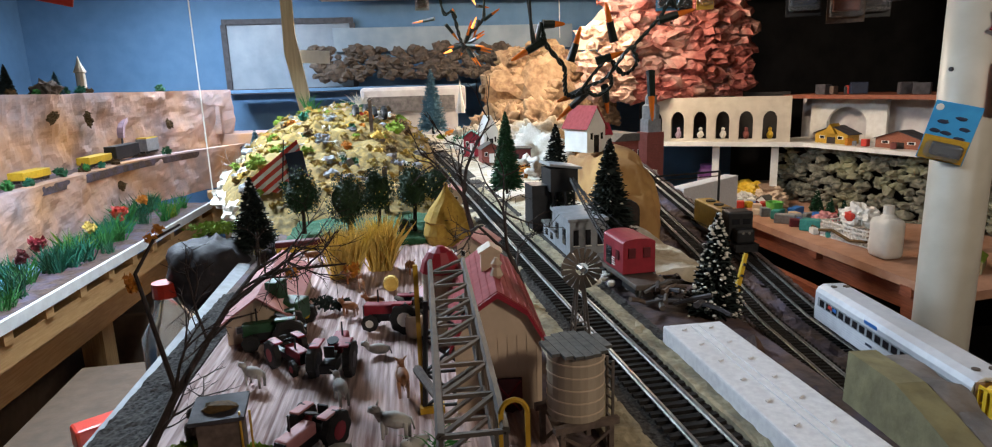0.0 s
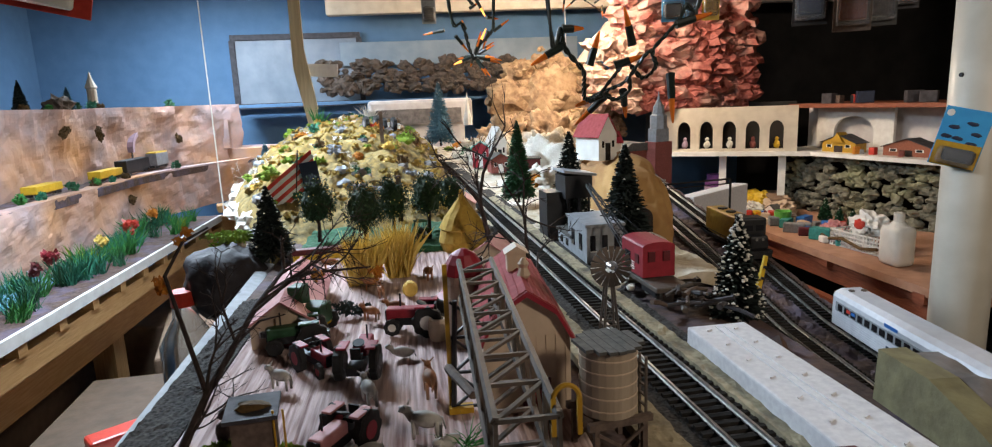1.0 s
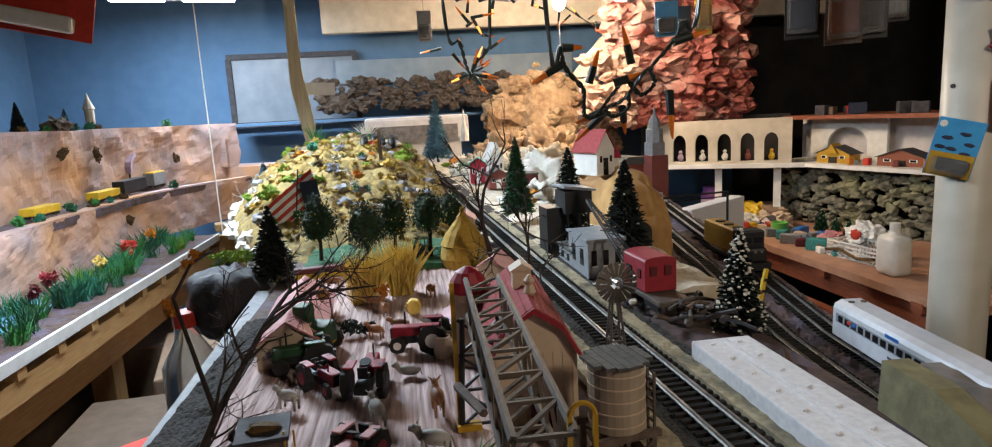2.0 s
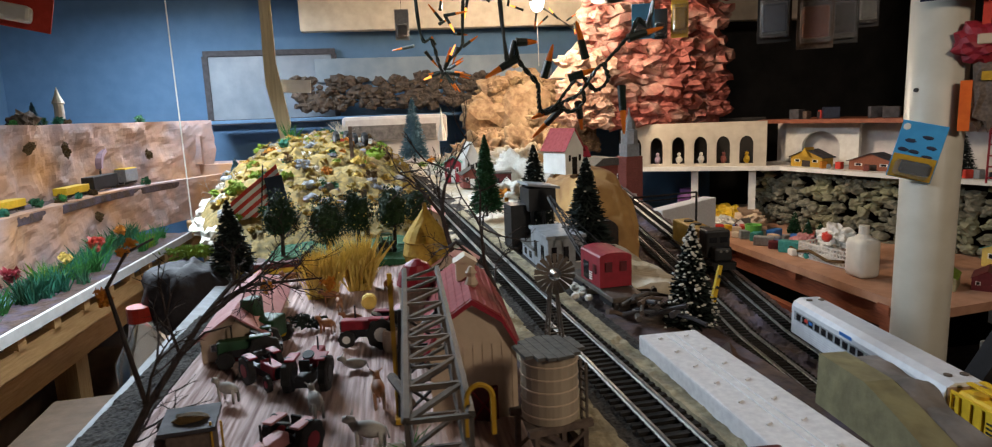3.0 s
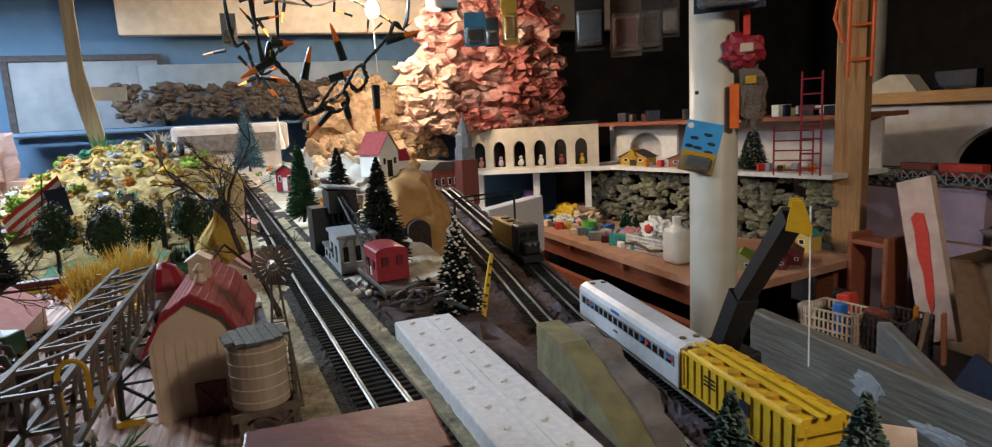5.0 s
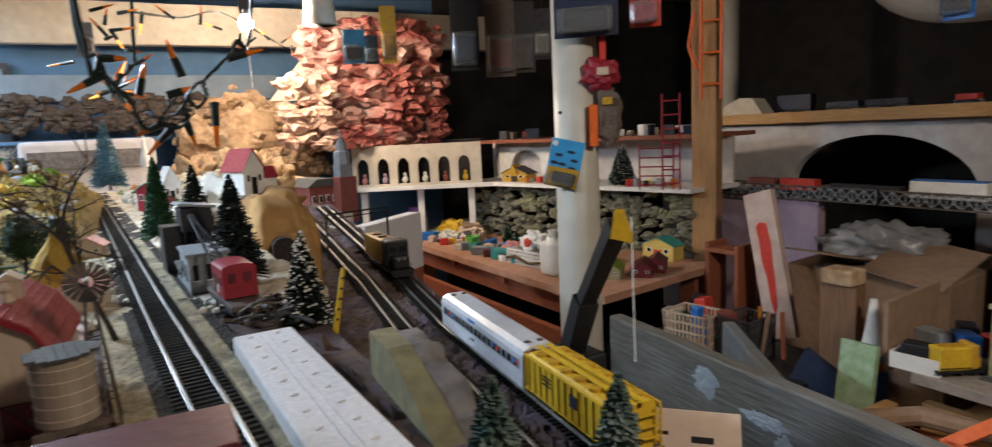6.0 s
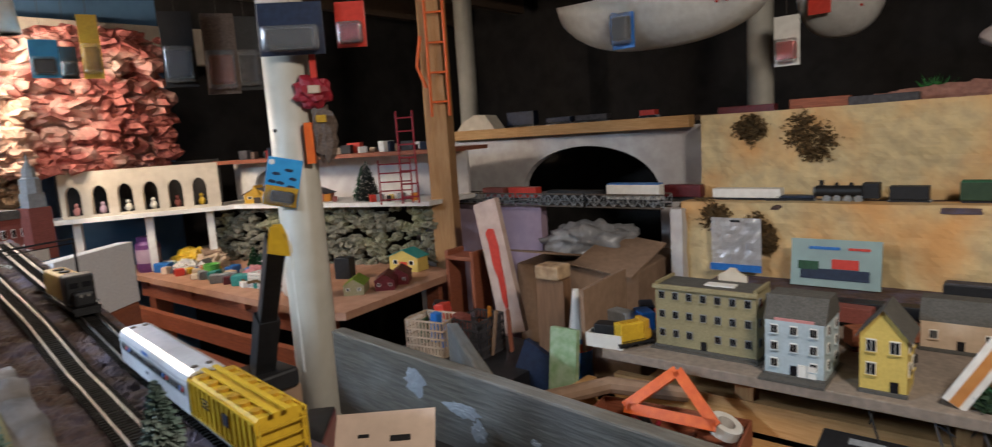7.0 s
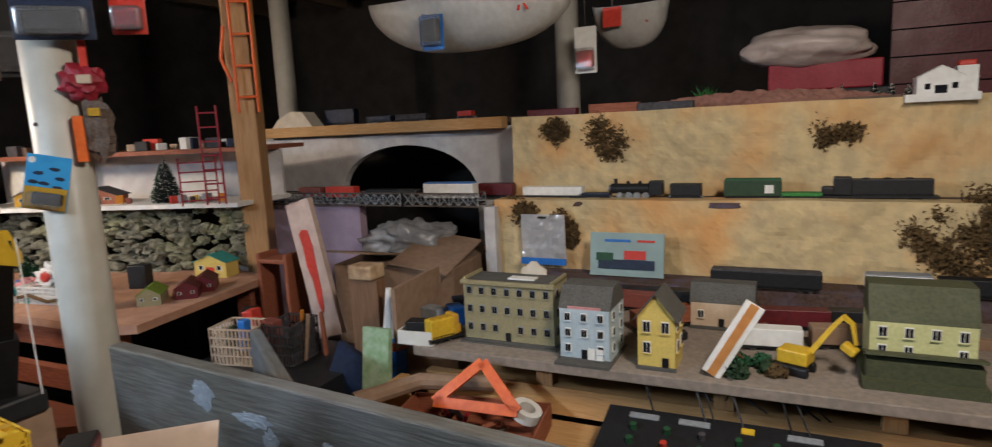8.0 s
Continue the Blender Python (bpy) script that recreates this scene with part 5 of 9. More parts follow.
# crates and pipes by the silo
for x, y, m in ((0.03, 0.468, YELLOW_D), (0.042, 0.44, MAROON), (0.05, 0.515, TEAL)):
    bm = B()
    rbx(bm, (0, 0, 0.004), (0.016, 0.009, 0.008), 0.0008)
    solo("toy_crate", bm, m, "small painted toy crate on the board", "crate", (x, y, 1.0932), rnd(0, 90), "toy crates")

# flag on a pole
fl = thing("toy_flag", "red and white striped toy flag on a pole", "flag", (-0.168, 0.845, 1.09))
bm = B()
tube(bm, [(0, 0, 0), (0.012, 0, 0.10)], 0.0009)
part("pole", bm, BARK, fl)
for k in range(9):
    bm = B()
    rows = []
    for j in range(9):
        u = j / 8
        p = Vector((0.028 - u * 0.062, 0.004 * math.sin(u * 7), 0.100 - u * 0.048))
        q = p + Vector((0.0012, 0, -0.0052)) * k
        rows.append((bm.verts.new(q), bm.verts.new(q + Vector((0.0012, 0, -0.0052)))))
    for a, b in zip(rows, rows[1:]):
        bm.faces.new((a[0], b[0], b[1], a[1]))
    part("stripe", bm, RED_TRIM if k % 2 == 0 else WHITE_PAINT, fl)
bm = B()
bx(bm, (0.026, -0.005, 0.068), (0.022, 0.001, 0.034), (0, -8, 0))
part("canton", bm, NAVY, fl)

# slate slab with lime moss at the hill's foot
bm = B()
blob(bm, (0, 0, 0), (0.036, 0.052, 0.045), 4, 0.3, 1.3, 5)
solo("slate_rock", bm, mk("black_slate", (0.030, 0.027, 0.032), (0.012, 0.011, 0.014), 0.75, scale=60, bump=0.7, stain=(0.06, 0.05, 0.055)), "dark slate rock leaning at the board's edge", "rock", (-0.194, 0.652, 1.072), ry=-15, smooth=True)
rs = random.Random(77)
bm = B()
leaf_cloud(bm, (0, 0, 0), (0.036, 0.016, 0.010), 800, 0.0026, rs, 0.2, 10)
solo("lime_moss", bm, LIME, "lime green lichen on top of the slate rock", "moss", (-0.203, 0.675, 1.114), 14)
for x, y, k in ((-0.315, 1.27, 1.0), (-0.30, 1.14, 0.8), (-0.275, 1.02, 0.7), (-0.235, 0.90, 0.6), (-0.20, 0.80, 0.5)):
    bm = B()
    blob(bm, (0, 0, 0.008), (0.035 * k, 0.05 * k, 0.03 * k), 3, 0.5, 2, k)
    solo("snowy_rock", bm, SNOW, "whitish plaster rock along the hill foot", "rock", (x, y, 1.08), group="pale rocks on the hill")

# rubble, flowers and shrubs on the hill
rs = random.Random(31)
bm = B()
for k in range(420):
    x, y = rs.uniform(-0.29, 0.035), 0.80 + 1.0 * rs.random() ** 1.3
    if x < hill_edge(y) + 0.03:
        continue
    q = rs.uniform(0.004, 0.011)
    leaf_cloud(bm, (x, y, hill_z(x, y) + 0.004), (q * 1.3, q * 1.3, q * 0.7), 48, 0.0026, rs, 0.3, 4)
tagged(solo("hill_moss", bm, MOSS_OCHRE, "crumbly ochre and olive moss over the hill", "moss"), kind="stuff")
for k in range(130):
    x, y = rs.uniform(-0.30, 0.02), rs.uniform(0.85, 1.8)
    x = max(x, hill_edge(y) + 0.025)
    z = hill_z(x, y)
    s = rs.uniform(0.004, 0.012)
    bm = B()
    blob(bm, (0, 0, 0), (s, s * rs.uniform(0.6, 1), s * 0.6), 2, 0.5, 2, k)
    solo("hill_stone", bm, rs.choice((STONE_TOP, STONE_TOP, SLATE, TAN_ROCK, GREY_ROCK, HILL, GREY_WALL)), "loose rubble stone on the mossy hill", "stone", (x, y, z + s * 0.2), group="rubble on the hill")
for k, (x, y, m, r) in enumerate(((-0.085, 1.22, RED_TRIM, 0.016), (-0.07, 1.21, RUST_LEAF, 0.014), (-0.025, 1.16, LIME, 0.02), (-0.012, 1.28, MOSS, 0.022), (-0.20, 1.35, PLANT, 0.012), (-0.15, 1.52, GREEN_MAT, 0.022), (-0.115, 1.6, SNOW, 0.018), (-0.27, 1.42, LIME, 0.016), (-0.22, 1.1, LIME, 0.014), (-0.17, 0.95, GREEN_MAT, 0.016), (-0.05, 1.45, MOSS, 0.02), (-0.02, 1.4, LIME, 0.015), (-0.24, 1.6, STRAW, 0.02), (-0.03, 1.0, MOSS, 0.014), (-0.22, 0.97, LIME, 0.02), (-0.19, 1.24, PLANT_T, 0.012))):
    bm = B()
    blob(bm, (0, 0, 0), (r * 0.6, r * 0.6, r * 0.5), 2, 0.4, 2, k)
    leaf_cloud(bm, (0, 0, r * 0.2), (r, r, r * 0.8), 420, 0.003, rs, 0.5, 8)
    solo("hill_shrub", bm, m, "small clump of dyed moss on the hill", "shrub", (x, y, hill_z(x, y) + r * 0.3), group="shrubs on the hill")
for k in range(90):
    x, y = rs.uniform(-0.29, 0.0), rs.uniform(0.84, 1.7)
    x = max(x, hill_edge(y) + 0.03)
    r = rs.uniform(0.007, 0.017)
    bm = B()
    leaf_cloud(bm, (0, 0, 0), (r, r, r * 0.7), 260, 0.0024, rs, 0.2, 7)
    solo("hill_shrub", bm, rs.choice((LIME, MOSS, STRAW, GREEN_MAT, RUST_LEAF, SNOW, SNOW, LIME, GREY_WALL)), "small clump of dyed moss on the hill", "shrub", (x, y, hill_z(x, y) + r * 0.2), group="shrubs on the hill")
tuft("plastic_fern", "tall bright green plastic fern on the hill", (-0.235, 1.62, 1.19), PLANT, 40, 0.06, 0.012, 8, 0.3)
tuft("dry_flower", "pale dried flower spray on the hill", (-0.115, 1.62, 1.205), SNOW, 60, 0.045, 0.014, 9, 0.5)
tuft("plastic_fern", "green plastic fern on the hillside", (-0.21, 1.15, 1.13), PLANT, 30, 0.035, 0.01, 10, 0.4)
for x, y in ((-0.030, 0.785), (-0.062, 1.12)):
    bm = B()
    bx(bm, (0, 0, 0.03), (0.006, 0.004, 0.07))
    solo("wooden_stake", bm, BARK_G, "thin upright wooden stake on the hill", "stake", (x, y, hill_z(x, y) - 0.01))
for x, y in ((-0.055, 1.27), (-0.085, 1.22)):
    t = thing("toy_wheelset", "grey toy wheels lying on the hill", "toy part", (x, y, hill_z(x, y) + 0.016), 20)
    for s in (-1, 1):
        wheel(t, (s * 0.01, 0, 0), 0.013, 0.008, "wheel", STONE_TOP)


# ---- rolling stock ----
def truck(parent, y, z, gap=0.0083):
    """A four-wheeled truck with side frames."""
    bm = B()
    for s in (-1, 1):
        bx(bm, (s * 0.0112, y, z + 0.0055), (0.0016, 0.024, 0.004))
    bx(bm, (0, y, z + 0.006), (0.02, 0.006, 0.003))
    tr = part("truck", bm, BLACK, parent)
    for dy in (-0.009, 0.009):
        for s in (-1, 1):
            bm = B()
            cyl(bm, (s * gap - 0.001, y + dy, z + 0.0052), (s * gap + 0.001, y + dy, z + 0.0052), 0.0052, n=14)
            part("wheel", bm, RAIL, tr)


def passenger_car():
    L = 0.208
    t = thing("passenger_car", "silver toy passenger coach with a striped window band", "rail car", (0.384, 0.352, 1.0053), -6.9)
    bm = B()
    w, h = 0.034, 0.043
    sec = [(-w / 2, 0.008), (w / 2, 0.008), (w / 2, h - 0.007), (w * 0.44, h - 0.003), (w * 0.28, h), (-w * 0.28, h), (-w * 0.44, h - 0.003), (-w / 2, h - 0.007)]
    prism(bm, sec, 0, L)
    part("body", bm, SILVER, t)
    for k in range(5):
        for s in (-1, 1):
            bm = B()
            bx(bm, (s * w / 2, L / 2, 0.010 + k * 0.0022), (0.0006, L * 0.98, 0.0007))
            part("flute", bm, SILVER, t)
    for s in (-1, 1):
        bm = B()
        bx(bm, (s * (w / 2 + 0.0003), L / 2, 0.0275), (0.0006, L * 0.94, 0.0088))
        band = part("window_band", bm, GREY_WALL, t)
        for k in range(17):
            bm = B()
            bx(bm, (s * (w / 2 + 0.0007), 0.014 + k * 0.0112, 0.0275), (0.0006, 0.0075, 0.0062))
            part("window", bm, PANE, band)
        for y, m in ((0.01, RED_TRIM), (0.014, BLUE), (0.17, BLUE), (0.178, RED_TRIM), (0.05, RED_TRIM), (0.06, BLUE)):
            bm = B()
            bx(bm, (s * (w / 2 + 0.0012), y, 0.0285), (0.0004, 0.006, 0.003))
            part("colour_block", bm, m, band)
        bm = B()
        bx(bm, (s * (w / 2 + 0.0006), 0.115, 0.036), (0.0004, 0.018, 0.003))
        part("name_plate", bm, BLUE, t)
        bm = B()
        bx(bm, (s * (w / 2 + 0.0006), 0.115, 0.0175), (0.0004, 0.009, 0.002))
        part("number_bar", bm, NAVY, t)
    for y in (-0.0006, L + 0.0006):
        bm = B()
        bx(bm, (0, y, 0.024), (w * 0.9, 0.0016, 0.032))
        end = part("end_wall", bm, CARD, t)
        bm = B()
        bx(bm, (0, y * 1.0 + (-0.001 if y < 0.1 else 0.001), 0.021), (0.010, 0.0012, 0.025))
        part("end_door", bm, BLACK, end)
    for y in (0.012, L - 0.012):
        for s in (-1, 1):
            bm = B()
            cyl(bm, (s * 0.006, y, h - 0.0005), (s * 0.006, y, h + 0.001), 0.0028, n=10)
            part("roof_vent", bm, STEEL, t)
    bm = B()
    bx(bm, (0, L / 2, 0.0065), (w * 0.8, L * 0.5, 0.005))
    part("underframe", bm, BLACK, t)
    truck(t, 0.026, 0)
    truck(t, L - 0.026, 0)


passenger_car()


def hopper():
    L, w, h = 0.138, 0.035, 0.044
    t = thing("hopper_car", "bright yellow ribbed toy hopper car", "rail car", (0.3675, 0.212, 1.0053), -6.6)
    bm = B()
    prism(bm, [(-w * 0.3, 0.007), (w * 0.3, 0.007), (w / 2, 0.014), (w / 2, h - 0.004), (w * 0.4, h - 0.001), (-w * 0.4, h - 0.001), (-w / 2, h - 0.004), (-w / 2, 0.014)], 0.008, L - 0.008)
    part("body", bm, YELLOW, t)
    for k in range(13):
        for s in (-1, 1):
            bm = B()
            bx(bm, (s * (w / 2 + 0.0007), 0.012 + k * 0.0095, 0.0265), (0.0014, 0.0016, 0.027))
            part("rib", bm, YELLOW, t)
    for s in (-1, 1):
        bm = B()
        bx(bm, (s * 0.0045, L / 2, h + 0.0012), (0.004, L * 0.96, 0.0012))
        part("walkway", bm, YELLOW, t)
        bm = B()
        bx(bm, (s * (w / 2 + 0.0002), L / 2, h - 0.003), (0.0018, L * 0.92, 0.0016))
        bx(bm, (s * (w / 2 + 0.0002), L / 2, 0.0135), (0.0018, L * 0.92, 0.0016))
        part("side_sill", bm, YELLOW, t)
        bm = B()
        bx(bm, (s * (w / 2 + 0.0017), 0.055, 0.03), (0.0006, 0.010, 0.009))
        part("emblem", bm, NAVY, t)
        bm = B()
        for k in range(3):
            bx(bm, (s * (w / 2 + 0.0016), 0.095, 0.034 - k * 0.003), (0.0005, 0.014, 0.0012))
        part("lettering_bar", bm, BLACK, t)
    for k in range(6):
        for s in (-1, 1):
            bm = B()
            cyl(bm, (s * 0.0105, 0.020 + k * 0.0195, h - 0.0012), (s * 0.0105, 0.020 + k * 0.0195, h + 0.0012), 0.0042, n=12)
            part("hatch", bm, YELLOW_D, t)
    for y in (0.003, L - 0.003):
        for z in (0.012, 0.02, 0.028, 0.036):
            bm = B()
            bx(bm, (0, y, z), (w * 0.95, 0.001, 0.001))
            part("end_rung", bm, YELLOW, t)
        for s in (-1, 1):
            bm = B()
            bx(bm, (s * w * 0.46, y, 0.025), (0.0012, 0.0012, 0.032))
            part("end_post", bm, YELLOW, t)
    for k in range(3):
        bm = B()
        prism(bm, [(-0.012, 0.008), (0.012, 0.008), (0.006, 0.003), (-0.006, 0.003)], 0.042 + k * 0.02, 0.056 + k * 0.02)
        part("chute", bm, YELLOW_D, t)
    bm = B()
    bx(bm, (0, L / 2, 0.008), (0.016, L, 0.004))
    part("underframe", bm, BLACK, t)
    truck(t, 0.022, 0)
    truck(t, L - 0.022, 0)


hopper()


def diesel(at, rz, L, body, nose, label, name="diesel_engine"):
    t = thing(name, label, "locomotive", at, rz)
    w, h = 0.033, 0.045
    bm = B()
    rbx(bm, (0, L * 0.55, 0.0285), (w * 0.8, L * 0.8, 0.036), 0.002)
    part("long_hood", bm, body, t)
    bm = B()
    rbx(bm, (0, L * 0.2, 0.032), (w, L * 0.16, 0.038), 0.0025)
    part("cab", bm, nose, t)
    bm = B()
    rbx(bm, (0, L * 0.075, 0.021), (w * 0.75, L * 0.12, 0.02), 0.004)
    part("nose", bm, nose, t)
    for s in (-1, 1):
        bm = B()
        bx(bm, (s * w * 0.22, L * 0.118, 0.038), (w * 0.3, 0.001, 0.007))
        part("windscreen", bm, PANE, t)
        bm = B()
        cyl(bm, (s * 0.004, L * 0.012, 0.026), (s * 0.004, L * 0.018, 0.026), 0.0018, n=10)
        part("headlight", bm, RAIL, t)
        bm = B()
        bx(bm, (s * w * 0.48, L * 0.5, 0.016), (0.0006, L * 0.92, 0.0008))
        for k in range(8):
            bx(bm, (s * w * 0.48, L * (0.08 + k * 0.12), 0.012), (0.0006, 0.0006, 0.009))
        part("handrail", bm, BLACK, t)
    bm = B()
    bx(bm, (0, L * 0.5, 0.0095), (w, L, 0.004))
    bx(bm, (0, L * 0.0, 0.006), (w * 0.9, 0.003, 0.008))
    part("walkway", bm, BLACK, t)
    for k in range(3):
        bm = B()
        cyl(bm, (0, L * (0.4 + 0.18 * k), 0.046), (0, L * (0.4 + 0.18 * k), 0.0485), 0.007, n=16)
        part("roof_fan", bm, nose, t)
    truck(t, L * 0.22, 0)
    truck(t, L * 0.8, 0)


diesel((0.424, 0.752, 1.0275), -4, 0.16, YELLOW_D, BLACK, "yellow and brown toy diesel engine")


def wreck_crane():
    t = thing("crane_car", "red toy wrecking crane on a grey flat car", "rail car", (0.170, 0.452, 1.0955), 4)
    bm = B()
    rbx(bm, (0, 0.022, 0.008), (0.027, 0.095, 0.004), 0.0008)
    part("deck", bm, STEEL, t)
    bm = B()
    w, h = 0.026, 0.028
    arc = [(w / 2 * math.cos(q), 0.0345 + 0.0035 * math.sin(q)) for q in np.linspace(0, math.pi, 9)]
    prism(bm, [(-w / 2, 0.011), (w / 2, 0.011)] + arc, 0.0, 0.04)
    cab = part("cab", bm, RED, t)
    for x in (-0.006, 0.006):
        bm = B()
        bx(bm, (x, -0.0005, 0.027), (0.0055, 0.001, 0.0075))
        part("window", bm, MAROON, cab)
    bm = B()
    bx(bm, (-w / 2 - 0.0003, 0.028, 0.02), (0.0008, 0.010, 0.014))
    part("door", bm, PANE, cab)
    bm = B()
    bx(bm, (-w / 2 - 0.0003, 0.01, 0.024), (0.0008, 0.006, 0.007))
    part("window", bm, MAROON, cab)
    bm = B()
    for k in range(4):
        bx(bm, (-w / 2 - 0.0004, 0.018, 0.020 - k * 0.0018), (0.0005, 0.006, 0.0008))
    part("lettering_bar", bm, WHITE_PAINT, cab)
    a, b = Vector((0, 0.04, 0.014)), Vector((-0.012, 0.125, 0.066))
    for s in (-1, 1):
        for q in (0, 0.005):
            bm = B()
            tube(bm, [a + Vector((s * 0.006, 0, q)), b + Vector((s * 0.0015, 0, q * 0.4))], 0.0007, n=5)
            part("boom_chord", bm, BLACK, t)
    bm = B()
    for k in range(14):
        u, v = k / 14, (k + 1) / 14
        for s in (-1, 1):
            p = a.lerp(b, u) + Vector((s * (0.006 - 0.0045 * u), 0, 0.005 * (1 - 0.6 * u)))
            q = a.lerp(b, v) + Vector((-s * (0.006 - 0.0045 * v), 0, 0.005 * (1 - 0.6 * v)))
            tube(bm, [p, q], 0.0004, n=4)
    tagged(part("boom_lattice", bm, BLACK, t), kind="stuff")
    bm = B()
    tube(bm, [(0, 0.03, 0.04), b], 0.0003, n=4)
    part("cable", bm, BLACK, t)
    truck(t, -0.008, -0.002)
    truck(t, 0.052, -0.002)


wreck_crane()

# log and scrap piles by the crane
rs = random.Random(15)
for k in range(26):
    bm = B()
    L = rs.uniform(0.012, 0.03)
    tube(bm, [(-L / 2, 0, 0), (0, 0, 0.001), (L / 2, 0, 0)], rs.uniform(0.001, 0.0024), rs.uniform(0.0008, 0.002))
    solo("scrap_stick", bm, rs.choice((BARK_G, STEEL, BARK, SLATE)), "short stick on the scrap pile", "stick", (0.183 + rs.gauss(0, 0.011), 0.412 + rs.gauss(0, 0.018), 1.0975 + rs.random() * 0.009), rs.uniform(0, 180), "scrap pile", rx=rs.uniform(-20, 20), ry=rs.uniform(-25, 25))
for k in range(7):
    bm = B()
    blob(bm, (0, 0, 0), (0.0032, 0.004, 0.0026), 2, 0.6, 2, k)
    solo("plaster_crumb", bm, SNOW, "crumb of white plaster by the crane car", "crumb", (0.152 + rs.gauss(0, 0.004), 0.462 + k * 0.006, 1.097), group="plaster crumbs")

# foam slab
bm = B()
rbx(bm, (0, 0, 0), (0.037, 0.36, 0.016), 0.0012)
bx(bm, (-0.0028, 0, 0.0083), (0.0006, 0.35, 0.0008))
bx(bm, (0.0022, 0, 0.0083), (0.0006, 0.35, 0.0008))
for k in range(16):
    for s in (-0.009, 0.0075):
        bx(bm, (s, -0.16 + k * 0.022, 0.0083), (0.0035, 0.0008, 0.0011), (0, 0, 30))
solo("foam_slab", bm, FOAM, "long white polystyrene foam slab beside the track", "foam slab", (0.1695, 0.172, 1.0965), rz=0.8)

# cut stone leaning between the levels
t = thing("cut_stone", "olive cut stone block with a broken grey top", "stone", (0.2, -0.004, -0.004), 86)
outline = [(0.279, 1.119), (0.245, 1.1185), (0.226, 1.113), (0.20, 1.104), (0.165, 1.088), (0.15, 1.0), (0.285, 1.0)]
bm = B()
prism(bm, outline[::-1], -0.008, 0.006)
part("cut_face", bm, LIME_STONE, t)
bm = B()
prism(bm, [(y - 0.002, z - 0.001) for y, z in outline[::-1]], -0.022, -0.008)
bmesh.ops.triangulate(bm, faces=bm.faces[:])
bmesh.ops.subdivide_edges(bm, edges=bm.edges[:], cuts=5, use_grid_fill=True)
for v in bm.verts:
    v.co += Vector((noise.noise(v.co * 70), noise.noise(v.co * 70 + Vector((9, 0, 0))), noise.noise(v.co * 60 + Vector((0, 5, 0))))) * 0.004
part("broken_back", bm, STONE_TOP, t)


def tunnel_mound():
    t = thing("tunnel_mound", "tan plaster mound with an arched tunnel mouth", "scenery", (0, 0, 0))
    bm = B()
    bmesh.ops.create_icosphere(bm, subdivisions=5, radius=1.0)
    for v in bm.verts:
        d = Vector([math.copysign(abs(c) ** 0.62, c) for c in v.co])
        k = 1 + 0.10 * noise.fractal(v.co * 2.2 + Vector((4, 1, 0)), 0.8, 2, 4)
        v.co = Vector((0.276 + d.x * 0.054 * k, 0.885 + d.y * 0.125 * k, 0.99 + max(0.0, d.z) * 0.168 * min(1.03, k)))
    part("mound", bm, MOUND, t, smooth=True)
    # The mound stays closed; this arch's dark colour plays the shade inside.
    bm = B()
    arc = [(0.0145 * math.cos(q), 0.056 + 0.012 * math.sin(q)) for q in np.linspace(0, math.pi, 9)]
    prism(bm, [(-0.0145, 0.0), (0.0145, 0.0)] + arc, -0.004, 0.05, pose(0.268, 0.762, 1.036, 0, 0, -6))
    part("tunnel_mouth", bm, BARK, t, "solid dark arch for the shaded tunnel mouth")


tunnel_mound()
shed("hill_barn", "white toy barn with a red roof on the mound", (0.256, 0.86, 1.155), 24, 0.032, 0.05, 0.036, 0.026, WHITE_PAINT, RED_ROOF, 0.003, PANE)
shed("hill_barn", "small white shed with a red roof on the mound", (0.300, 0.95, 1.152), 100, 0.024, 0.034, 0.022, 0.014, WHITE_PAINT, RED, 0.002, PANE)


# grey depot and water tower behind the crane car
def flat_house(name, label, at, rz, w, d, h, wall, roof, wins=3, cat="building"):
    t = thing(name, label, cat, at, rz)
    bm = B()
    bx(bm, (0, d / 2, h / 2), (w, d, h))
    part("house_body", bm, wall, t)
    bm = B()
    rbx(bm, (0, d / 2, h + 0.001), (w + 0.004, d + 0.004, 0.003), 0.0006)
    part("roof", bm, roof, t)
    for k in range(wins):
        x = -w / 2 + (k + 0.5) * w / wins
        bm = B()
        bx(bm, (x, -0.0004, h * 0.55), (w / wins * 0.42, 0.001, h * 0.42))
        win = part("window", bm, PANE, t)
        bm = B()
        bx(bm, (x, -0.0012, h * 0.33), (w / wins * 0.5, 0.0012, 0.001))
        part("sill", bm, WHITE_PAINT, win)
    for k in range(2):
        bm = B()
        bx(bm, (-w / 2 - 0.0003, d * (0.3 + 0.4 * k), h * 0.5), (0.001, d * 0.14, h * 0.45))
        part("window", bm, PANE, t)
    return t


flat_house("grey_depot", "light grey toy depot with a flat roof", (0.158, 0.551, 1.0935), 2, 0.034, 0.062, 0.034, GREY_WALL, GREY_WALL)
flat_house("loading_dock", "low grey platform shed", (0.15, 0.60, 1.0935), 2, 0.022, 0.05, 0.014, GREY_WALL, GREY_ROOF, 2)
t = thing("coal_tower", "black toy coaling tower with a grey roof", "tower", (0.16, 0.672, 1.0935), 5)
bm = B()
bx(bm, (0, 0, 0.056), (0.03, 0.034, 0.024))
part("bin", bm, BLACK, t)
bm = B()
bx(bm, (0.001, 0, 0.0705), (0.036, 0.04, 0.0025), (0, 8, 0))
part("roof", bm, GREY_WALL, t)
for x in (-0.012, 0, 0.012):
    for y in (-0.014, 0.014):
        bm = B()
        tube(bm, [(x, y, 0), (x, y, 0.046)], 0.0011)
        part("leg", bm, BLACK, t)
bm = B()
bx(bm, (-0.022, 0.01, 0.025), (0.02, 0.03, 0.05))
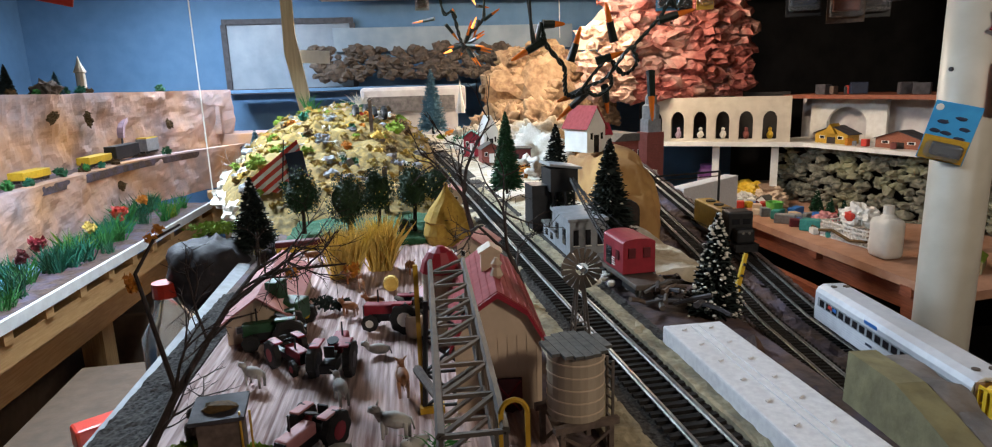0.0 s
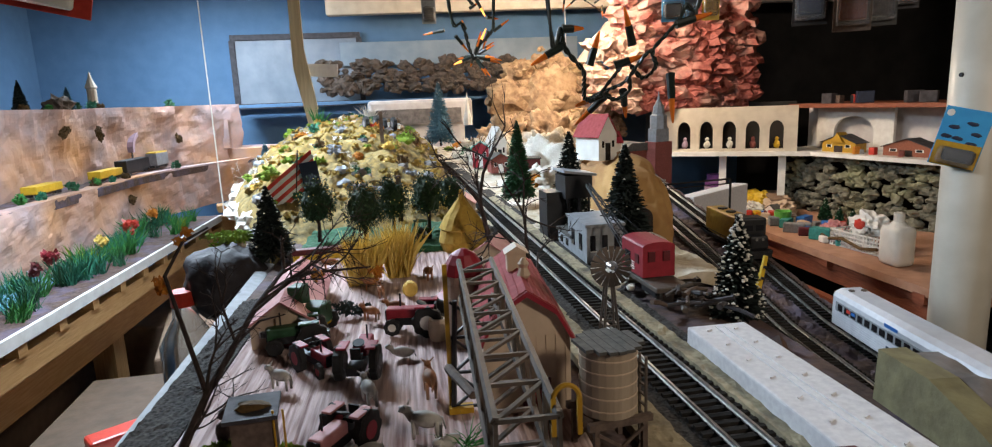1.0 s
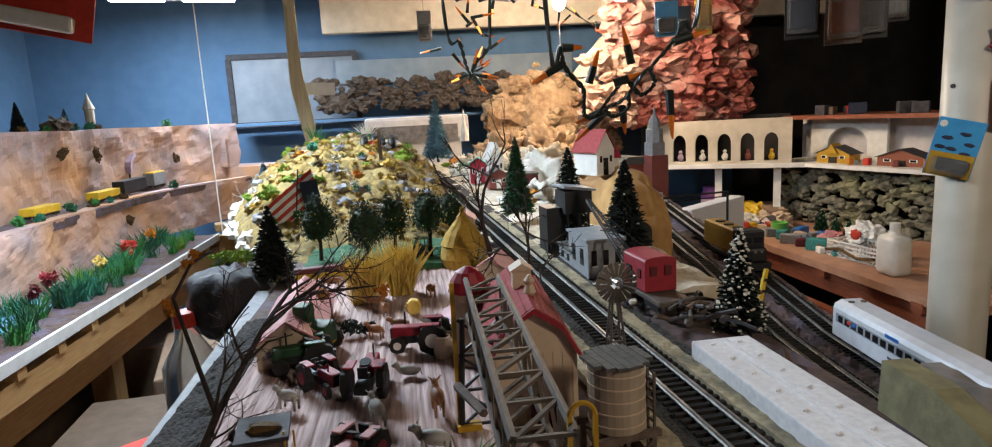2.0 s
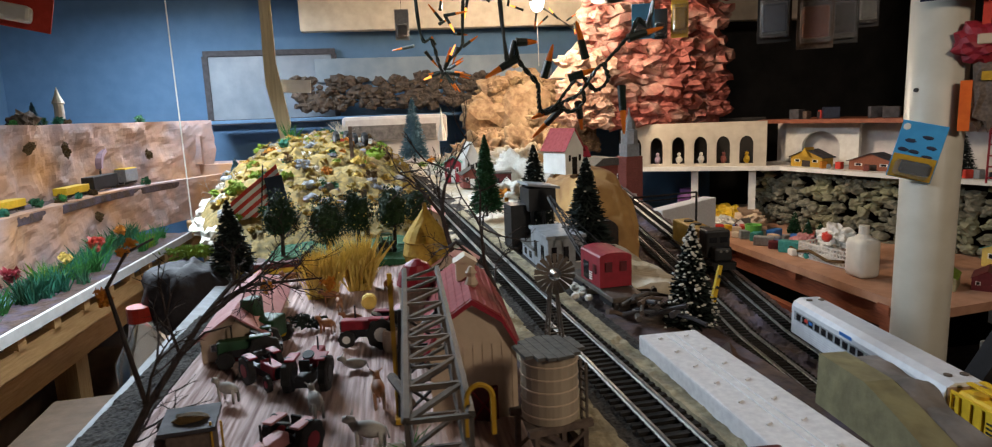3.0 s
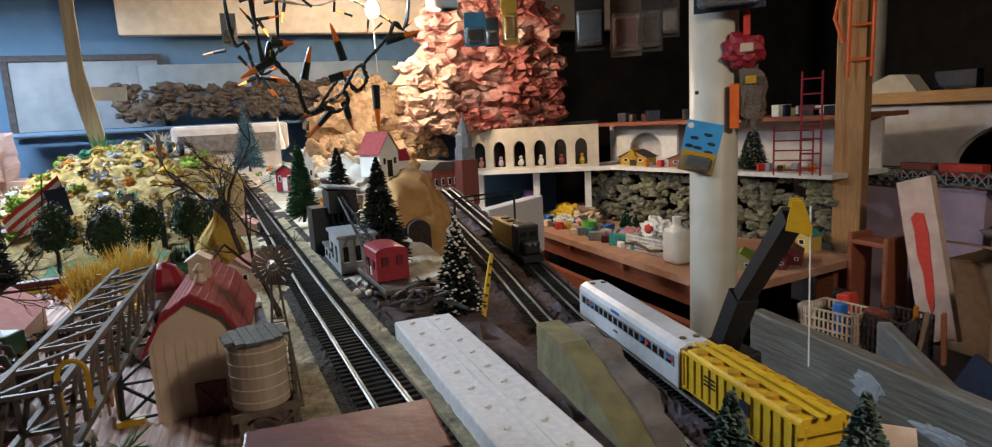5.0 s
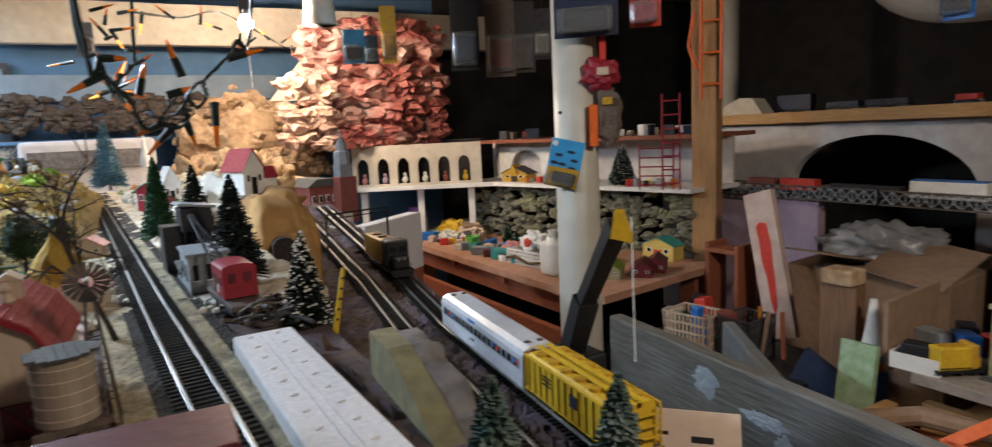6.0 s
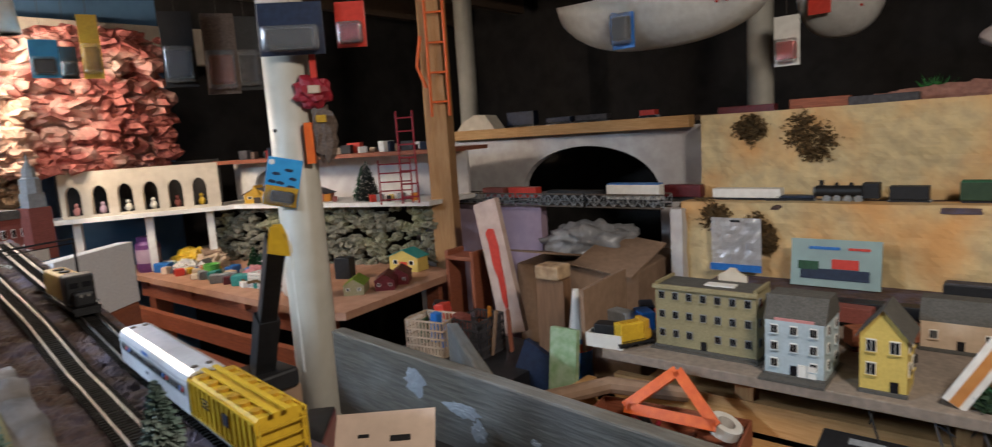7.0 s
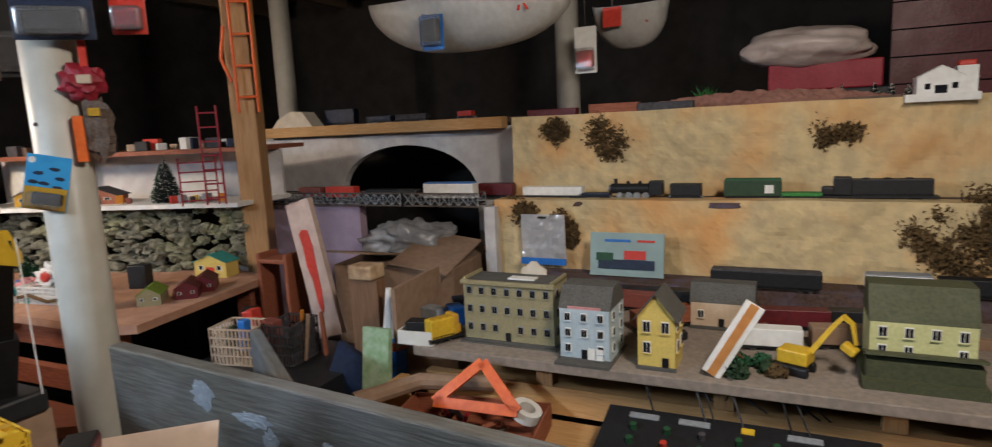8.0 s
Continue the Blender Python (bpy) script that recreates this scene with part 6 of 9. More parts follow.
part("side_bin", bm, BLACK, t)

# village along the far main line
shed("red_station", "small red toy station with a teal roof", (0.137, 1.43, 1.095), -8, 0.036, 0.04, 0.045, 0.012, RED, TEAL, 0.004, WHITE_PAINT)
shed("red_cottage", "small brick toy cottage beside the track", (0.165, 1.3, 1.095), 5, 0.04, 0.04, 0.028, 0.012, BRICK, GREY_ROOF, 0.003, WHITE_PAINT)
shed("white_church", "white toy chapel with a steep roof", (0.19, 1.5, 1.095), 12, 0.035, 0.05, 0.05, 0.035, WHITE_PAINT, WHITE_PAINT, 0.002, PANE)
flat_house("shop", "dark toy shop front beside the track", (0.21, 1.2, 1.095), -6, 0.035, 0.04, 0.035, MAROON, GREY_ROOF, 2)
bm = B()
lathe(bm, [(0.014, 0), (0.013, 0.02), (0.006, 0.05), (0.003, 0.08), (0.0005, 0.1)], n=8)
solo("white_spire", bm, WHITE_PAINT, "white church spire behind the village", "spire", (0.16, 2.0, 1.17))
rs = random.Random(51)
for k in range(80):
    y = rs.uniform(1.05, 2.15)
    x = track_x(y) + rs.uniform(0.06, 0.36)
    r = rs.uniform(0.012, 0.032)
    bm = B()
    blob(bm, (0, 0, 0), (r * 0.7, r * 0.7, r * 0.6), 2, 0.4, 2, k)
    leaf_cloud(bm, (0, 0, r * 0.1), (r, r, r * 0.8), 300, 0.0035, rs, 0.5, 8)
    m = rs.choice((GREEN_MAT, LIME, RUST_LEAF, SNOW, SNOW, PLANT, MOSS))
    solo("village_shrub", bm, m, "dyed moss shrub in the snowy village", "shrub", (x, y, (1.0915 if x < 0.25 + 0.6 * (track_x(y) - 0.11) else 1.035 + 0.09 * max(0, y - 1.5)) + r * 0.35), group="shrubs in the village")
for k, (x, y, r, h, m) in enumerate(((0.2, 1.12, 0.05, 0.035, SNOW), (0.28, 1.35, 0.08, 0.06, SNOW), (0.34, 1.7, 0.12, 0.06, SAND), (0.22, 1.85, 0.10, 0.05, SAND), (0.42, 1.95, 0.12, 0.10, TAN_ROCK), (0.36, 1.35, 0.06, 0.06, MOUND), (0.46, 1.7, 0.05, 0.06, MOUND), (0.3, 2.05, 0.12, 0.09, TAN_ROCK))):
    bm = B()
    blob(bm, (0, 0, 0), (r, r, h), 5, 0.55, 3.2, k * 1.7)
    solo("scenery_mound", bm, m, "uneven plaster mound behind the village", "mound", (x, y, 1.085), group="plaster mounds", smooth=True)
bm = B()
sheet(bm, 0.2, 0.52, 1.18, 2.3, 40, 60, lambda x, y: 1.035 + rough(x, y, 0.01, 14) + 0.09 * max(0, y - 1.5), 0.95)
solo("village_ground", bm, MOUND, "sloping tan ground behind the village", "ground", kind="structure")
# clock tower building
t = thing("town_hall", "pale red brick toy town hall with a grey clock tower", "building", (0.515, 1.462, 1.022), 12)
bm = B()
bx(bm, (0, 0.05, 0.045), (0.08, 0.1, 0.09))
part("hall", bm, BRICK, t)
bm = B()
prism(bm, [(-0.045, 0.09), (0.045, 0.09), (0.02, 0.108), (-0.02, 0.108)], -0.005, 0.105)
part("hall_roof", bm, GREY_ROOF, t)
bm = B()
bx(bm, (0.045, -0.015, 0.055), (0.045, 0.045, 0.11))
part("tower", bm, BRICK, t)
bm = B()
bx(bm, (0.045, -0.015, 0.125), (0.034, 0.034, 0.03))
lathe(bm, [(0.02, 0), (0.02, 0.03), (0.014, 0.034), (0.013, 0.05), (0.004, 0.065), (0.0008, 0.085)], (0.045, -0.015, 0.14), 8)
part("belfry", bm, GREY_WALL, t)
for k in range(4):
    for j in range(2):
        bm = B()
        bx(bm, (-0.03 + k * 0.018, -0.0006, 0.025 + j * 0.035), (0.008, 0.0016, 0.018))
        win = part("window", bm, WHITE_PAINT, t)
        bm = B()
        bx(bm, (-0.03 + k * 0.018, -0.0018, 0.025 + j * 0.035), (0.006, 0.0012, 0.015))
        part("pane", bm, PANE, win)
bm = B()
bx(bm, (-0.01, -0.03, 0.012), (0.1, 0.05, 0.024))
part("porch", bm, WHITE_PAINT, t)
# white foam block by the engine and a dark trestle
bm = B()
rbx(bm, (0, 0, 0), (0.208, 0.03, 0.12), 0.002)
solo("white_block", bm, FOAM, "plain white foam block beside the engine", "block", (0.556, 1.150, 0.999), rz=36)
bm = B()
rbx(bm, (0, 0, 0.4695), (0.19, 0.04, 0.939), 0.003)
solo("block_stand", bm, REDWOOD, "red-brown board under the white block", "stand", (0.556, 1.152, 0), rz=36)
t = thing("signal_bridge", "thin black toy signal bridge", "signal", (0.42, 0.93, 1.0), -6)
bm = B()
tube(bm, [(-0.05, 0, 0), (-0.05, 0, 0.105)], 0.0018)
part("post", bm, BLACK, t)
bm = B()
tube(bm, [(0.05, 0, 0), (0.05, 0, 0.11)], 0.0018)
part("post", bm, BLACK, t)
bm = B()
tube(bm, [(-0.05, 0, 0.105), (0.05, 0, 0.11)], 0.0016)
tube(bm, [(-0.05, 0, 0.098), (0.05, 0, 0.103)], 0.001)
part("cross_bar", bm, BLACK, t)

# yellow lattice boom lying by the flocked tree
t = thing("toy_loader", "yellow toy loader boom beside the flocked tree", "toy", (0.237, 0.44, 1.072), 0)
bm = B()
tube(bm, [(0, 0, -0.01), (0.012, 0.0, 0.048)], 0.0032, 0.0018, 4)
part("boom", bm, YELLOW, t)
bm = B()
for k in range(5):
    bx(bm, (0.003 + k * 0.0018, -0.0026, 0.006 + k * 0.0085), (0.0022, 0.0006, 0.002), (0, 30, 0))
part("lettering_bar", bm, BLACK, t)
bm = B()
rbx(bm, (-0.002, 0, -0.014), (0.012, 0.012, 0.012), 0.002)
part("base", bm, YELLOW_D, t)


# black toy crane arm with its yellow head
t = thing("toy_crane", "black toy crane arm with a yellow pulley head", "crane", (0, 0, 0))
a, k, b = Vector((0.472, 0.428, 1.0)), Vector((0.463, 0.391, 1.063)), Vector((0.432, 0.308, 1.148))


def limb(name, p, q, size):
    """A square bar from p to q."""
    bm = B()
    m = Matrix.Translation((p + q) / 2) @ (q - p).to_track_quat("Z", "X").to_matrix().to_4x4()
    for v in bx(bm, (0, 0, 0), (*size, (q - p).length + 0.006)):
        v.co = m @ v.co
    part(name, bm, BLACK, t)


limb("lower_arm", a, k, (0.018, 0.020))
limb("upper_arm", k, b, (0.013, 0.015))
bm = B()
for s in (-1, 1):
    prism(bm, [(-0.008, 0.0), (0.009, -0.004), (0.009, 0.003), (0.003, 0.021), (-0.004, 0.021), (-0.007, 0.007)], s * 0.007 - 0.001, s * 0.007 + 0.001, pose(*(b + Vector((0, -0.004, -0.008))), 0, 0, -40))
part("head", bm, YELLOW, t)
bm = B()
tube(bm, [b + Vector((0.006, -0.01, 0.008)), b + Vector((0.006, -0.012, -0.11))], 0.0005, n=4)
part("cord", bm, WHITE_PAINT, t)
bm = B()
rbx(bm, (0.474, 0.432, 0.992), (0.05, 0.055, 0.02), 0.003)
part("base", bm, BLACK, t)
bm = B()
bx(bm, (0.482, 0.432, 0.491), (0.04, 0.045, 0.982))
part("stand", bm, CARD, t)

# near red box car roof, dark engine and card at the bench end
t = thing("red_box_car", "dark red toy box car with a plain roof", "rail car", (0.093, 0.155, 1.0962), -3)
bm = B()
rbx(bm, (0, 0, 0.022), (0.06, 0.034, 0.024), 0.0015)
part("body", bm, MAROON, t)
bm = B()
rbx(bm, (0, 0, 0.0345), (0.062, 0.037, 0.003), 0.001)
part("roof", bm, MAROON, t)
bm = B()
bx(bm, (0, 0, 0.006), (0.05, 0.026, 0.012))
part("underframe", bm, BLACK, t)


# ---- left shelf: plants, pond, trains ----
rs = random.Random(61)
k = 0
for y in np.arange(0.72, 1.84, 0.034):
    for j in range(2):
        x = rs.uniform(-0.70, -0.59)
        m = rs.choice((PLANT, PLANT, PLANT_T, LIME, PLANT_T, GREEN_MAT))
        k += 1
        tuft("shelf_plant", "green plastic aquarium plant on the wall shelf", (x, y + rs.uniform(-0.012, 0.012), 0.955), m, 46, rs.uniform(0.03, 0.062), 0.02, k, 0.33, group="plants on the wall shelf")
for x, y, m, r in ((-0.65, 1.48, RED_TRIM, 0.02), (-0.645, 1.50, RED_TRIM, 0.016), (-0.66, 1.2, RED, 0.014), (-0.66, 1.66, RUST_LEAF, 0.014), (-0.63, 1.1, MAROON, 0.012), (-0.66, 1.0, RUST_LEAF, 0.014), (-0.64, 1.34, STRAW, 0.014), (-0.65, 0.9, BRICK, 0.015)):
    bm = B()
    leaf_cloud(bm, (0, 0, 0), (r, r, r), 200, 0.006, rs, 0.3, 6)
    st = solo("plastic_flower", bm, m, "bright plastic flower head among the plants", "flower", (x, y, 0.955 + 0.045), group="flowers on the wall shelf")
bm = B()
bx(bm, (0, 0, 0), (0.09, 0.2, 0.003))
solo("toy_pond", bm, mk("painted_pond", (0.16, 0.36, 0.5), (0.12, 0.3, 0.43), 0.2, scale=20), "pale blue painted pond on the shelf", "pond", (-0.69, 1.12, 0.9585))
bm = B()
rbx(bm, (0, 0, 0), (0.06, 0.05, 0.02), 0.003)
solo("wood_offcut", bm, PINE, "pale wood offcut at the shelf end", "block", (-0.52, 1.80, 0.985), rz=20)
bm = B()
bx(bm, (0, 0, 0), (0.36, 0.02, 0.06))
solo("end_rail", bm, PINE, "pine rail across the end of the shelf", "rail", (-0.45, 1.87, 0.92))


def simple_car(name, label, at, rz, L, h, mat, top=None, w=0.03, cat="rail car", group="model trains on the ledges"):
    t = thing(name, label, cat, at, rz, group)
    bm = B()
    rbx(bm, (0, 0, h / 2 + 0.008), (w, L, h - 0.004), 0.0015)
    part("body", bm, mat, t)
    if top:
        bm = B()
        rbx(bm, (0, 0, h + 0.007), (w * 0.94, L * 0.97, 0.004), 0.001)
        part("roof", bm, top, t)
    bm = B()
    bx(bm, (0, 0, 0.0075), (w * 0.7, L * 0.96, 0.005))
    part("underframe", bm, BLACK, t)
    for s in (-1, 1):
        truck(t, s * L * 0.36, 0)
    return t


simple_car("black_box_car", "black toy rail car on the pink cliff ledge", (-0.775, 1.86, 1.083), 0, 0.15, 0.035, BLACK)
simple_car("yellow_caboose", "yellow and grey toy rail car on the pink cliff ledge", (-0.77, 2.02, 1.083), 0, 0.09, 0.04, GREY_WALL, YELLOW)
simple_car("yellow_box_car", "low yellow toy rail car on the pink cliff ledge", (-0.775, 1.7, 1.083), 0, 0.12, 0.022, YELLOW)
simple_car("yellow_box_car", "low yellow toy rail car on the pink cliff ledge", (-0.775, 1.42, 1.083), 0, 0.10, 0.02, YELLOW)
# No hole is cut; a near-black arched block gives the tunnel's inner shade.
bm = B()
arc = [(0.05 * math.cos(q), 0.055 + 0.045 * math.sin(q)) for q in np.linspace(0, math.pi, 11)]
prism(bm, [(-0.05, 0.0), (0.05, 0.0)] + arc, -0.02, 0.02)
solo("tunnel_portal", bm, SHADE_CARD_BLACK, "near-black arched block for the shaded tunnel mouth in the pink cliff", "tunnel", (-0.822, 1.98, 1.083), rz=90, kind="structure")
bm = B()
arc = [(0.062 * math.cos(q), 0.055 + 0.058 * math.sin(q)) for q in np.linspace(0, math.pi, 13)]
inn = [(0.051 * math.cos(q), 0.055 + 0.046 * math.sin(q)) for q in np.linspace(0, math.pi, 13)]
for a, b, c, d in zip(arc, arc[1:], inn, inn[1:]):
    prism(bm, [a, b, d, c], -0.01, 0.01)
solo("portal_ring", bm, LILAC, "grey-pink plaster ring round the tunnel mouth", "tunnel trim", (-0.802, 1.98, 1.083), rz=90, kind="structure")
for k in range(26):
    y = rs.uniform(0.9, 2.2)
    r = rs.uniform(0.008, 0.018)
    up_ = rs.random() < 0.5
    x = (-0.85 if up_ else -0.755) + run(y)
    bm = B()
    leaf_cloud(bm, (0, 0, r * 0.4), (r, r, r), 160, 0.005, rs, 0.3, 6)
    solo("ledge_shrub", bm, rs.choice((GREEN_MAT, PLANT, MOSS, PLANT_T)), "small green shrub on the cliff ledge", "shrub", (x, y, 1.262 if up_ else 1.083), group="shrubs on the cliff ledges")
for y, h, m in ((1.55, 0.07, NEEDLE), (1.75, 0.06, NEEDLE_B)):
    bottle_tree((-0.86 + run(y), y, 1.258), h, 0.016, int(y * 100), m, "small dark bottle-brush tree on the cliff top")
bm = B()
lathe(bm, [(0.012, 0), (0.012, 0.06), (0.016, 0.063), (0.006, 0.085), (0.0006, 0.105)], n=10)
solo("toy_turret", bm, PLASTER, "small tan turret on the cliff top", "tower", (-0.86, 1.88, 1.255))
bm = B()
blob(bm, (0, 0, 0.01), (0.03, 0.03, 0.025), 3, 0.5, 2)
solo("cliff_boulder", bm, DARK_ROCK, "dark lump on the cliff top", "rock", (-0.85, 1.68, 1.258))
for y, z, r in ((1.05, 1.19, 0.018), (1.62, 1.21, 0.016), (1.72, 1.03, 0.012), (2.1, 1.17, 0.016), (1.78, 1.2, 0.02)):
    bm = B()
    leaf_cloud(bm, (0, 0, 0), (0.012, r, r * 1.4), 200, 0.005, rs, 0.2, 6)
    solo("cliff_moss", bm, MOSS, "dark moss patch stuck to the pink cliff", "moss", ((-0.812 if z > 1.09 else -0.728) + run(y), y, z), group="moss on the pink cliff")
bm = B()
for r_ in range(9):
    bx(bm, (0, 0, 0.008 + r_ * 0.0105), (0.032 - (0.002 if r_ % 2 else 0), 0.03, 0.0098))
solo("brick_chimney", bm, CLIFF_L, "pink brick chimney block by the back wall", "chimney", (-0.645, 2.3, 1.115))
bm = B()
bx(bm, (0, 0, 0), (0.5, 0.2, 0.05))
solo("far_pink_bank", bm, CLIFF_L, "low pink painted bank by the back wall", "scenery", (-0.55, 2.38, 1.09), rz=-12)
# clutter below the left shelf
for name, lab, c, s, rz, m in (("storage_box", "brown cardboard box under the shelf", (-0.45, 1.35, 0.72), (0.2, 0.3, 0.16), 15, CARD), ("storage_box", "taped cardboard box under the wall shelf", (-0.58, 1.62, 0.64), (0.22, 0.3, 0.26), 0, CARD)):
    bm = B()
    rbx(bm, (0, 0, 0), s, 0.005)
    solo(name, bm, m, lab, "box", c, rz)
for c, sz, rz, m, lab in (((-0.40, 0.83, 0.829), (0.10, 0.035, 0.03), 38, RED_TRIM, "red plastic tool on the drawer chest"), ((-0.37, 0.80, 0.817), (0.13, 0.05, 0.012), 38, WHITE_PAINT, "white and yellow packet on the chest"), ((-0.30, 0.72, 0.76), (0.02, 0.16, 0.14), 30, WHITE_PAINT, "white curved plastic panel by the bench"), ((-0.41, 0.76, 0.816), (0.12, 0.06, 0.010), 40, YELLOW_D, "yellow ruler on the chest")):
    bm = B()
    rbx(bm, (0, 0, 0), sz, 0.004)
    solo("stored_item", bm, m, lab, "stored item", c, rz)
t = thing("drawer_chest", "brown wooden drawer chest below the wall shelf", "chest", (-0.43, 0.88, 0.51), 4)
bm = B()
rbx(bm, (0, 0, 0.15), (0.24, 0.42, 0.30), 0.004)
part("case", bm, mk("brown_chest_wood", (0.10, 0.06, 0.035), (0.065, 0.04, 0.022), 0.7, scale=40, stretch=(1, 1, 6)), t)
for k in range(2):
    for y in (-0.1, 0.1):
        bm = B()
        rbx(bm, (0.121, y, 0.085 + k * 0.13), (0.008, 0.185, 0.115), 0.003)
        d = part("drawer", bm, PINE, t)
        bm = B()
        blob(bm, (0.131, y, 0.085 + k * 0.13), (0.008, 0.008, 0.008), 2, 0, 1)
        part("knob", bm, BLACK, d)
bm = B()
bx(bm, (-0.42, 1.1, 0.5), (0.35, 0.9, 0.02))
solo("low_shelf", bm, PINE, "low pine storage shelf near the floor", "shelf")
for c, s, rz, m in (((-0.45, 1.35, 0.575), (0.24, 0.34, 0.13), 0, CARD), ):
    bm = B()
    rbx(bm, (0, 0, 0), s, 0.004)
    solo("storage_box", bm, m, "dark storage box on the low shelf", "box", c, rz)
t = thing("glass_bottle", "clear bottle with a red cap beside the bench", "bottle", (-0.235, 0.62, 0.965))
bm = B()
lathe(bm, [(0.024, 0), (0.026, 0.005), (0.026, 0.06), (0.012, 0.085), (0.010, 0.1)], n=18)
part("body", bm, clear("bottle_plastic", (0.85, 0.9, 0.92), 0.15), t, smooth=True)
bm = B()
lathe(bm, [(0.0115, 0.098), (0.0115, 0.112)], n=14)
part("cap", bm, RED_TRIM, t)
bm = B()
bx(bm, (-0.235, 0.62, 0.73), (0.07, 0.07, 0.466))
solo("bottle_stand", bm, CARD, "tall brown carton under the bottle", "carton")

# ---- back wall ----
t = thing("wall_picture", "framed pale print on the blue wall", "picture", (-0.44, 2.655, 1.385), 0)
bm = B()
bx(bm, (0, 0, 0), (0.46, 0.01, 0.25))
part("print", bm, mk("pale_print", (0.25, 0.29, 0.34), (0.19, 0.225, 0.27), 0.5, scale=14), t)
for c, s in (((0, -0.006, 0.13), (0.49, 0.02, 0.02)), ((0, -0.006, -0.13), (0.49, 0.02, 0.02)), ((0.24, -0.006, 0), (0.02, 0.02, 0.24)), ((-0.24, -0.006, 0), (0.02, 0.02, 0.24))):
    bm = B()
    bx(bm, c, s)
    part("frame_bar", bm, SLATE, t)
bm = B()
prism(bm, [(-0.310, 1.95), (-0.286, 1.95), (-0.286, 1.40), (-0.262, 1.24), (-0.276, 1.185), (-0.290, 1.19), (-0.318, 1.35)], 1.815, 1.823)
solo("hanging_strap", bm, mk("yellowed_strap", (0.56, 0.46, 0.28), (0.44, 0.36, 0.22), 0.6, scale=30, stretch=(6, 1, 0.4)), "yellowed hanging strap over the hill", "strap")
bm = B()
tube(bm, [(-0.448, 1.5, 1.95), (-0.448, 1.5, 1.45), (-0.448, 1.505, 1.01)], 0.0016)
solo("drop_line", bm, WHITE_PAINT, "thin white cord hanging from the joists", "line")
bm = B()
bx(bm, (-0.242, 1.835, 1.34), (0.078, 0.006, 0.034), (0, 3, 0))
solo("paper_note", bm, WHITE_PAINT, "small pale paper label on the strap", "note")
t = thing("beige_station", "beige shelf with arched canopy by the back wall", "building", (0.02, 2.3, 1.19), 0)
bm = B()
rbx(bm, (0, 0, 0.02), (0.36, 0.08, 0.09), 0.012)
part("canopy", bm, PLASTER_W, t)
bm = B()
bx(bm, (-0.01, -0.042, 0.008), (0.3, 0.006, 0.05))
part("opening", bm, STONE_TOP, t)
bm = B()
bx(bm, (0, 0.0, -0.07), (0.3, 0.06, 0.1))
part("support", bm, PLASTER_W, t)
shed("tan_cabin", "tiny olive cabin under the canopy", (-0.07, 2.22, 1.094), 0, 0.05, 0.04, 0.03, 0.015, PLASTER, GREY_ROOF)

# bulb hanging from the joists, and the shop light
t = thing("hanging_bulb", "bare lit bulb on a white cord", "lamp", (0.45, 1.9, 1.56))
bm = B()
blob(bm, (0, 0, 0.0), (0.02, 0.02, 0.025), 3, 0, 1)
g = part("bulb", bm, BULB_GLOW, t, smooth=True)
g.visible_shadow = False
bm = B()
lathe(bm, [(0.013, 0.024), (0.016, 0.035), (0.016, 0.07), (0.006, 0.075)], n=14)
part("socket", bm, BLACK, t)
bm = B()
tube(bm, [(0, 0, 0.07), (0.004, 0, 0.36)], 0.003)
part("cord", bm, WHITE_PAINT, t)
bm = B()
tube(bm, [(0.45, 1.905, 1.53), (0.452, 1.905, 1.38)], 0.0012, n=5)
solo("pull_cord", bm, WHITE_PAINT, "thin pull cord below the bulb", "cord")
def shop_lamp(at, label):
    t = thing("shop_lamp", label, "lamp", at, 10, "shop lamps")
    bm = B()
    rbx(bm, (0, 0, 0.02), (0.34, 0.13, 0.03), 0.006)
    part("housing", bm, WHITE_PAINT, t)
    for x in (-0.1, 0.1):
        bm = B()
        rbx(bm, (x, 0, 0.002), (0.15, 0.08, 0.008), 0.003)
        g = part("lamp_face", bm, LAMP_GLOW, t)
        g.visible_shadow = False
    for x in (-0.15, 0.15):
        bm = B()
        tube(bm, [(x, 0, 0.035), (x, 0, 2.01 - at[2])], 0.002)
        part("hanger", bm, STEEL, t)


shop_lamp((-0.69, 2.13, 1.64), "lit white shop lamp near the blue wall")
shop_lamp((-0.385, 1.105, 1.61), "lit white shop lamp above the painted cliff")


# ---- orange mini-light strings ----
def bulb_on(parent, a, b, lit=False, k=1.0):
    """A socket at a with its pointed bulb reaching b."""
    a, b = Vector(a), Vector(b)
    m = a.lerp(b, 0.52)
    bm = B()
    tube(bm, [a, a.lerp(b, 0.1), m], 0.0032 * k, 0.0026 * k, 8)
    so = part("socket", bm, WIRE, parent)
    bm = B()
    tube(bm, [m, a.lerp(b, 0.75), a.lerp(b, 0.93), b], 0.0022 * k, 0.0005 * k, 8)
    part("bulb", bm, AMBER_LIT if lit else ORANGE_GLASS, so, "lit orange pointed bulb" if lit else "orange pointed bulb")


ORANGE_GLASS = mk("orange_bulb", (0.75, 0.2, 0.03), (0.65, 0.15, 0.02), 0.12, scale=60, bump=0)


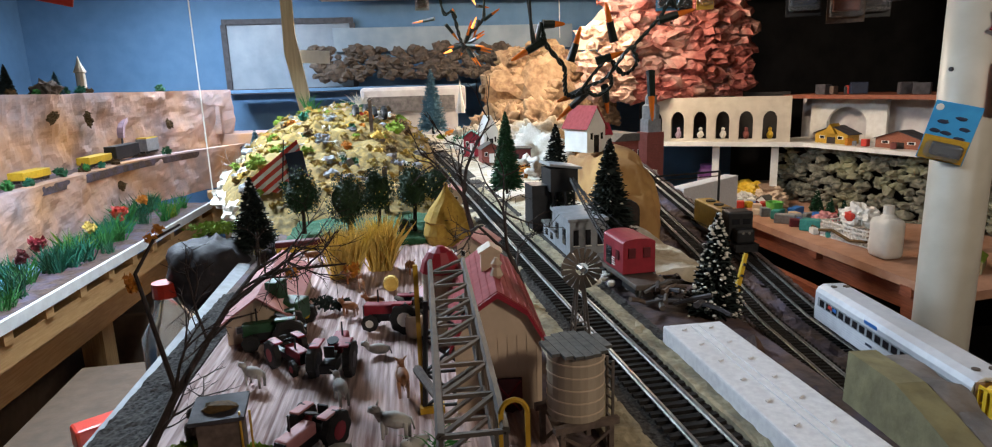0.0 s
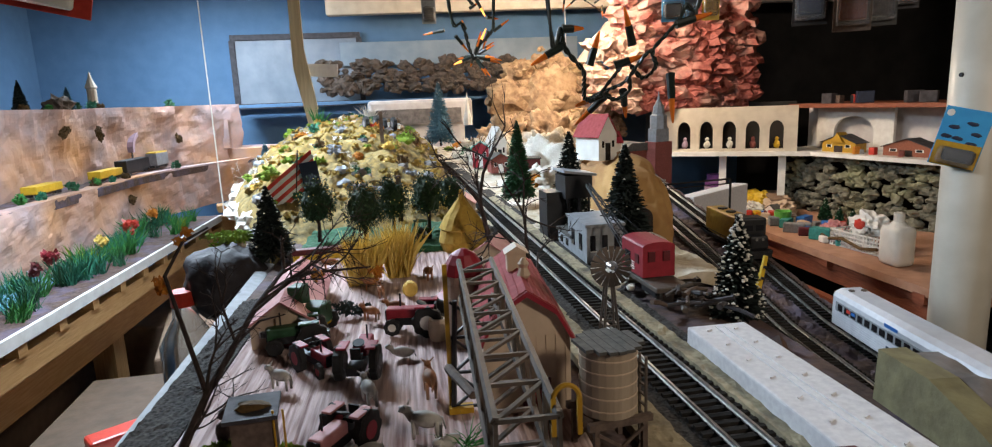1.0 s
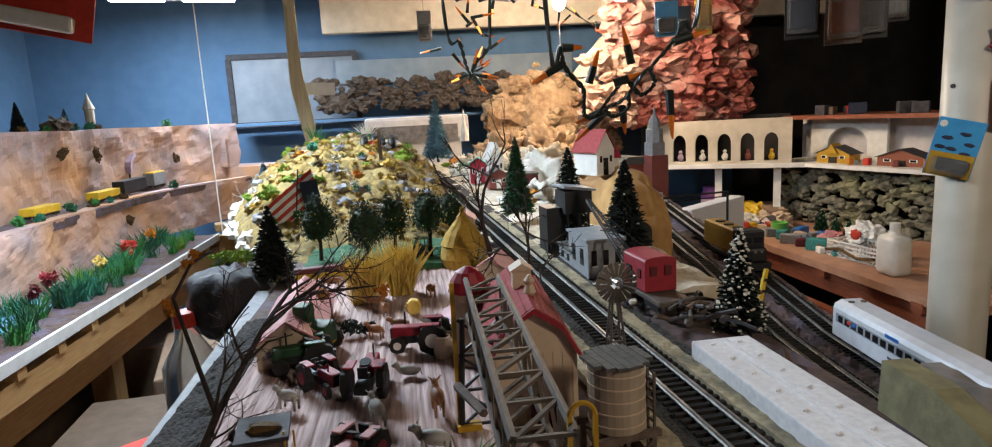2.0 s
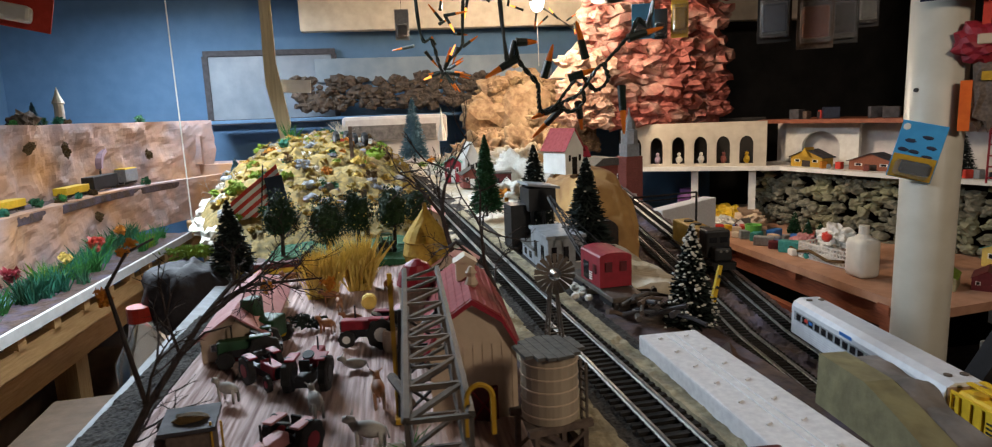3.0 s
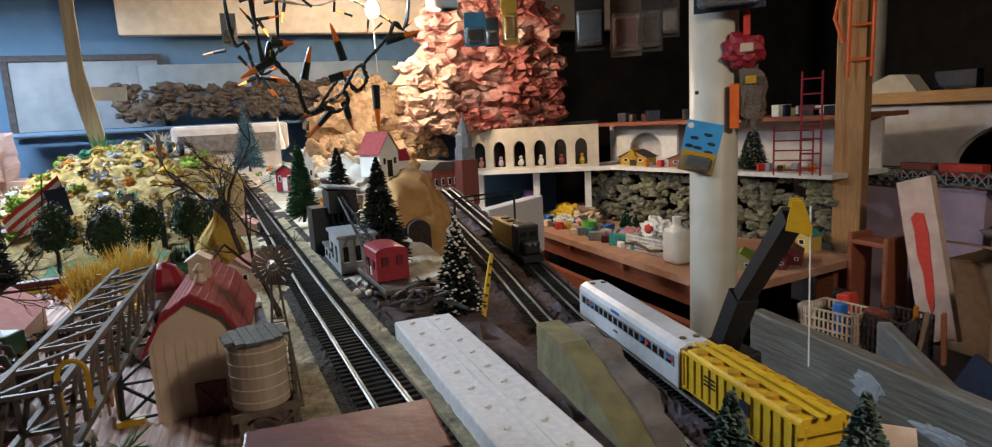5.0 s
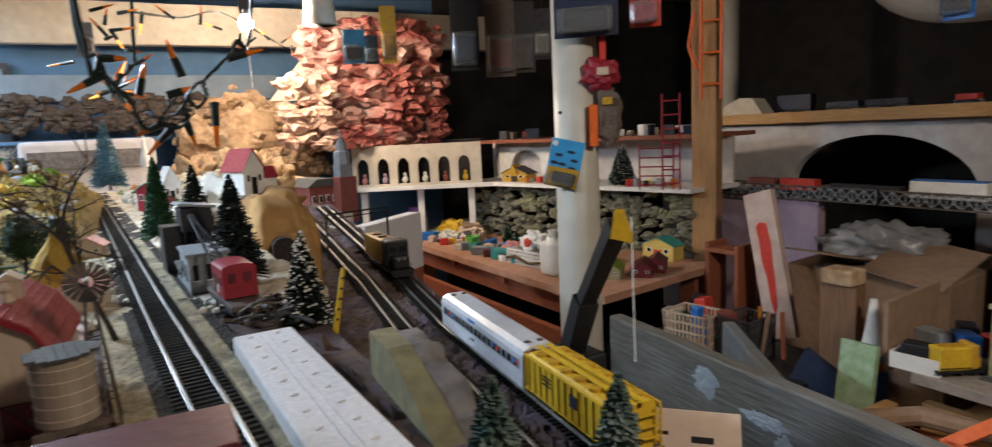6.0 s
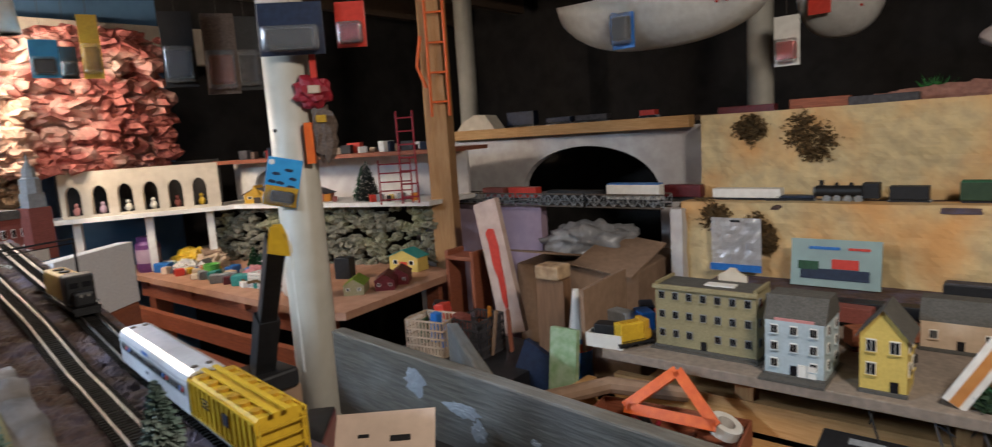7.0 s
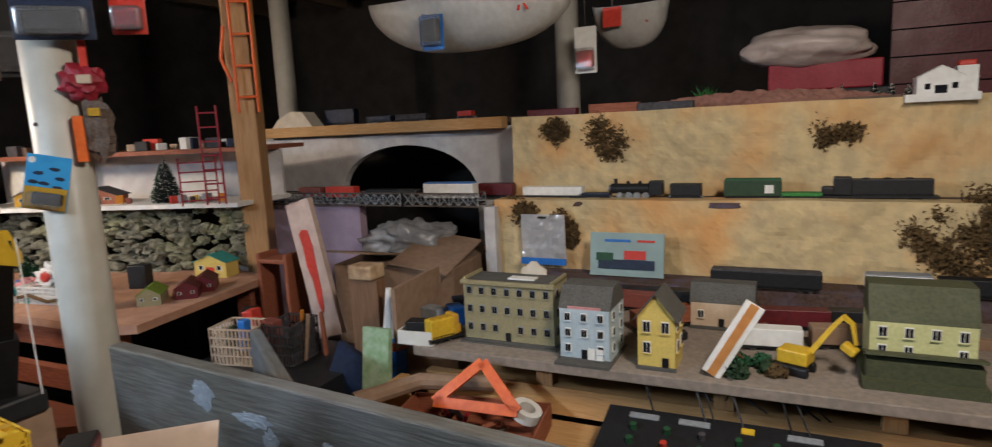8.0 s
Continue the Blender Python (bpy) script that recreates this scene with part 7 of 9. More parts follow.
def twisted(parent, pts, r, name="wire"):
    pts = [Vector(p) for p in pts]
    fine = []
    for i in range(len(pts) - 1):
        p0, p1, p2, p3 = pts[max(i - 1, 0)], pts[i], pts[i + 1], pts[min(i + 2, len(pts) - 1)]
        for j in range(10):
            u = j / 10
            fine.append(0.5 * ((2 * p1) + (p2 - p0) * u + (2 * p0 - 5 * p1 + 4 * p2 - p3) * u * u + (3 * p1 - p0 - 3 * p2 + p3) * u ** 3))
    for s in (0, math.pi):
        bm = B()
        tube(bm, [p + Vector((math.cos(i * 0.9 + s), math.sin(i * 0.9 + s), math.sin(i * 0.9 + s + 1)) ) * r * 0.8 for i, p in enumerate(fine)], r, n=6)
        part(name, bm, WIRE, parent)


t = thing("light_string", "green wired string of orange pointed mini lights", "light string", (0, 0, 0))
twisted(t, [(0.235, 0.44, 1.90), (0.20, 0.44, 1.36), (0.182, 0.44, 1.300), (0.172, 0.438, 1.286), (0.158, 0.435, 1.272), (0.158, 0.43, 1.261), (0.152, 0.44, 1.254), (0.143, 0.445, 1.264), (0.134, 0.45, 1.255), (0.125, 0.455, 1.243), (0.117, 0.46, 1.241), (0.113, 0.45, 1.250), (0.110, 0.44, 1.260), (0.098, 0.44, 1.275), (0.095, 0.44, 1.288), (0.085, 0.44, 1.33), (0.06, 0.44, 1.90)], 0.0010)
twisted(t, [(0.158, 0.435, 1.272), (0.150, 0.43, 1.268), (0.140, 0.44, 1.252), (0.130, 0.45, 1.246), (0.137, 0.455, 1.240), (0.146, 0.45, 1.246), (0.142, 0.44, 1.256)], 0.0010)
for a, b, lit in (((0.160, 0.41, 1.255), (0.158, 0.40, 1.224), 0), ((0.134, 0.445, 1.263), (0.153, 0.44, 1.269), 0), ((0.144, 0.437, 1.276), (0.136, 0.43, 1.300), 0), ((0.176, 0.44, 1.289), (0.202, 0.44, 1.296), 0), ((0.116, 0.445, 1.264), (0.122, 0.44, 1.286), 0), ((0.096, 0.44, 1.277), (0.074, 0.44, 1.265), 0), ((0.096, 0.44, 1.288), (0.111, 0.44, 1.288), 0), ((0.138, 0.48, 1.243), (0.119, 0.50, 1.221), 0), ((0.145, 0.46, 1.246), (0.152, 0.475, 1.226), 0), ((0.130, 0.46, 1.244), (0.112, 0.47, 1.236), 0)):
    bulb_on(t, a, b, lit)
t = thing("light_string", "second green wired string of orange mini lights", "light string", (0, 0, 0))
twisted(t, [(0.05, 1.12, 1.90), (0.062, 1.12, 1.42), (0.085, 1.12, 1.37), (0.095, 1.12, 1.33), (0.103, 1.12, 1.313), (0.112, 1.12, 1.335), (0.135, 1.12, 1.36), (0.14, 1.12, 1.42), (0.17, 1.12, 1.90)], 0.0018)
rs = random.Random(8)
for k in range(26):
    c = Vector((0.103, 1.12, 1.318)) if k % 2 else Vector((rs.uniform(0.06, 0.14), 1.12, rs.uniform(1.35, 1.44)))
    d = Vector((rs.gauss(0, 1), rs.gauss(0, 0.6), rs.gauss(-0.1, 0.9))).normalized()
    bulb_on(t, c + d * 0.008, c + d * rs.uniform(0.038, 0.05), k in (3, 8, 15), 1.0)
t = thing("light_string", "string of mini lights along the back joist", "light string", (0, 0, 0))
twisted(t, [(0.14, 1.12, 1.44), (0.25, 1.5, 1.50), (0.36, 1.75, 1.56), (0.5, 1.95, 1.54), (0.68, 2.2, 1.50)], 0.0015)
for k in range(9):
    u = k / 8
    c = Vector((0.16, 1.2, 1.455)).lerp(Vector((0.62, 2.1, 1.53)), u)
    d = Vector((rs.gauss(0, 1), 0, rs.gauss(0, 1))).normalized()
    bulb_on(t, c, c + d * 0.04, k % 3 == 0, 1.0)


# ---- things on the right ----
def town_house(name, label, at, w, d, h, wall, cols, rows, roof="flat", roof_mat=GREY_ROOF, sill=0.012, win=(0.009, 0.013), gable=0.03, rz=-90):
    """A toy house with real windows; its front faces the room."""
    t = thing(name, label, "building", at, rz, "village houses")
    bm = B()
    if roof == "gable":
        prism(bm, [(-w / 2, 0), (w / 2, 0), (w / 2, h), (0, h + gable), (-w / 2, h)], 0, d)
    else:
        bx(bm, (0, d / 2, h / 2), (w, d, h))
    part("house_body", bm, wall, t)
    if roof == "gable":
        for s in (-1, 1):
            bm = B()
            e = (s * (w / 2 + 0.006), h - 0.006 * gable / (w / 2))
            prism(bm, [e, (0, h + gable), (0, h + gable + 0.002), (e[0], e[1] + 0.002)], -0.006, d + 0.006)
            part("roof_side", bm, roof_mat, t)
    elif roof == "slope":
        bm = B()
        prism(bm, [(0.0, h), (d, h), (d * 0.72, h + gable), (d * 0.25, h + gable)], -w / 2 - 0.002, w / 2 + 0.002, pose(0, 0, 0, 0, 0, 90))
        part("roof_top", bm, roof_mat, t)
    else:
        bm = B()
        bx(bm, (0, d / 2, h - 0.004), (w - 0.008, d - 0.008, 0.010))
        part("roof_deck", bm, roof_mat, t)
        bm = B()
        rbx(bm, (0, -0.001, h - 0.002), (w + 0.008, 0.007, 0.008), 0.001)
        part("cornice", bm, wall, t)
        for s in (-1, 1):
            bm = B()
            bx(bm, (s * (w / 2 - 0.002), d / 2, h + 0.002), (0.004, d, 0.008))
            part("parapet", bm, wall, t)
    bm = B()
    rbx(bm, (0, -0.001, 0.003), (w + 0.004, 0.006, 0.006), 0.0008)
    part("plinth", bm, roof_mat, t)
    for face in ("front", "side"):
        n = cols if face == "front" else max(2, int(d / (w / cols) * 0.6))
        for c in range(n):
            for r in range(rows):
                z = sill + (h - sill) * (r + 0.5) / rows
                if face == "front":
                    x = -w / 2 + (c + 0.5) * w / n
                    m = pose(x, 0, z)
                else:
                    m = pose(w / 2, (c + 0.5) * d / n, z, 0, 0, 90)
                if face == "front" and r == 0 and c == n // 2:
                    continue
                bm = B()
                for v in bx(bm, (0, -0.0008, 0), (win[0] + 0.0016, 0.0016, win[1] + 0.0016)):
                    v.co = m @ v.co
                wn = part("window", bm, GREY_WALL if wall is OLIVE_WALL else WHITE_PAINT, t)
                for s in (-1, 1):
                    bm = B()
                    for v in bx(bm, (s * win[0] * 0.26, -0.0019, 0), (win[0] * 0.42, 0.0008, win[1] * 0.9)):
                        v.co = m @ v.co
                    part("pane", bm, PANE, wn)
                bm = B()
                for v in bx(bm, (0, -0.002, -win[1] / 2 - 0.001), (win[0] + 0.004, 0.003, 0.0014)):
                    v.co = m @ v.co
                part("sill", bm, wall, wn)
    bm = B()
    bx(bm, (-w / 2 + (cols // 2 + 0.5) * w / cols, -0.001, 0.011), (0.010, 0.002, 0.021))
    part("door", bm, PANE, t)
    return t


b1 = town_house("olive_tenement", "olive brick toy tenement with rows of windows", (1.190, 0.262, 0.821), 0.176, 0.075, 0.115, OLIVE_WALL, 7, 3)
bm = B()
bx(bm, (0.02, 0.03, 0.118), (0.05, 0.02, 0.003))
part("loose_plate", bm, WHITE_PAINT, b1)
bm = B()
prism(bm, [(0.0, 0.112), (0.05, 0.112), (0.05, 0.126), (0.038, 0.132), (0.03, 0.14), (0.02, 0.14), (0.012, 0.132), (0.0, 0.126)], 0.07, 0.075)
part("gable_crest", bm, PLASTER, b1)
bm = B()
bx(bm, (0, 0.04, 0.0), (0.19, 0.105, 0.005))
part("base_plate", bm, GREY_ROOF, b1)
b2 = town_house("pale_blue_house", "pale blue toy town house with a grey roof", (1.15, 0.106, 0.821), 0.084, 0.095, 0.09, PALE_BLUE, 3, 3, "slope", GREY_ROOF, 0.01, (0.009, 0.013), 0.035)
bm = B()
prism(bm, [(-0.028, 0.09), (0.028, 0.09), (0.028, 0.094), (-0.028, 0.094)], 0.0, 0.02)
part("roof_ledge", bm, PINK_ROOF, b2)
for x in (0.012, 0.026):
    bm = B()
    bx(bm, (x, -0.0016, 0.014), (0.012, 0.002, 0.022))
    part("garage_door", bm, WHITE_PAINT, b2)
bm = B()
bx(bm, (0, 0.04, 0.0), (0.095, 0.12, 0.005))
part("base_plate", bm, GREY_ROOF, b2)
town_house("butter_house", "butter yellow toy house with a grey gable roof", (1.152, -0.011, 0.821), 0.058, 0.07, 0.088, BUTTER, 2, 2, "gable", GREY_ROOF, 0.02, (0.011, 0.018), 0.036)
g = town_house("green_house", "pale green toy house with a dark roof and porch", (1.215, -0.372, 0.835), 0.13, 0.10, 0.075, PALE_GREEN, 4, 2, "slope", OLIVE_TRIM, 0.02, (0.010, 0.015), 0.05)
bm = B()
bx(bm, (0, -0.012, 0.012), (0.14, 0.03, 0.026))
part("porch", bm, OLIVE_TRIM, g)
bm = B()
bx(bm, (0, -0.014, 0.033), (0.145, 0.034, 0.004), (-12, 0, 0))
part("porch_roof", bm, OLIVE_TRIM, g)
bm = B()
bx(bm, (0, 0.03, -0.007), (0.15, 0.14, 0.014))
part("base_plate", bm, OLIVE_TRIM, g)
h = town_house("grey_cottage", "grey roofed toy cottage among parked trains", (1.38, -0.085, 0.821), 0.11, 0.07, 0.05, CREAM, 3, 1, "slope", GREY_ROOF, 0.008, (0.01, 0.014), 0.035)

# village clutter
t = thing("toy_excavator", "yellow toy excavator with a raised arm", "toy", (1.21, -0.21, 0.821), -20)
bm = B()
rbx(bm, (0, 0, 0.028), (0.035, 0.045, 0.022), 0.003)
part("body", bm, YELLOW, t)
for s in (-1, 1):
    bm = B()
    rbx(bm, (s * 0.016, 0, 0.008), (0.011, 0.05, 0.016), 0.004)
    part("track", bm, BLACK, t)
bm = B()
tube(bm, [(0.005, -0.02, 0.035), (0.015, -0.045, 0.075), (0.02, -0.06, 0.095)], 0.006, 0.004, 4)
part("boom", bm, YELLOW, t)
bm = B()
tube(bm, [(0.02, -0.058, 0.095), (0.02, -0.072, 0.085), (0.018, -0.078, 0.055)], 0.005, 0.003, 4)
part("stick", bm, YELLOW, t)
bm = B()
rbx(bm, (0.016, -0.07, 0.048), (0.02, 0.022, 0.012), 0.003, (30, 0, 0))
part("bucket", bm, YELLOW, t)
t = thing("orange_ramp", "white and orange striped toy ramp leaning on moss", "ramp", (1.158, -0.124, 0.881), 0, rx=29, ry=6)
bm = B()
rbx(bm, (0, 0, 0), (0.005, 0.03, 0.128), 0.001)
part("board", bm, WHITE_PAINT, t)
bm = B()
bx(bm, (-0.003, 0, 0), (0.002, 0.013, 0.126))
part("stripe", bm, mk("orange_stripe", (0.5, 0.22, 0.06), (0.42, 0.17, 0.045), 0.5), t)
rs = random.Random(71)
for k in range(8):
    r = rs.uniform(0.016, 0.026)
    bm = B()
    blob(bm, (0, 0, 0), (r * 0.6, r * 0.6, r * 0.5), 2, 0.4, 2, k)
    leaf_cloud(bm, (0, 0, 0), (r, r, r * 0.8), 320, 0.005, rs, 0.4, 7)
    solo("village_moss", bm, rs.choice((MOSS, LIME, GREEN_MAT, FOLIAGE)), "green moss clump on the village shelf", "moss", (1.19 + rs.uniform(-0.03, 0.05), -0.135 + rs.uniform(-0.055, 0.05), 0.828), group="moss on the village shelf")
for k, (x, y, L, m, rz, tp) in enumerate(((1.5, 0.05, 0.22, BLACK, 3, None), (1.56, -0.15, 0.21, BLACK, 0, SLATE), (1.58, -0.385, 0.11, SILVER, 2, GREY_WALL), (1.42, -0.2, 0.13, MAROON, 8, None), (1.44, -0.32, 0.12, BLACK, 4, None), (1.36, 0.02, 0.12, REDWOOD, 40, None), (1.30, -0.17, 0.1, WHITE_PAINT, 6, None), (1.46, 0.12, 0.14, BRICK, -4, None), (1.34, -0.28, 0.1, CARD, 12, None), (1.5, 0.3, 0.16, NAVY, 0, None), (1.58, -0.55, 0.2, BLACK, 0, None))):
    z = 0.8213 + (0.0345 if x > 1.54 else 0.0)
    simple_car("stored_rail_car", "toy rail car parked behind the houses", (x, y, z), rz, L, 0.034, m, tp, group="rail cars behind the houses")
bm = B()
bx(bm, (1.60, -0.28, 0.838), (0.1, 1.36, 0.034))
solo("track_riser", bm, EARTH, "raised dark roadbed along the cliff foot", "riser")
for k in range(16):
    bm = B()
    s = rs.uniform(0.008, 0.02)
    rbx(bm, (0, 0, s * 0.5), (s, s * rs.uniform(1, 2), s), 0.001)
    solo("toy_part", bm, rs.choice((YELLOW, TEAL, MAROON, WHITE_PAINT, BLACK, RED, CARD, BLUE)), "loose toy part on the village shelf", "toy part", (rs.uniform(1.3, 1.48), rs.uniform(-0.5, 0.1), 0.821), rs.uniform(0, 180), "loose toy parts")
# tray with black cars and yellow digger at the shelf end
t = thing("plastic_tray", "cream plastic tray holding a black toy car", "tray", (1.16, 0.43, 0.821), 5)
bm = B()
for c, s in (((0, 0, 0.002), (0.05, 0.07, 0.004)), ((-0.025, 0, 0.013), (0.003, 0.07, 0.026)), ((0.025, 0, 0.013), (0.003, 0.07, 0.026)), ((0, -0.035, 0.013), (0.05, 0.003, 0.026)), ((0, 0.035, 0.013), (0.05, 0.003, 0.026))):
    bx(bm, c, s)
part("shell", bm, MILKY, t)
simple_car("black_toy_car", "black toy rail car lying in the tray", (1.16, 0.43, 0.8255), 10, 0.05, 0.03, BLACK)
diesel((1.20, 0.37, 0.8215), 60, 0.07, YELLOW, YELLOW_D, "yellow toy truck at the shelf end", "toy_truck")
for x, y, m in ((1.28, 0.42, BLUE), (1.3, 0.38, RED_TRIM), (1.33, 0.44, NAVY), (1.26, 0.46, GREY_WALL)):
    bm = B()
    rbx(bm, (0, 0, 0.018), (0.05, 0.03, 0.036), 0.003)
    solo("toy_vehicle", bm, m, "coloured toy vehicle at the shelf end", "toy", (x, y, 0.821), rnd(0, 90), "toy vehicles")
# clear bag of silver foil and picture cards against the cliff
t = thing("foil_bag", "shiny silver bag with a hanging hole", "bag", (1.632, 0.36, 0.868), 0)
bm = B()
rows = []
for j in range(14):
    rows.append([bm.verts.new((0.004 * noise.noise(Vector((i * 0.5, j * 0.45, 0))) - j * 0.0002, -(i / 13 - 0.5) * 0.115, j / 13 * 0.125)) for i in range(14)])
for a, b in zip(rows, rows[1:]):
    for i in range(13):
        bm.faces.new((a[i], a[i + 1], b[i + 1], b[i]))
ex = bmesh.ops.solidify(bm, geom=bm.faces[:], thickness=0.003)
part("foil", bm, FOIL, t)
bm = B()
bx(bm, (-0.006, 0, 0.118), (0.003, 0.022, 0.005))
part("hole", bm, BLACK, t)
bm = B()
bx(bm, (-0.005, 0.0, 0.008), (0.004, 0.118, 0.016))
part("header_band", bm, BLUE, t)
cd = thing("picture_card", "pale blue box card with a train picture", "card", (1.60, 0.145, 0.858), 0)
bm = B()
bx(bm, (0, 0, 0.05), (0.006, 0.17, 0.10), (0, 8, 0))
part("card", bm, mk("pale_teal_card", (0.28, 0.38, 0.37), (0.24, 0.32, 0.31), 0.5, scale=20, bump=0), cd)
for y, z, w, h_, m in ((0.0, 0.028, 0.13, 0.022, NAVY), (-0.02, 0.05, 0.05, 0.02, RED_TRIM), (0.05, 0.045, 0.04, 0.018, GREEN), (0.02, 0.082, 0.06, 0.006, BLUE), (-0.045, 0.082, 0.04, 0.005, RED_TRIM)):
    bm = B()
    bx(bm, (-0.0045 + (z - 0.05) * 0.14, y, z), (0.002, w, h_), (0, 8, 0))
    part("print_block", bm, m, cd)
# stains and moss on the ochre cliffs
for y, z, r in ((0.37, 1.19, 0.026), (0.235, 1.155, 0.042), (-0.285, 1.165, 0.036), (0.44, 1.0, 0.032), (0.33, 0.955, 0.026), (0.29, 0.94, 0.02), (-0.50, 0.93, 0.06), (-0.46, 0.97, 0.04), (-0.54, 0.98, 0.05)):
    bm = B()
    leaf_cloud(bm, (0, 0, 0), (0.022, r * 2.0, r * 1.8), 2200, 0.006, rs, 0.0, 11)
    solo("cliff_moss", bm, MOSS, "dry brown moss patch stuck to the ochre cliff", "moss", (1.795 if z > 1.03 else 1.66, y, z), group="moss on the ochre cliff")
# trains on the ledge of the right cliff
simple_car("red_caboose", "small maroon toy caboose on the ledge", (1.715, 0.52, 1.0215), 0, 0.10, 0.032, MAROON, MAROON)
simple_car("white_flat_load", "blue flat car with a white load on the ledge", (1.715, 0.36, 1.0215), 0, 0.16, 0.026, WHITE_PAINT, None)
simple_car("flat_car", "dark blue toy flat car on the ledge", (1.715, 0.25, 1.0215), 0, 0.08, 0.010, NAVY, None)


def steam_engine(at, rz, L, label):
    t = thing("steam_engine", label, "locomotive", at, rz, "model trains on the ledges")
    bm = B()
    cyl(bm, (0, -L / 2 + 0.01, 0.026), (0, L * 0.2, 0.026), 0.0125, n=16)
    part("boiler", bm, BLACK, t)
    bm = B()
    rbx(bm, (0, L * 0.32, 0.028), (0.032, L * 0.22, 0.034), 0.002)
    part("cab", bm, BLACK, t)
    bm = B()
    lathe(bm, [(0.005, 0), (0.0045, 0.012), (0.006, 0.014)], (0, -L * 0.36, 0.036), 10)
    part("chimney", bm, BLACK, t)
    for k in range(2):
        bm = B()
        lathe(bm, [(0.005, 0), (0.005, 0.005), (0.002, 0.009)], (0, -L * 0.15 + k * L * 0.2, 0.036), 10)
        part("dome", bm, BLACK, t)
    bm = B()
    cyl(bm, (0, -L / 2 + 0.004, 0.026), (0, -L / 2 + 0.011, 0.026), 0.010, n=16)
    part("smokebox_door", bm, RAIL, t)
    for k in range(4):
        for s in (-1, 1):
            bm = B()
            cyl(bm, (s * 0.0083 - 0.001, -L * 0.28 + k * 0.021, 0.009), (s * 0.0083 + 0.001, -L * 0.28 + k * 0.021, 0.009), 0.009, n=14)
            part("driver_wheel", bm, RAIL, t)
    bm = B()
    bx(bm, (-0.012, -L * 0.08, 0.009), (0.001, L * 0.5, 0.002))
    part("rod", bm, RAIL, t)


steam_engine((1.715, 0.145, 1.0215), 180, 0.145, "black toy steam engine on the ledge")
simple_car("tender", "black toy tender on the ledge", (1.715, 0.03, 1.0215), 0, 0.07, 0.032, BLACK)
simple_car("green_hopper", "dark green toy hopper car on the ledge", (1.715, -0.115, 1.0215), 0, 0.12, 0.04, mk("dark_green_car", (0.03, 0.06, 0.03), (0.02, 0.045, 0.022), 0.5), GREEN_MAT)
bm = B()
bx(bm, (-0.0165, -0.035, 0.026), (0.001, 0.018, 0.018))
solo("paper_tag", bm, WHITE_PAINT, "small white paper tag on the green car", "tag", (1.715, -0.115, 1.0215))
simple_car("green_flat_car", "bright green toy flat car on the ledge", (1.715, -0.215, 1.0215), 0, 0.08, 0.012, PLANT)
diesel((1.715, -0.25, 1.0215), 180, 0.215, BLACK, BLACK, "long black toy diesel engine on the ledge")
track("ledge_track", "black model track along the ochre ledge", lambda y: 1.715, 1.0195, -0.9, 0.58, (-0.5, 0.4))


# girder bridge
def girder_bridge():
    t = thing("girder_bridge", "grey lattice girder bridge with toy cars on it", "bridge", (1.64, 0, 0))
    for y0 in (0.53, 0.765, 1.0):
        L = 0.225
        for s in (-1, 1):
            bm = B()
            for z in (1.012, 1.045):
                bx(bm, (s * 0.022, y0 + L / 2, z), (0.003, L, 0.004))
            part("chord", bm, STEEL, t)
            bm = B()
            for k in range(8):
                ya, yb = y0 + k * L / 8, y0 + (k + 1) * L / 8
                tube(bm, [(s * 0.022, ya, 1.012), (s * 0.022, yb, 1.045)], 0.0015, n=4)
                tube(bm, [(s * 0.022, ya, 1.045), (s * 0.022, yb, 1.012)], 0.0015, n=4)
                tube(bm, [(s * 0.022, ya, 1.012), (s * 0.022, ya, 1.045)], 0.0015, n=4)
            part("lattice_panel", bm, GREY_WALL, t)
        bm = B()
        bx(bm, (0, y0 + L / 2, 1.02), (0.04, L, 0.004))
        part("deck", bm, BLACK, t)


girder_bridge()
bm = B()
bx(bm, (1.66, 0.505, 0.76), (0.06, 0.03, 0.5))
solo("bridge_pier", bm, PLASTER_W, "whitish plaster pier under the bridge end", "pier", kind="structure")
simple_car("white_box_car", "white and blue toy container car on the bridge", (1.64, 0.62, 1.0225), 0, 0.15, 0.042, WHITE_PAINT, BLUE)
simple_car("dark_flat_car", "dark toy flat car on the bridge", (1.64, 0.80, 1.0225), 0, 0.17, 0.026, BLACK)
simple_car("red_gondola", "small red toy car on the bridge", (1.64, 0.975, 1.0225), 0, 0.10, 0.034, RED_TRIM)
simple_car("red_gondola", "dull red toy car on the bridge", (1.64, 1.085, 1.0225), 0, 0.08, 0.032, BRICK)

# upper shelf train, mounds, bag, little church
simple_car("red_work_car", "dark red toy car on the upper shelf", (1.84, 0.40, 1.215), 0, 0.14, 0.03, MAROON)
simple_car("red_work_car", "red-brown toy car on the upper shelf", (1.84, 0.23, 1.215), 0, 0.13, 0.036, REDWOOD)
simple_car("green_tank_car", "dark green toy tank car on the upper shelf", (1.84, 0.10, 1.215), 0, 0.14, 0.032, SLATE)
simple_car("yellow_flat_car", "low yellow toy crane car on the upper shelf", (1.84, -0.2, 1.215), 0, 0.16, 0.014, YELLOW_D)
simple_car("yellow_flat_car", "low yellow and brown toy flat car", (1.84, -0.36, 1.215), 0, 0.13, 0.018, BARK_G)
bm = B()
sheet(bm, 1.87, 2.02, -0.45, 0.3, 20, 90, lambda x, y: 1.215 + 0.055 * max(0, math.sin((y + 0.48) * 4.1)) ** 0.6 * (1 - abs(x - 1.945) / 0.08) + rough(x, y, 0.006, 40), 1.2)
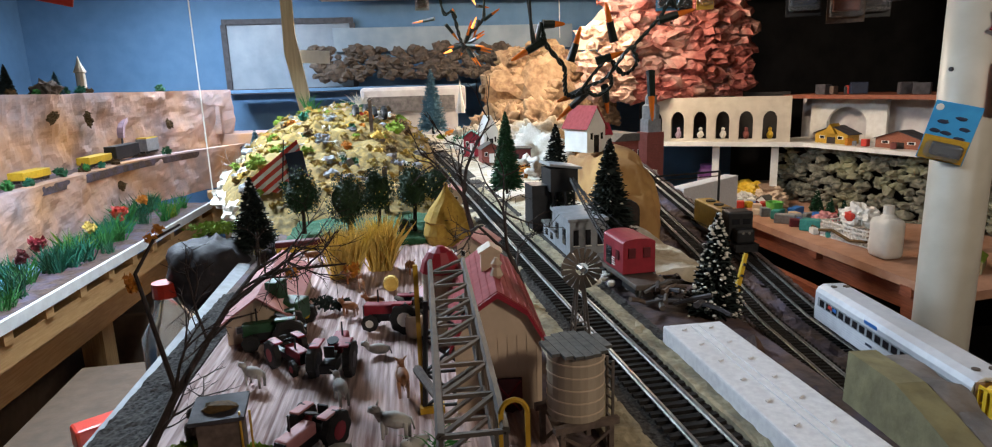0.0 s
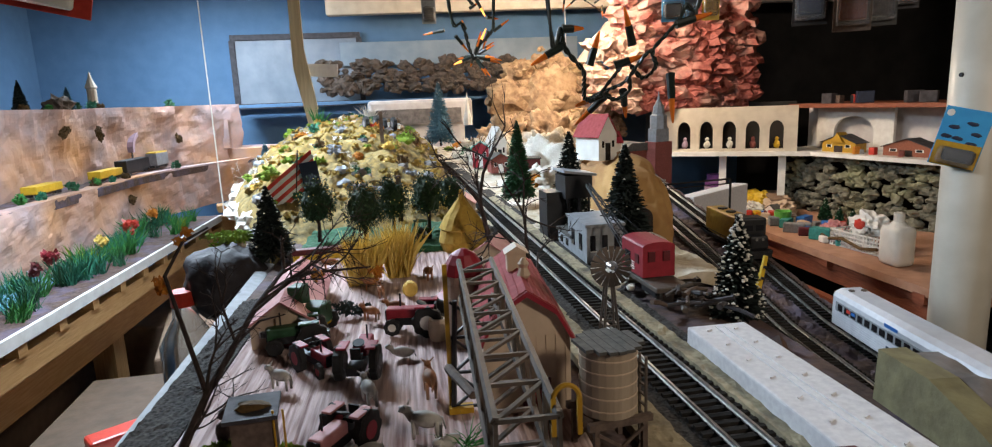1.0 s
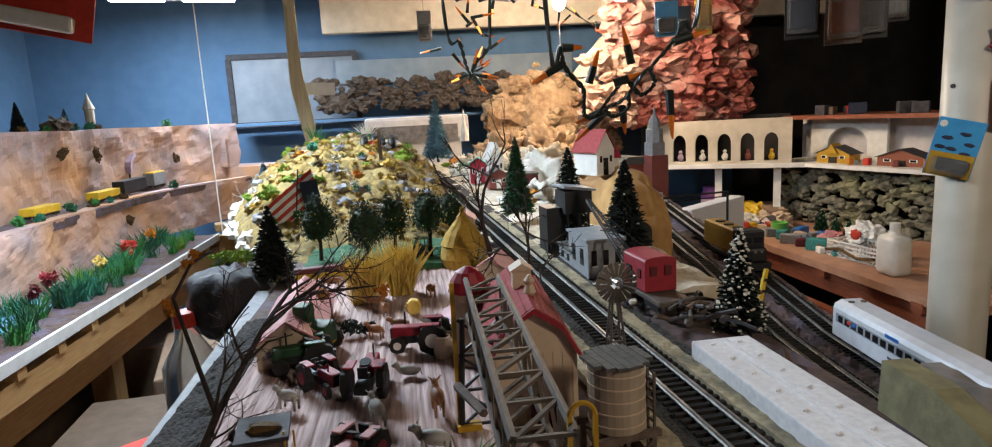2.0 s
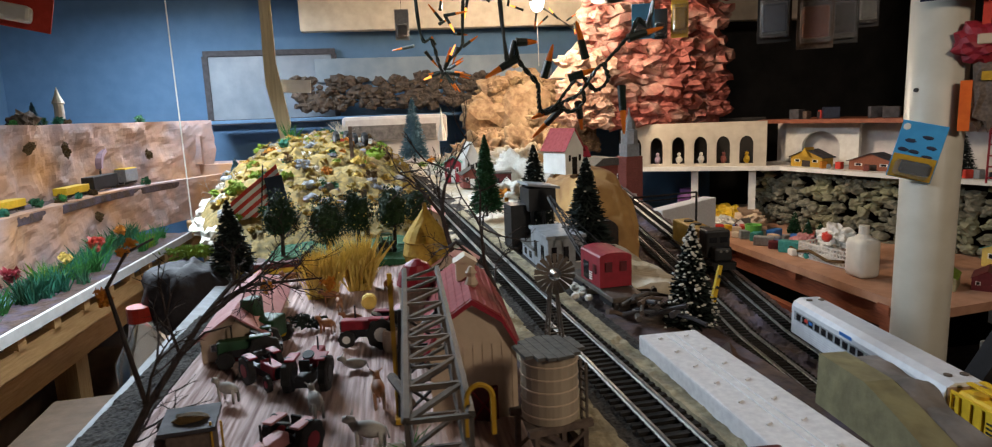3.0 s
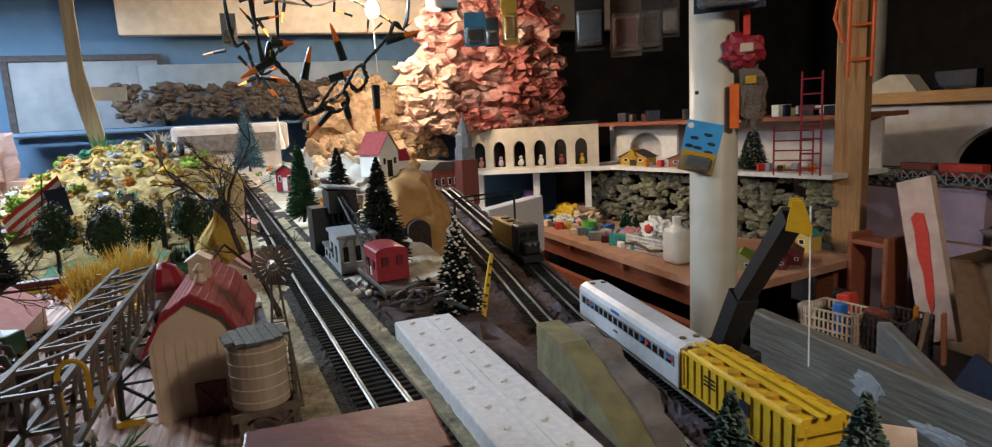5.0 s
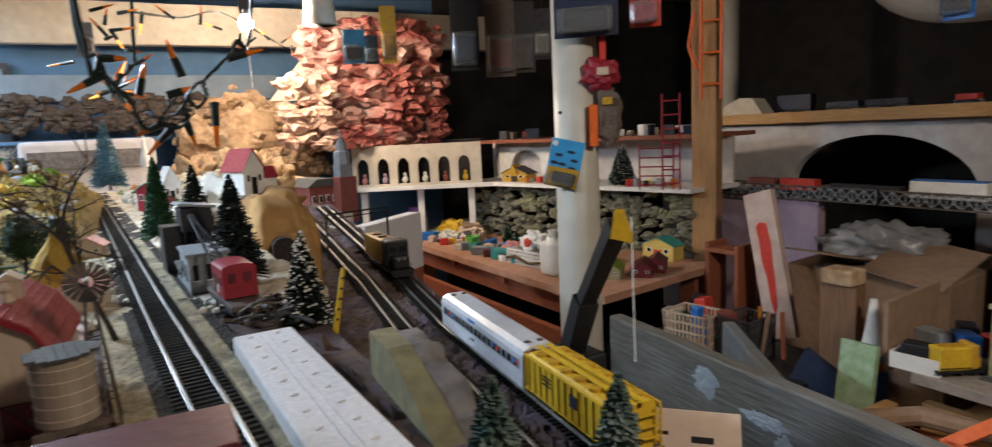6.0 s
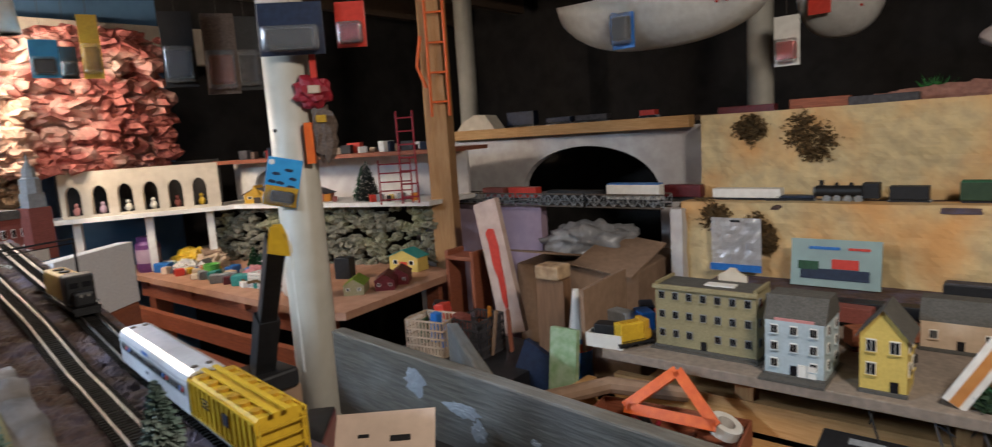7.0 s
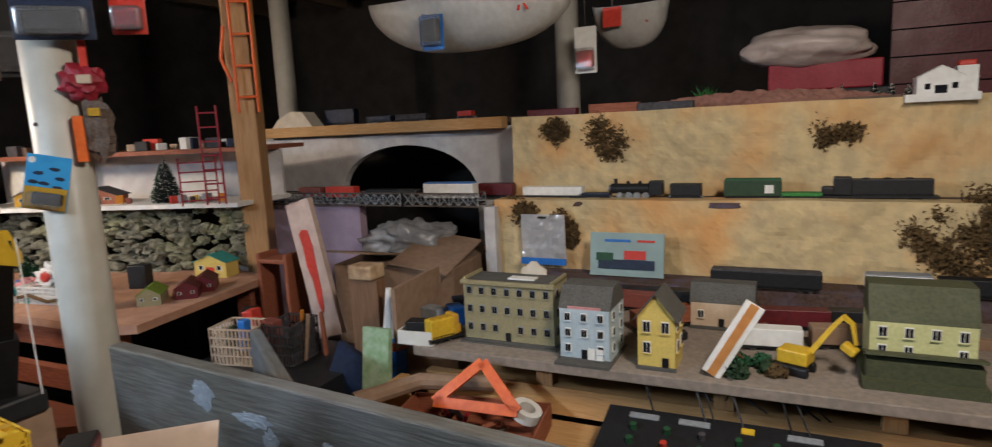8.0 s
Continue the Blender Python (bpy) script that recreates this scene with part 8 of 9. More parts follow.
solo("red_earth_mound", bm, mk("pinkish_earth", (0.38, 0.19, 0.14), (0.28, 0.13, 0.1), 0.95, scale=70, bump=0.6), "reddish earth mound on the upper shelf", "mound")
bm = B()
blob(bm, (0, 0, 0), (0.07, 0.16, 0.05), 4, 0.2, 1.2, 4)
solo("plastic_bag", bm, mk("pinkish_bag", (0.52, 0.43, 0.38), (0.44, 0.35, 0.31), 0.35, scale=30, bump=0.6), "crumpled pinkish plastic bag on the shelf", "bag", (2.05, -0.22, 1.375), smooth=True)
bm = B()
rbx(bm, (0, 0, 0), (0.1, 0.26, 0.07), 0.004)
solo("red_toy_box", bm, RED, "red and grey toy box under the bag", "box", (2.08, -0.26, 1.30))
bm = B()
rbx(bm, (0, 0, 0), (0.1, 0.3, 0.05), 0.004)
solo("dark_carton", bm, BLACK, "dark carton under the red box", "box", (2.08, -0.26, 1.24))
t = shed("white_mission", "little white mission church with a red tower roof", (1.79, -0.47, 1.221), -90, 0.085, 0.05, 0.05, 0.022, WHITE_PAINT, WHITE_PAINT, 0.002, PANE)
bm = B()
bx(bm, (0.045, 0.02, 0.035), (0.036, 0.036, 0.07))
part("tower", bm, WHITE_PAINT, t)
bm = B()
rbx(bm, (0.045, 0.02, 0.075), (0.03, 0.03, 0.012), 0.003)
part("tower_roof", bm, RED_TRIM, t)
bm = B()
bx(bm, (0, -0.012, 0.008), (0.13, 0.02, 0.016))
part("low_wall", bm, WHITE_PAINT, t)
for y, h_ in ((-0.37, 0.06), (-0.405, 0.055), (-0.30, 0.06), (-0.56, 0.075), (-0.44, 0.05)):
    bottle_tree((2.0, y, 1.215), h_, 0.014, int(-y * 1000), NEEDLE, "snowy dark bottle-brush tree on the upper shelf", 160)
tuft("plastic_fern", "green plastic shrub on the upper shelf", (2.0, 0.02, 1.24), PLANT, 40, 0.06, 0.015, 33, 0.4)
bm = B()
for k in range(6):
    bx(bm, (0, 0, 0.035 + k * 0.07), (0.02, 0.5, 0.066))
solo("red_slat_panel", bm, MAROON, "dark red slatted panel in the back", "panel", (2.2, -0.67, 1.2))
for y, m, L in ((1.24, NAVY, 0.12), (1.08, NAVY, 0.1), (0.75, RED_TRIM, 0.05), (0.95, SLATE, 0.12)):
    simple_car("shelf_rail_car", "dark toy container car on the pine beam shelf", (2.0, y, 1.2378), 0, L, 0.05 if y > 1.2 else 0.02, m)
t = thing("toy_ruin", "pale broken toy building on the beam shelf", "building", (1.93, 1.38, 1.2385), 0)
bm = B()
prism(bm, [(-0.09, 0), (0.09, 0), (0.06, 0.03), (0.0, 0.055), (-0.05, 0.05)], -0.03, 0.03, pose(0, 0, 0, 0, 0, 90))
part("shell", bm, PLASTER, t)

# red-stained board, brown boards and clutter by the wooden post
bm = B()
bx(bm, (0, 0, 0), (0.016, 0.075, 0.34))
w1 = solo("stained_board", bm, mk("whitewashed_board", (0.55, 0.42, 0.36), (0.44, 0.32, 0.27), 0.7, scale=30), "whitewashed board with a red paint streak", "board", (1.37, 0.86, 0.89), rx=-16, ry=5)
bm = B()
prism(bm, [(0.004, 0.10), (-0.012, 0.095), (-0.016, 0.05), (-0.012, 0.0), (-0.010, -0.05), (-0.004, -0.10), (0.004, -0.115), (0.009, -0.08), (0.008, -0.03), (0.015, 0.01), (0.013, 0.06), (0.016, 0.09)], 0.008, 0.0105, pose(0, 0, 0, 0, 0, 90))
solo("paint_streak", bm, RED_TRIM, "red paint streak on the whitewashed board", "paint", (1.37, 0.86, 0.89), rx=-16, ry=5)
bm = B()
bx(bm, (0, 0, 0), (0.03, 0.07, 0.62))
solo("brown_board", bm, mk("brown_plank", (0.2, 0.11, 0.06), (0.14, 0.075, 0.04), 0.5, scale=30, stretch=(6, 6, 0.5)), "upright brown plank beside the village shelf", "board", (1.25, 0.615, 0.6))
bm = B()
rbx(bm, (0, 0, 0), (0.05, 0.06, 0.03), 0.004)
solo("mossy_block", bm, TAN_ROCK, "mossy block on the brown plank", "block", (1.25, 0.615, 0.925))
bm = B()
bx(bm, (0, 0, 0), (0.03, 0.35, 1.03))
solo("lilac_panel", bm, LILAC, "lilac plastered panel behind the boards", "panel", (1.66, 1.1, 0.5), kind="structure")
for c, s, rz, m, lab in (((1.62, 0.72, 0.73), (0.3, 0.34, 0.30), 5, CARD, "open brown cardboard box under the bridge"), ((1.6, 0.72, 0.29), (0.32, 0.36, 0.58), 5, BLACK, "dark crate under the cardboard box")):
    bm = B()
    rbx(bm, (0, 0, 0), s, 0.004)
    solo("storage_box", bm, m, lab, "box", c, rz)
for x, y, rx, ry in ((1.5, 0.8, 0, 12), (1.55, 0.62, 8, -14)):
    bm = B()
    bx(bm, (0, 0, 0), (0.2, 0.16, 0.004))
    solo("box_flap", bm, CARD, "raised cardboard flap of the box", "flap", (x, y, 0.905), rx=rx, ry=ry)
bm = B()
blob(bm, (0, 0, 0), (0.1, 0.12, 0.05), 4, 0.4, 2.2, 7)
solo("grey_wrap", bm, mk("grey_film", (0.3, 0.3, 0.31), (0.2, 0.2, 0.21), 0.25, scale=30, bump=0.8), "crumpled grey plastic wrap on the box", "wrap", (1.64, 0.75, 0.92), smooth=True)
t = thing("squeeze_bottle", "white bottle with a red cap and a colourful label", "bottle", (1.22, 0.54, 0.70))
bm = B()
lathe(bm, [(0.026, 0), (0.028, 0.01), (0.028, 0.09), (0.02, 0.1)], n=16)
part("body", bm, BLUE, t, smooth=False)
bm = B()
lathe(bm, [(0.0285, 0.075), (0.0285, 0.092)], n=16)
part("red_band", bm, RED_TRIM, t)
bm = B()
lathe(bm, [(0.02, 0.1), (0.012, 0.15), (0.006, 0.2)], n=14)
part("nozzle", bm, WHITE_PAINT, t)
bm = B()
bx(bm, (0, 0, 0), (0.012, 0.06, 0.14))
solo("seed_packet", bm, mk("green_packet", (0.35, 0.45, 0.3), (0.2, 0.32, 0.16), 0.5, scale=60), "pale green printed packet leaning at the shelf", "packet", (1.13, 0.515, 0.775), ry=8)
bm = B()
bx(bm, (0, 0, 0), (0.2, 0.008, 0.12))
solo("leaning_cardboard", bm, CARD, "brown cardboard panel at the shelf end", "panel", (1.25, 0.49, 0.86), rz=5)
bm = B()
tube(bm, [(1.0, 0.47, 0.762), (1.1, 0.40, 0.768), (1.16, 0.28, 0.755)], 0.016, 0.014, 10)
solo("cardboard_tube", bm, CARD, "tan cardboard tube across the tools", "tube")


def basket(name, label, at, rz, s, mat, n=8):
    t = thing(name, label, "basket", at, rz)
    x, y, z = s
    for c, q in (((0, -y / 2, z / 2), (x, 0.003, z)), ((0, y / 2, z / 2), (x, 0.003, z)), ((-x / 2, 0, z / 2), (0.003, y, z)), ((x / 2, 0, z / 2), (0.003, y, z))):
        long_x = q[0] > q[1]
        m = int((q[0] if long_x else q[1]) / 0.009)
        for k in range(m + 1):
            u = (k / m - 0.5) * (q[0] if long_x else q[1])
            bm = B()
            bx(bm, (c[0] + (u if long_x else 0), c[1] + (0 if long_x else u), z / 2), (0.003, 0.003, z))
            part("slat", bm, mat, t)
        for k in range(5):
            bm = B()
            bx(bm, (c[0], c[1], z * (k + 0.05) / 4.1), (q[0], q[1], 0.0036))
            part("hoop", bm, mat, t)
    bm = B()
    bx(bm, (0, 0, 0.0015), (x, y, 0.003))
    part("bottom", bm, mat, t)
    return t


basket("pink_basket", "pinkish plastic basket of craft supplies", (1.15, 0.885, 0.735), 10, (0.08, 0.105, 0.08), CREAM)
basket("dark_basket", "dark plastic basket of sticks", (1.19, 0.785, 0.735), 4, (0.09, 0.075, 0.085), SLATE)
bm = B()
bx(bm, (1.19, 0.80, 0.367), (0.24, 0.36, 0.734))
solo("dark_cupboard", bm, BLACK, "dark low cupboard under the baskets", "cupboard")
bm = B()
bx(bm, (0, 0, 0), (0.012, 0.13, 0.16))
solo("blue_binder", bm, NAVY, "dark blue binder leaning by the baskets", "binder", (1.16, 0.60, 0.70), rx=25)
for k, (x, y, z, s, m) in enumerate(((1.16, 0.86, 0.80, (0.05, 0.04, 0.12), RED_TRIM), (1.11, 0.84, 0.80, (0.03, 0.03, 0.1), BLUE), (1.10, 0.80, 0.79, (0.03, 0.02, 0.09), BLUE), (1.2, 0.92, 0.79, (0.06, 0.05, 0.11), BLACK), (1.12, 0.77, 0.80, (0.04, 0.05, 0.11), BRICK), (1.16, 0.72, 0.80, (0.012, 0.012, 0.15), RUST_LEAF), (1.14, 0.69, 0.80, (0.012, 0.012, 0.15), CARD), (1.17, 0.67, 0.80, (0.02, 0.012, 0.14), REDWOOD), (1.15, 0.95, 0.78, (0.05, 0.06, 0.06), WHITE_PAINT), (1.12, 0.9, 0.78, (0.05, 0.05, 0.08), GREEN))):
    bm = B()
    rbx(bm, (0, 0, 0), tuple(0.7 * q for q in s), 0.003)
    solo("craft_supply", bm, m, "coloured craft supply standing in a basket", "craft supply", (x + 0.045, y + 0.045, z - 0.012), rnd(0, 40), "craft supplies", rx=rnd(-10, 10))
t = thing("wooden_holder", "brown wooden holder by the post", "holder", (1.40, 1.0, 0.75))
for y in (-0.045, 0.045):
    bm = B()
    rbx(bm, (0, y, 0.07), (0.07, 0.012, 0.2), 0.004)
    part("side", bm, REDWOOD, t)
bm = B()
rbx(bm, (0, 0, 0.15), (0.07, 0.09, 0.012), 0.003)
part("top", bm, REDWOOD, t)
bm = B()
bx(bm, (0, 0, -0.39), (0.06, 0.08, 0.72))
part("stand", bm, BLACK, t)

# grey plank, paper, dark engine
bm = B()
rbx(bm, (0, 0, 0), (0.022, 1.14, 0.135), 0.003)
solo("grey_plank", bm, PLANK, "weathered grey plank with chipped pale paint", "plank", (0.668, 0.085, 0.874), rz=-5.5)
for y, z, a, b in ((0.36, 0.905, 0.045, 0.014), (0.33, 0.885, 0.02, 0.02), (0.24, 0.90, 0.012, 0.006), (0.12, 0.91, 0.014, 0.008), (0.45, 0.92, 0.03, 0.025), (0.19, 0.87, 0.02, 0.012)):
    bm = B()
    blob(bm, (0, 0, 0), (0.0012, a * 0.6, b * 0.6), 3, 0.7, 2.4, y * 9)
    solo("paint_chip", bm, mk("pale_chipped_paint", (0.3, 0.33, 0.36), (0.25, 0.27, 0.3), 0.6), "pale chipped paint patch on the grey plank", "paint", (0.6565 + 0.0963 * (y - 0.085), y, z - 0.012), rz=-5.5, group="paint chips")
bm = B()
rbx(bm, (0, 0, 0), (0.02, 0.45, 0.20), 0.003)
solo("grey_plank", bm, PLANK, "second weathered plank behind the first", "plank", (0.82, 0.45, 0.79), rz=-36)
bm = B()
bx(bm, (0, -0.045, 0), (0.115, 0.09, 0.0012))
solo("paper_card", bm, PAPER, "cream paper card with a small printed mark", "card", (0.588, 0.388, 0.922), rz=-48, rx=32)
bm = B()
bx(bm, (0.02, -0.035, 0.0012), (0.022, 0.007, 0.0008))
bx(bm, (-0.02, -0.03, 0.0012), (0.012, 0.004, 0.0008))
solo("printed_mark", bm, BLACK, "small dark printed bar on the cream card", "mark", (0.588, 0.388, 0.922), rz=-48, rx=32)
bm = B()
rbx(bm, (0, 0, 0), (0.05, 0.04, 0.020), 0.002)
solo("small_carton", bm, CARD, "small carton propping the cream card", "carton", (0.585, 0.375, 0.8902), rz=-48)
simple_car("maroon_engine", "dark maroon toy engine with black detail", (0.505, 0.40, 0.881), -45, 0.10, 0.045, MAROON, BLACK)
bm = B()
bx(bm, (0.545, 0.37, 0.87), (0.17, 0.20, 0.02))
bx(bm, (0.56, 0.40, 0.43), (0.04, 0.04, 0.86))
solo("side_shelf", bm, BLACK, "dark side shelf along the lower bench", "shelf")

# tools on the pine bench
t = thing("tool_tray", "brown tray of tools with an orange speed square", "tray", (1.07, 0.285, 0.70), 8)
bm = B()
for c, s in (((0, 0, 0.003), (0.12, 0.25, 0.006)), ((-0.06, 0, 0.02), (0.004, 0.25, 0.04)), ((0.06, 0, 0.02), (0.004, 0.25, 0.04)), ((0, -0.125, 0.02), (0.12, 0.004, 0.04)), ((0, 0.125, 0.02), (0.12, 0.004, 0.04))):
    bx(bm, c, s)
part("shell", bm, REDWOOD, t)
t = thing("speed_square", "bright orange plastic triangle square", "tool", (1.06, 0.27, 0.757), -86, rx=-35)
for p, q in (((-0.075, 0), (0.075, 0.0)), ((-0.075, 0), (0.0, 0.075)), ((0.0, 0.075), (0.075, 0.0))):
    bm = B()
    d = Vector((q[0] - p[0], q[1] - p[1]))
    bx(bm, ((p[0] + q[0]) / 2, 0, (p[1] + q[1]) / 2), (d.length, 0.006, 0.018), (0, -math.degrees(math.atan2(d.y, d.x)), 0))
    part("bar", bm, ORANGE, t)
t = thing("tape_roll", "white roll of tape in the tray", "tape", (1.10, 0.195, 0.742), rx=25)
bm = B()
n = 22
pr = [(0.014, -0.009), (0.026, -0.009), (0.026, 0.009), (0.014, 0.009)]
rings = [[bm.verts.new((r * math.cos(k * math.tau / n), r * math.sin(k * math.tau / n), z)) for r, z in pr] for k in range(n)]
for k in range(n):
    for j in range(4):
        bm.faces.new((rings[k][j], rings[(k + 1) % n][j], rings[(k + 1) % n][(j + 1) % 4], rings[k][(j + 1) % 4]))
part("roll", bm, WHITE_PAINT, t)
for k in range(12):
    bm = B()
    L = rs.uniform(0.05, 0.11)
    tube(bm, [(-L / 2, 0, 0), (L / 2, 0, 0)], 0.005, 0.003, 7)
    solo("hand_tool", bm, rs.choice((RED_TRIM, YELLOW, BLACK, STEEL, RED, REDWOOD)), "small hand tool lying in the tray", "tool", (1.07 + rs.uniform(-0.04, 0.04), 0.285 + rs.uniform(-0.09, 0.09), 0.712 + rs.random() * 0.02), rs.uniform(0, 180), "tools in the tray")
t = thing("control_panel", "black control panel with knobs and pale labels", "control panel", (1.08, -0.13, 0.70), 0, ry=-14)
bm = B()
rbx(bm, (0, 0, 0.025), (0.13, 0.38, 0.05), 0.003)
part("case", bm, BLACK, t)
for k in range(7):
    for j in range(3):
        bm = B()
        cyl(bm, (-0.045 + j * 0.03, -0.16 + k * 0.05, 0.05), (-0.045 + j * 0.03, -0.16 + k * 0.05, 0.06), 0.005, n=10)
        part("knob", bm, GREEN if (k + j) % 3 else (RED_TRIM if k % 2 else SLATE), t)
for k, m in enumerate((GREY_WALL, GREY_WALL, YELLOW, GREY_WALL)):
    bm = B()
    bx(bm, (0.045, 0.13 - k * 0.075, 0.0508), (0.012, 0.045 if k != 2 else 0.018, 0.0016))
    part("label_bar", bm, m, t)
for k in range(6):
    bm = B()
    y = -0.13 + rs.uniform(-0.17, 0.17)
    tube(bm, [(1.12, y, 0.76), (1.14, y + 0.02, 0.80 + rs.random() * 0.02), (1.17, y + rs.uniform(-0.04, 0.04), 0.79), (1.19, y + rs.uniform(-0.06, 0.06), 0.74)], 0.0015)
    solo("loose_wire", bm, rs.choice((BLACK, SLATE, BLACK)), "loose thin wire behind the control panel", "wire", group="loose wires")

# craft table things
for lab, c, q, rz, m in (("yellow crumpled bag on the craft table", (1.12, 2.0, 0.85), (0.05, 0.06, 0.034), 20, YELLOW), ("tan crumpled cloth on the craft table", (1.13, 1.88, 0.85), (0.045, 0.07, 0.03), -15, CREAM),
                         ("white crumpled tissue on the craft table", (1.06, 1.92, 0.85), (0.03, 0.035, 0.022), 40, SNOW), ("pinkish crumpled rag on the craft table", (1.10, 1.56, 0.85), (0.03, 0.035, 0.022), 10, PINK_ROOF)):
    bm = B()
    blob(bm, (0, 0, q[2] * 0.7), q, 4, 0.45, 2.3, q[0] * 100, flat=0.001)
    solo("crumpled_rag", bm, m, lab, "cloth", c, rz)
t = thing("flat_tray", "long tan tray on yellow bundles", "tray", (1.16, 1.95, 0.895), -22)
bm = B()
rbx(bm, (0, 0, 0.004), (0.06, 0.19, 0.008), 0.002)
part("board", bm, CARD, t)
bm = B()
rbx(bm, (0, 0, -0.022), (0.04, 0.15, 0.044), 0.004)
part("support_block", bm, YELLOW_D, t)
t = thing("white_bottle", "white plastic bottle with a cap", "bottle", (1.03, 1.25, 0.85))
bm = B()
rbx(bm, (0, 0, 0.045), (0.05, 0.06, 0.09), 0.012)
part("body", bm, MILKY, t, smooth=True)
bm = B()
lathe(bm, [(0.02, 0.088), (0.011, 0.098), (0.011, 0.117)], n=14)
part("neck", bm, MILKY, t)
t = thing("green_cup", "translucent lime green cup", "cup", (1.046, 1.72, 0.85))
bm = B()
lathe(bm, [(0.019, 0), (0.025, 0.042), (0.022, 0.042), (0.017, 0.004)], n=18)
part("body", bm, GREEN_CUP, t)
b = basket("white_basket", "white lattice basket with a plastic bag in it", (1.07, 1.4, 0.85), 8, (0.07, 0.15, 0.04), WHITE_PAINT)
bm = B()
blob(bm, (0, 0, 0), (0.035, 0.045, 0.03), 4, 0.5, 2.2, 3)
solo("white_bag", bm, WHITE_PAINT, "white crumpled bag with a red mark", "bag", (1.09, 1.42, 0.905))
bm = B()
blob(bm, (0, 0, 0), (0.008, 0.018, 0.013), 2, 0.4, 2)
solo("red_mark", bm, RED_TRIM, "red printed patch on the bag", "mark", (1.06, 1.415, 0.91))
tw = [(1.03, 1.55, 0.875), (1.025, 1.48, 0.862), (1.02, 1.42, 0.875), (1.025, 1.36, 0.862), (1.03, 1.31, 0.87)]
bm = B()
tube(bm, tw, 0.004, 0.004)
solo("garland", bm, MOSS, "thin dark garland draped over the basket", "garland")
shed("white_cabin", "small white toy cabin on the craft table", (1.07, 1.83, 0.85), -70, 0.04, 0.05, 0.025, 0.015, WHITE_PAINT, GREY_ROOF)
for k in range(44):
    y = rs.uniform(1.42, 2.1)
    x = 1.0 + rs.uniform(0.0, 0.22) * (2.3 - y)
    s = rs.uniform(0.012, 0.032)
    bm = B()
    rbx(bm, (0, 0, s * 0.5), (s, s * rs.uniform(1, 2.2), s), 0.003)
    solo("craft_box", bm, rs.choice((WHITE_PAINT, RED_TRIM, YELLOW, CREAM, TEAL, MAROON, PLASTER, GREY_WALL, BLUE)), "small coloured craft box on the table", "craft box", (x, y, 0.85), rs.uniform(0, 180), "craft boxes on the table")
for x, y in ((1.14, 1.6), (1.15, 1.56), (1.2, 1.75)):
    bottle_tree((x, y, 0.85), 0.07, 0.02, int(y * 100), NEEDLE_G, "small green bottle-brush tree on the craft table", 40)
t = thing("jar", "purple jar with a white label", "jar", (1.005, 2.06, 0.85))
bm = B()
lathe(bm, [(0.035, 0), (0.037, 0.01), (0.037, 0.09), (0.03, 0.1), (0.03, 0.115)], n=18)
part("body", bm, PURPLE, t)
bm = B()
lathe(bm, [(0.0375, 0.03), (0.0375, 0.075)], n=18)
part("label_band", bm, LILAC, t)
t = shed("yellow_chalet", "yellow toy house with a green roof and red doors", (1.352, 1.205, 0.85), -80, 0.10, 0.05, 0.042, 0.02, BUTTER, TEAL, 0.004, RED_TRIM)
for x, y, m in ((1.17, 1.075, MAROON), (1.23, 1.09, MAROON), (1.10, 1.11, OLIVE_WALL)):
    shed("toy_hall", "dark brown toy hall on the craft table", (x, y, 0.85), -50, 0.05, 0.075, 0.025, 0.016, m, m if m is MAROON else LIME, 0.002)
bm = B()
rbx(bm, (0, 0, 0.03), (0.03, 0.05, 0.06), 0.002)
solo("dark_jar", bm, BLACK, "dark box behind the toy halls", "box", (1.22, 1.3, 0.85), 20)

# stations, trees and ladders on the white shelf
t = shed("yellow_station", "yellow toy station with a dark roof", (1.265, 1.80, 1.046), -72, 0.11, 0.05, 0.03, 0.022, YELLOW_D, SLATE, 0.006, BARK)
bm = B()
prism(bm, [(-0.02, 0.03), (0.02, 0.03), (0.0, 0.06)], -0.01, 0.03)
part("dormer", bm, YELLOW_D, t)
shed("brown_station", "brown toy station with a grey roof", (1.325, 1.60, 1.046), -72, 0.13, 0.05, 0.026, 0.022, REDWOOD, SLATE, 0.006, BARK)
arch_wall("back_arch", "white backdrop with a dark arch", WHITE_PAINT, (1.33, 2.0), (1.40, 1.74), 1.046, 1.175, [(0.135, 0.07, 1.046, 1.10, 0.05)], 0.01)
for x, y, h_, m, sn in ((1.39, 1.38, 0.125, NEEDLE, 420), (1.40, 1.41, 0.11, NEEDLE_G, 60)):
    bottle_tree((x, y, 1.046), h_, 0.036, int(h_ * 1000), m, "snow-tipped bottle-brush tree on the white shelf", sn)
for k in range(16):
    y = rs.uniform(1.2, 1.5) if k < 9 else rs.uniform(1.5, 1.75)
    x = 1.40 + (1.22 - y) * 0.27 + rs.uniform(0.0, 0.05)
    s = rs.uniform(0.010, 0.022)
    bm = B()
    rbx(bm, (0, 0, s * 0.6), (s, s, s * 1.2), 0.002)
    solo("shelf_ornament", bm, rs.choice((BRICK, RUST_LEAF, BLACK, GREY_WALL, RED_TRIM, STRAW)), "small toy ornament on the white shelf", "ornament", (x, y, 1.046), rs.uniform(0, 90), "ornaments on the white shelf")
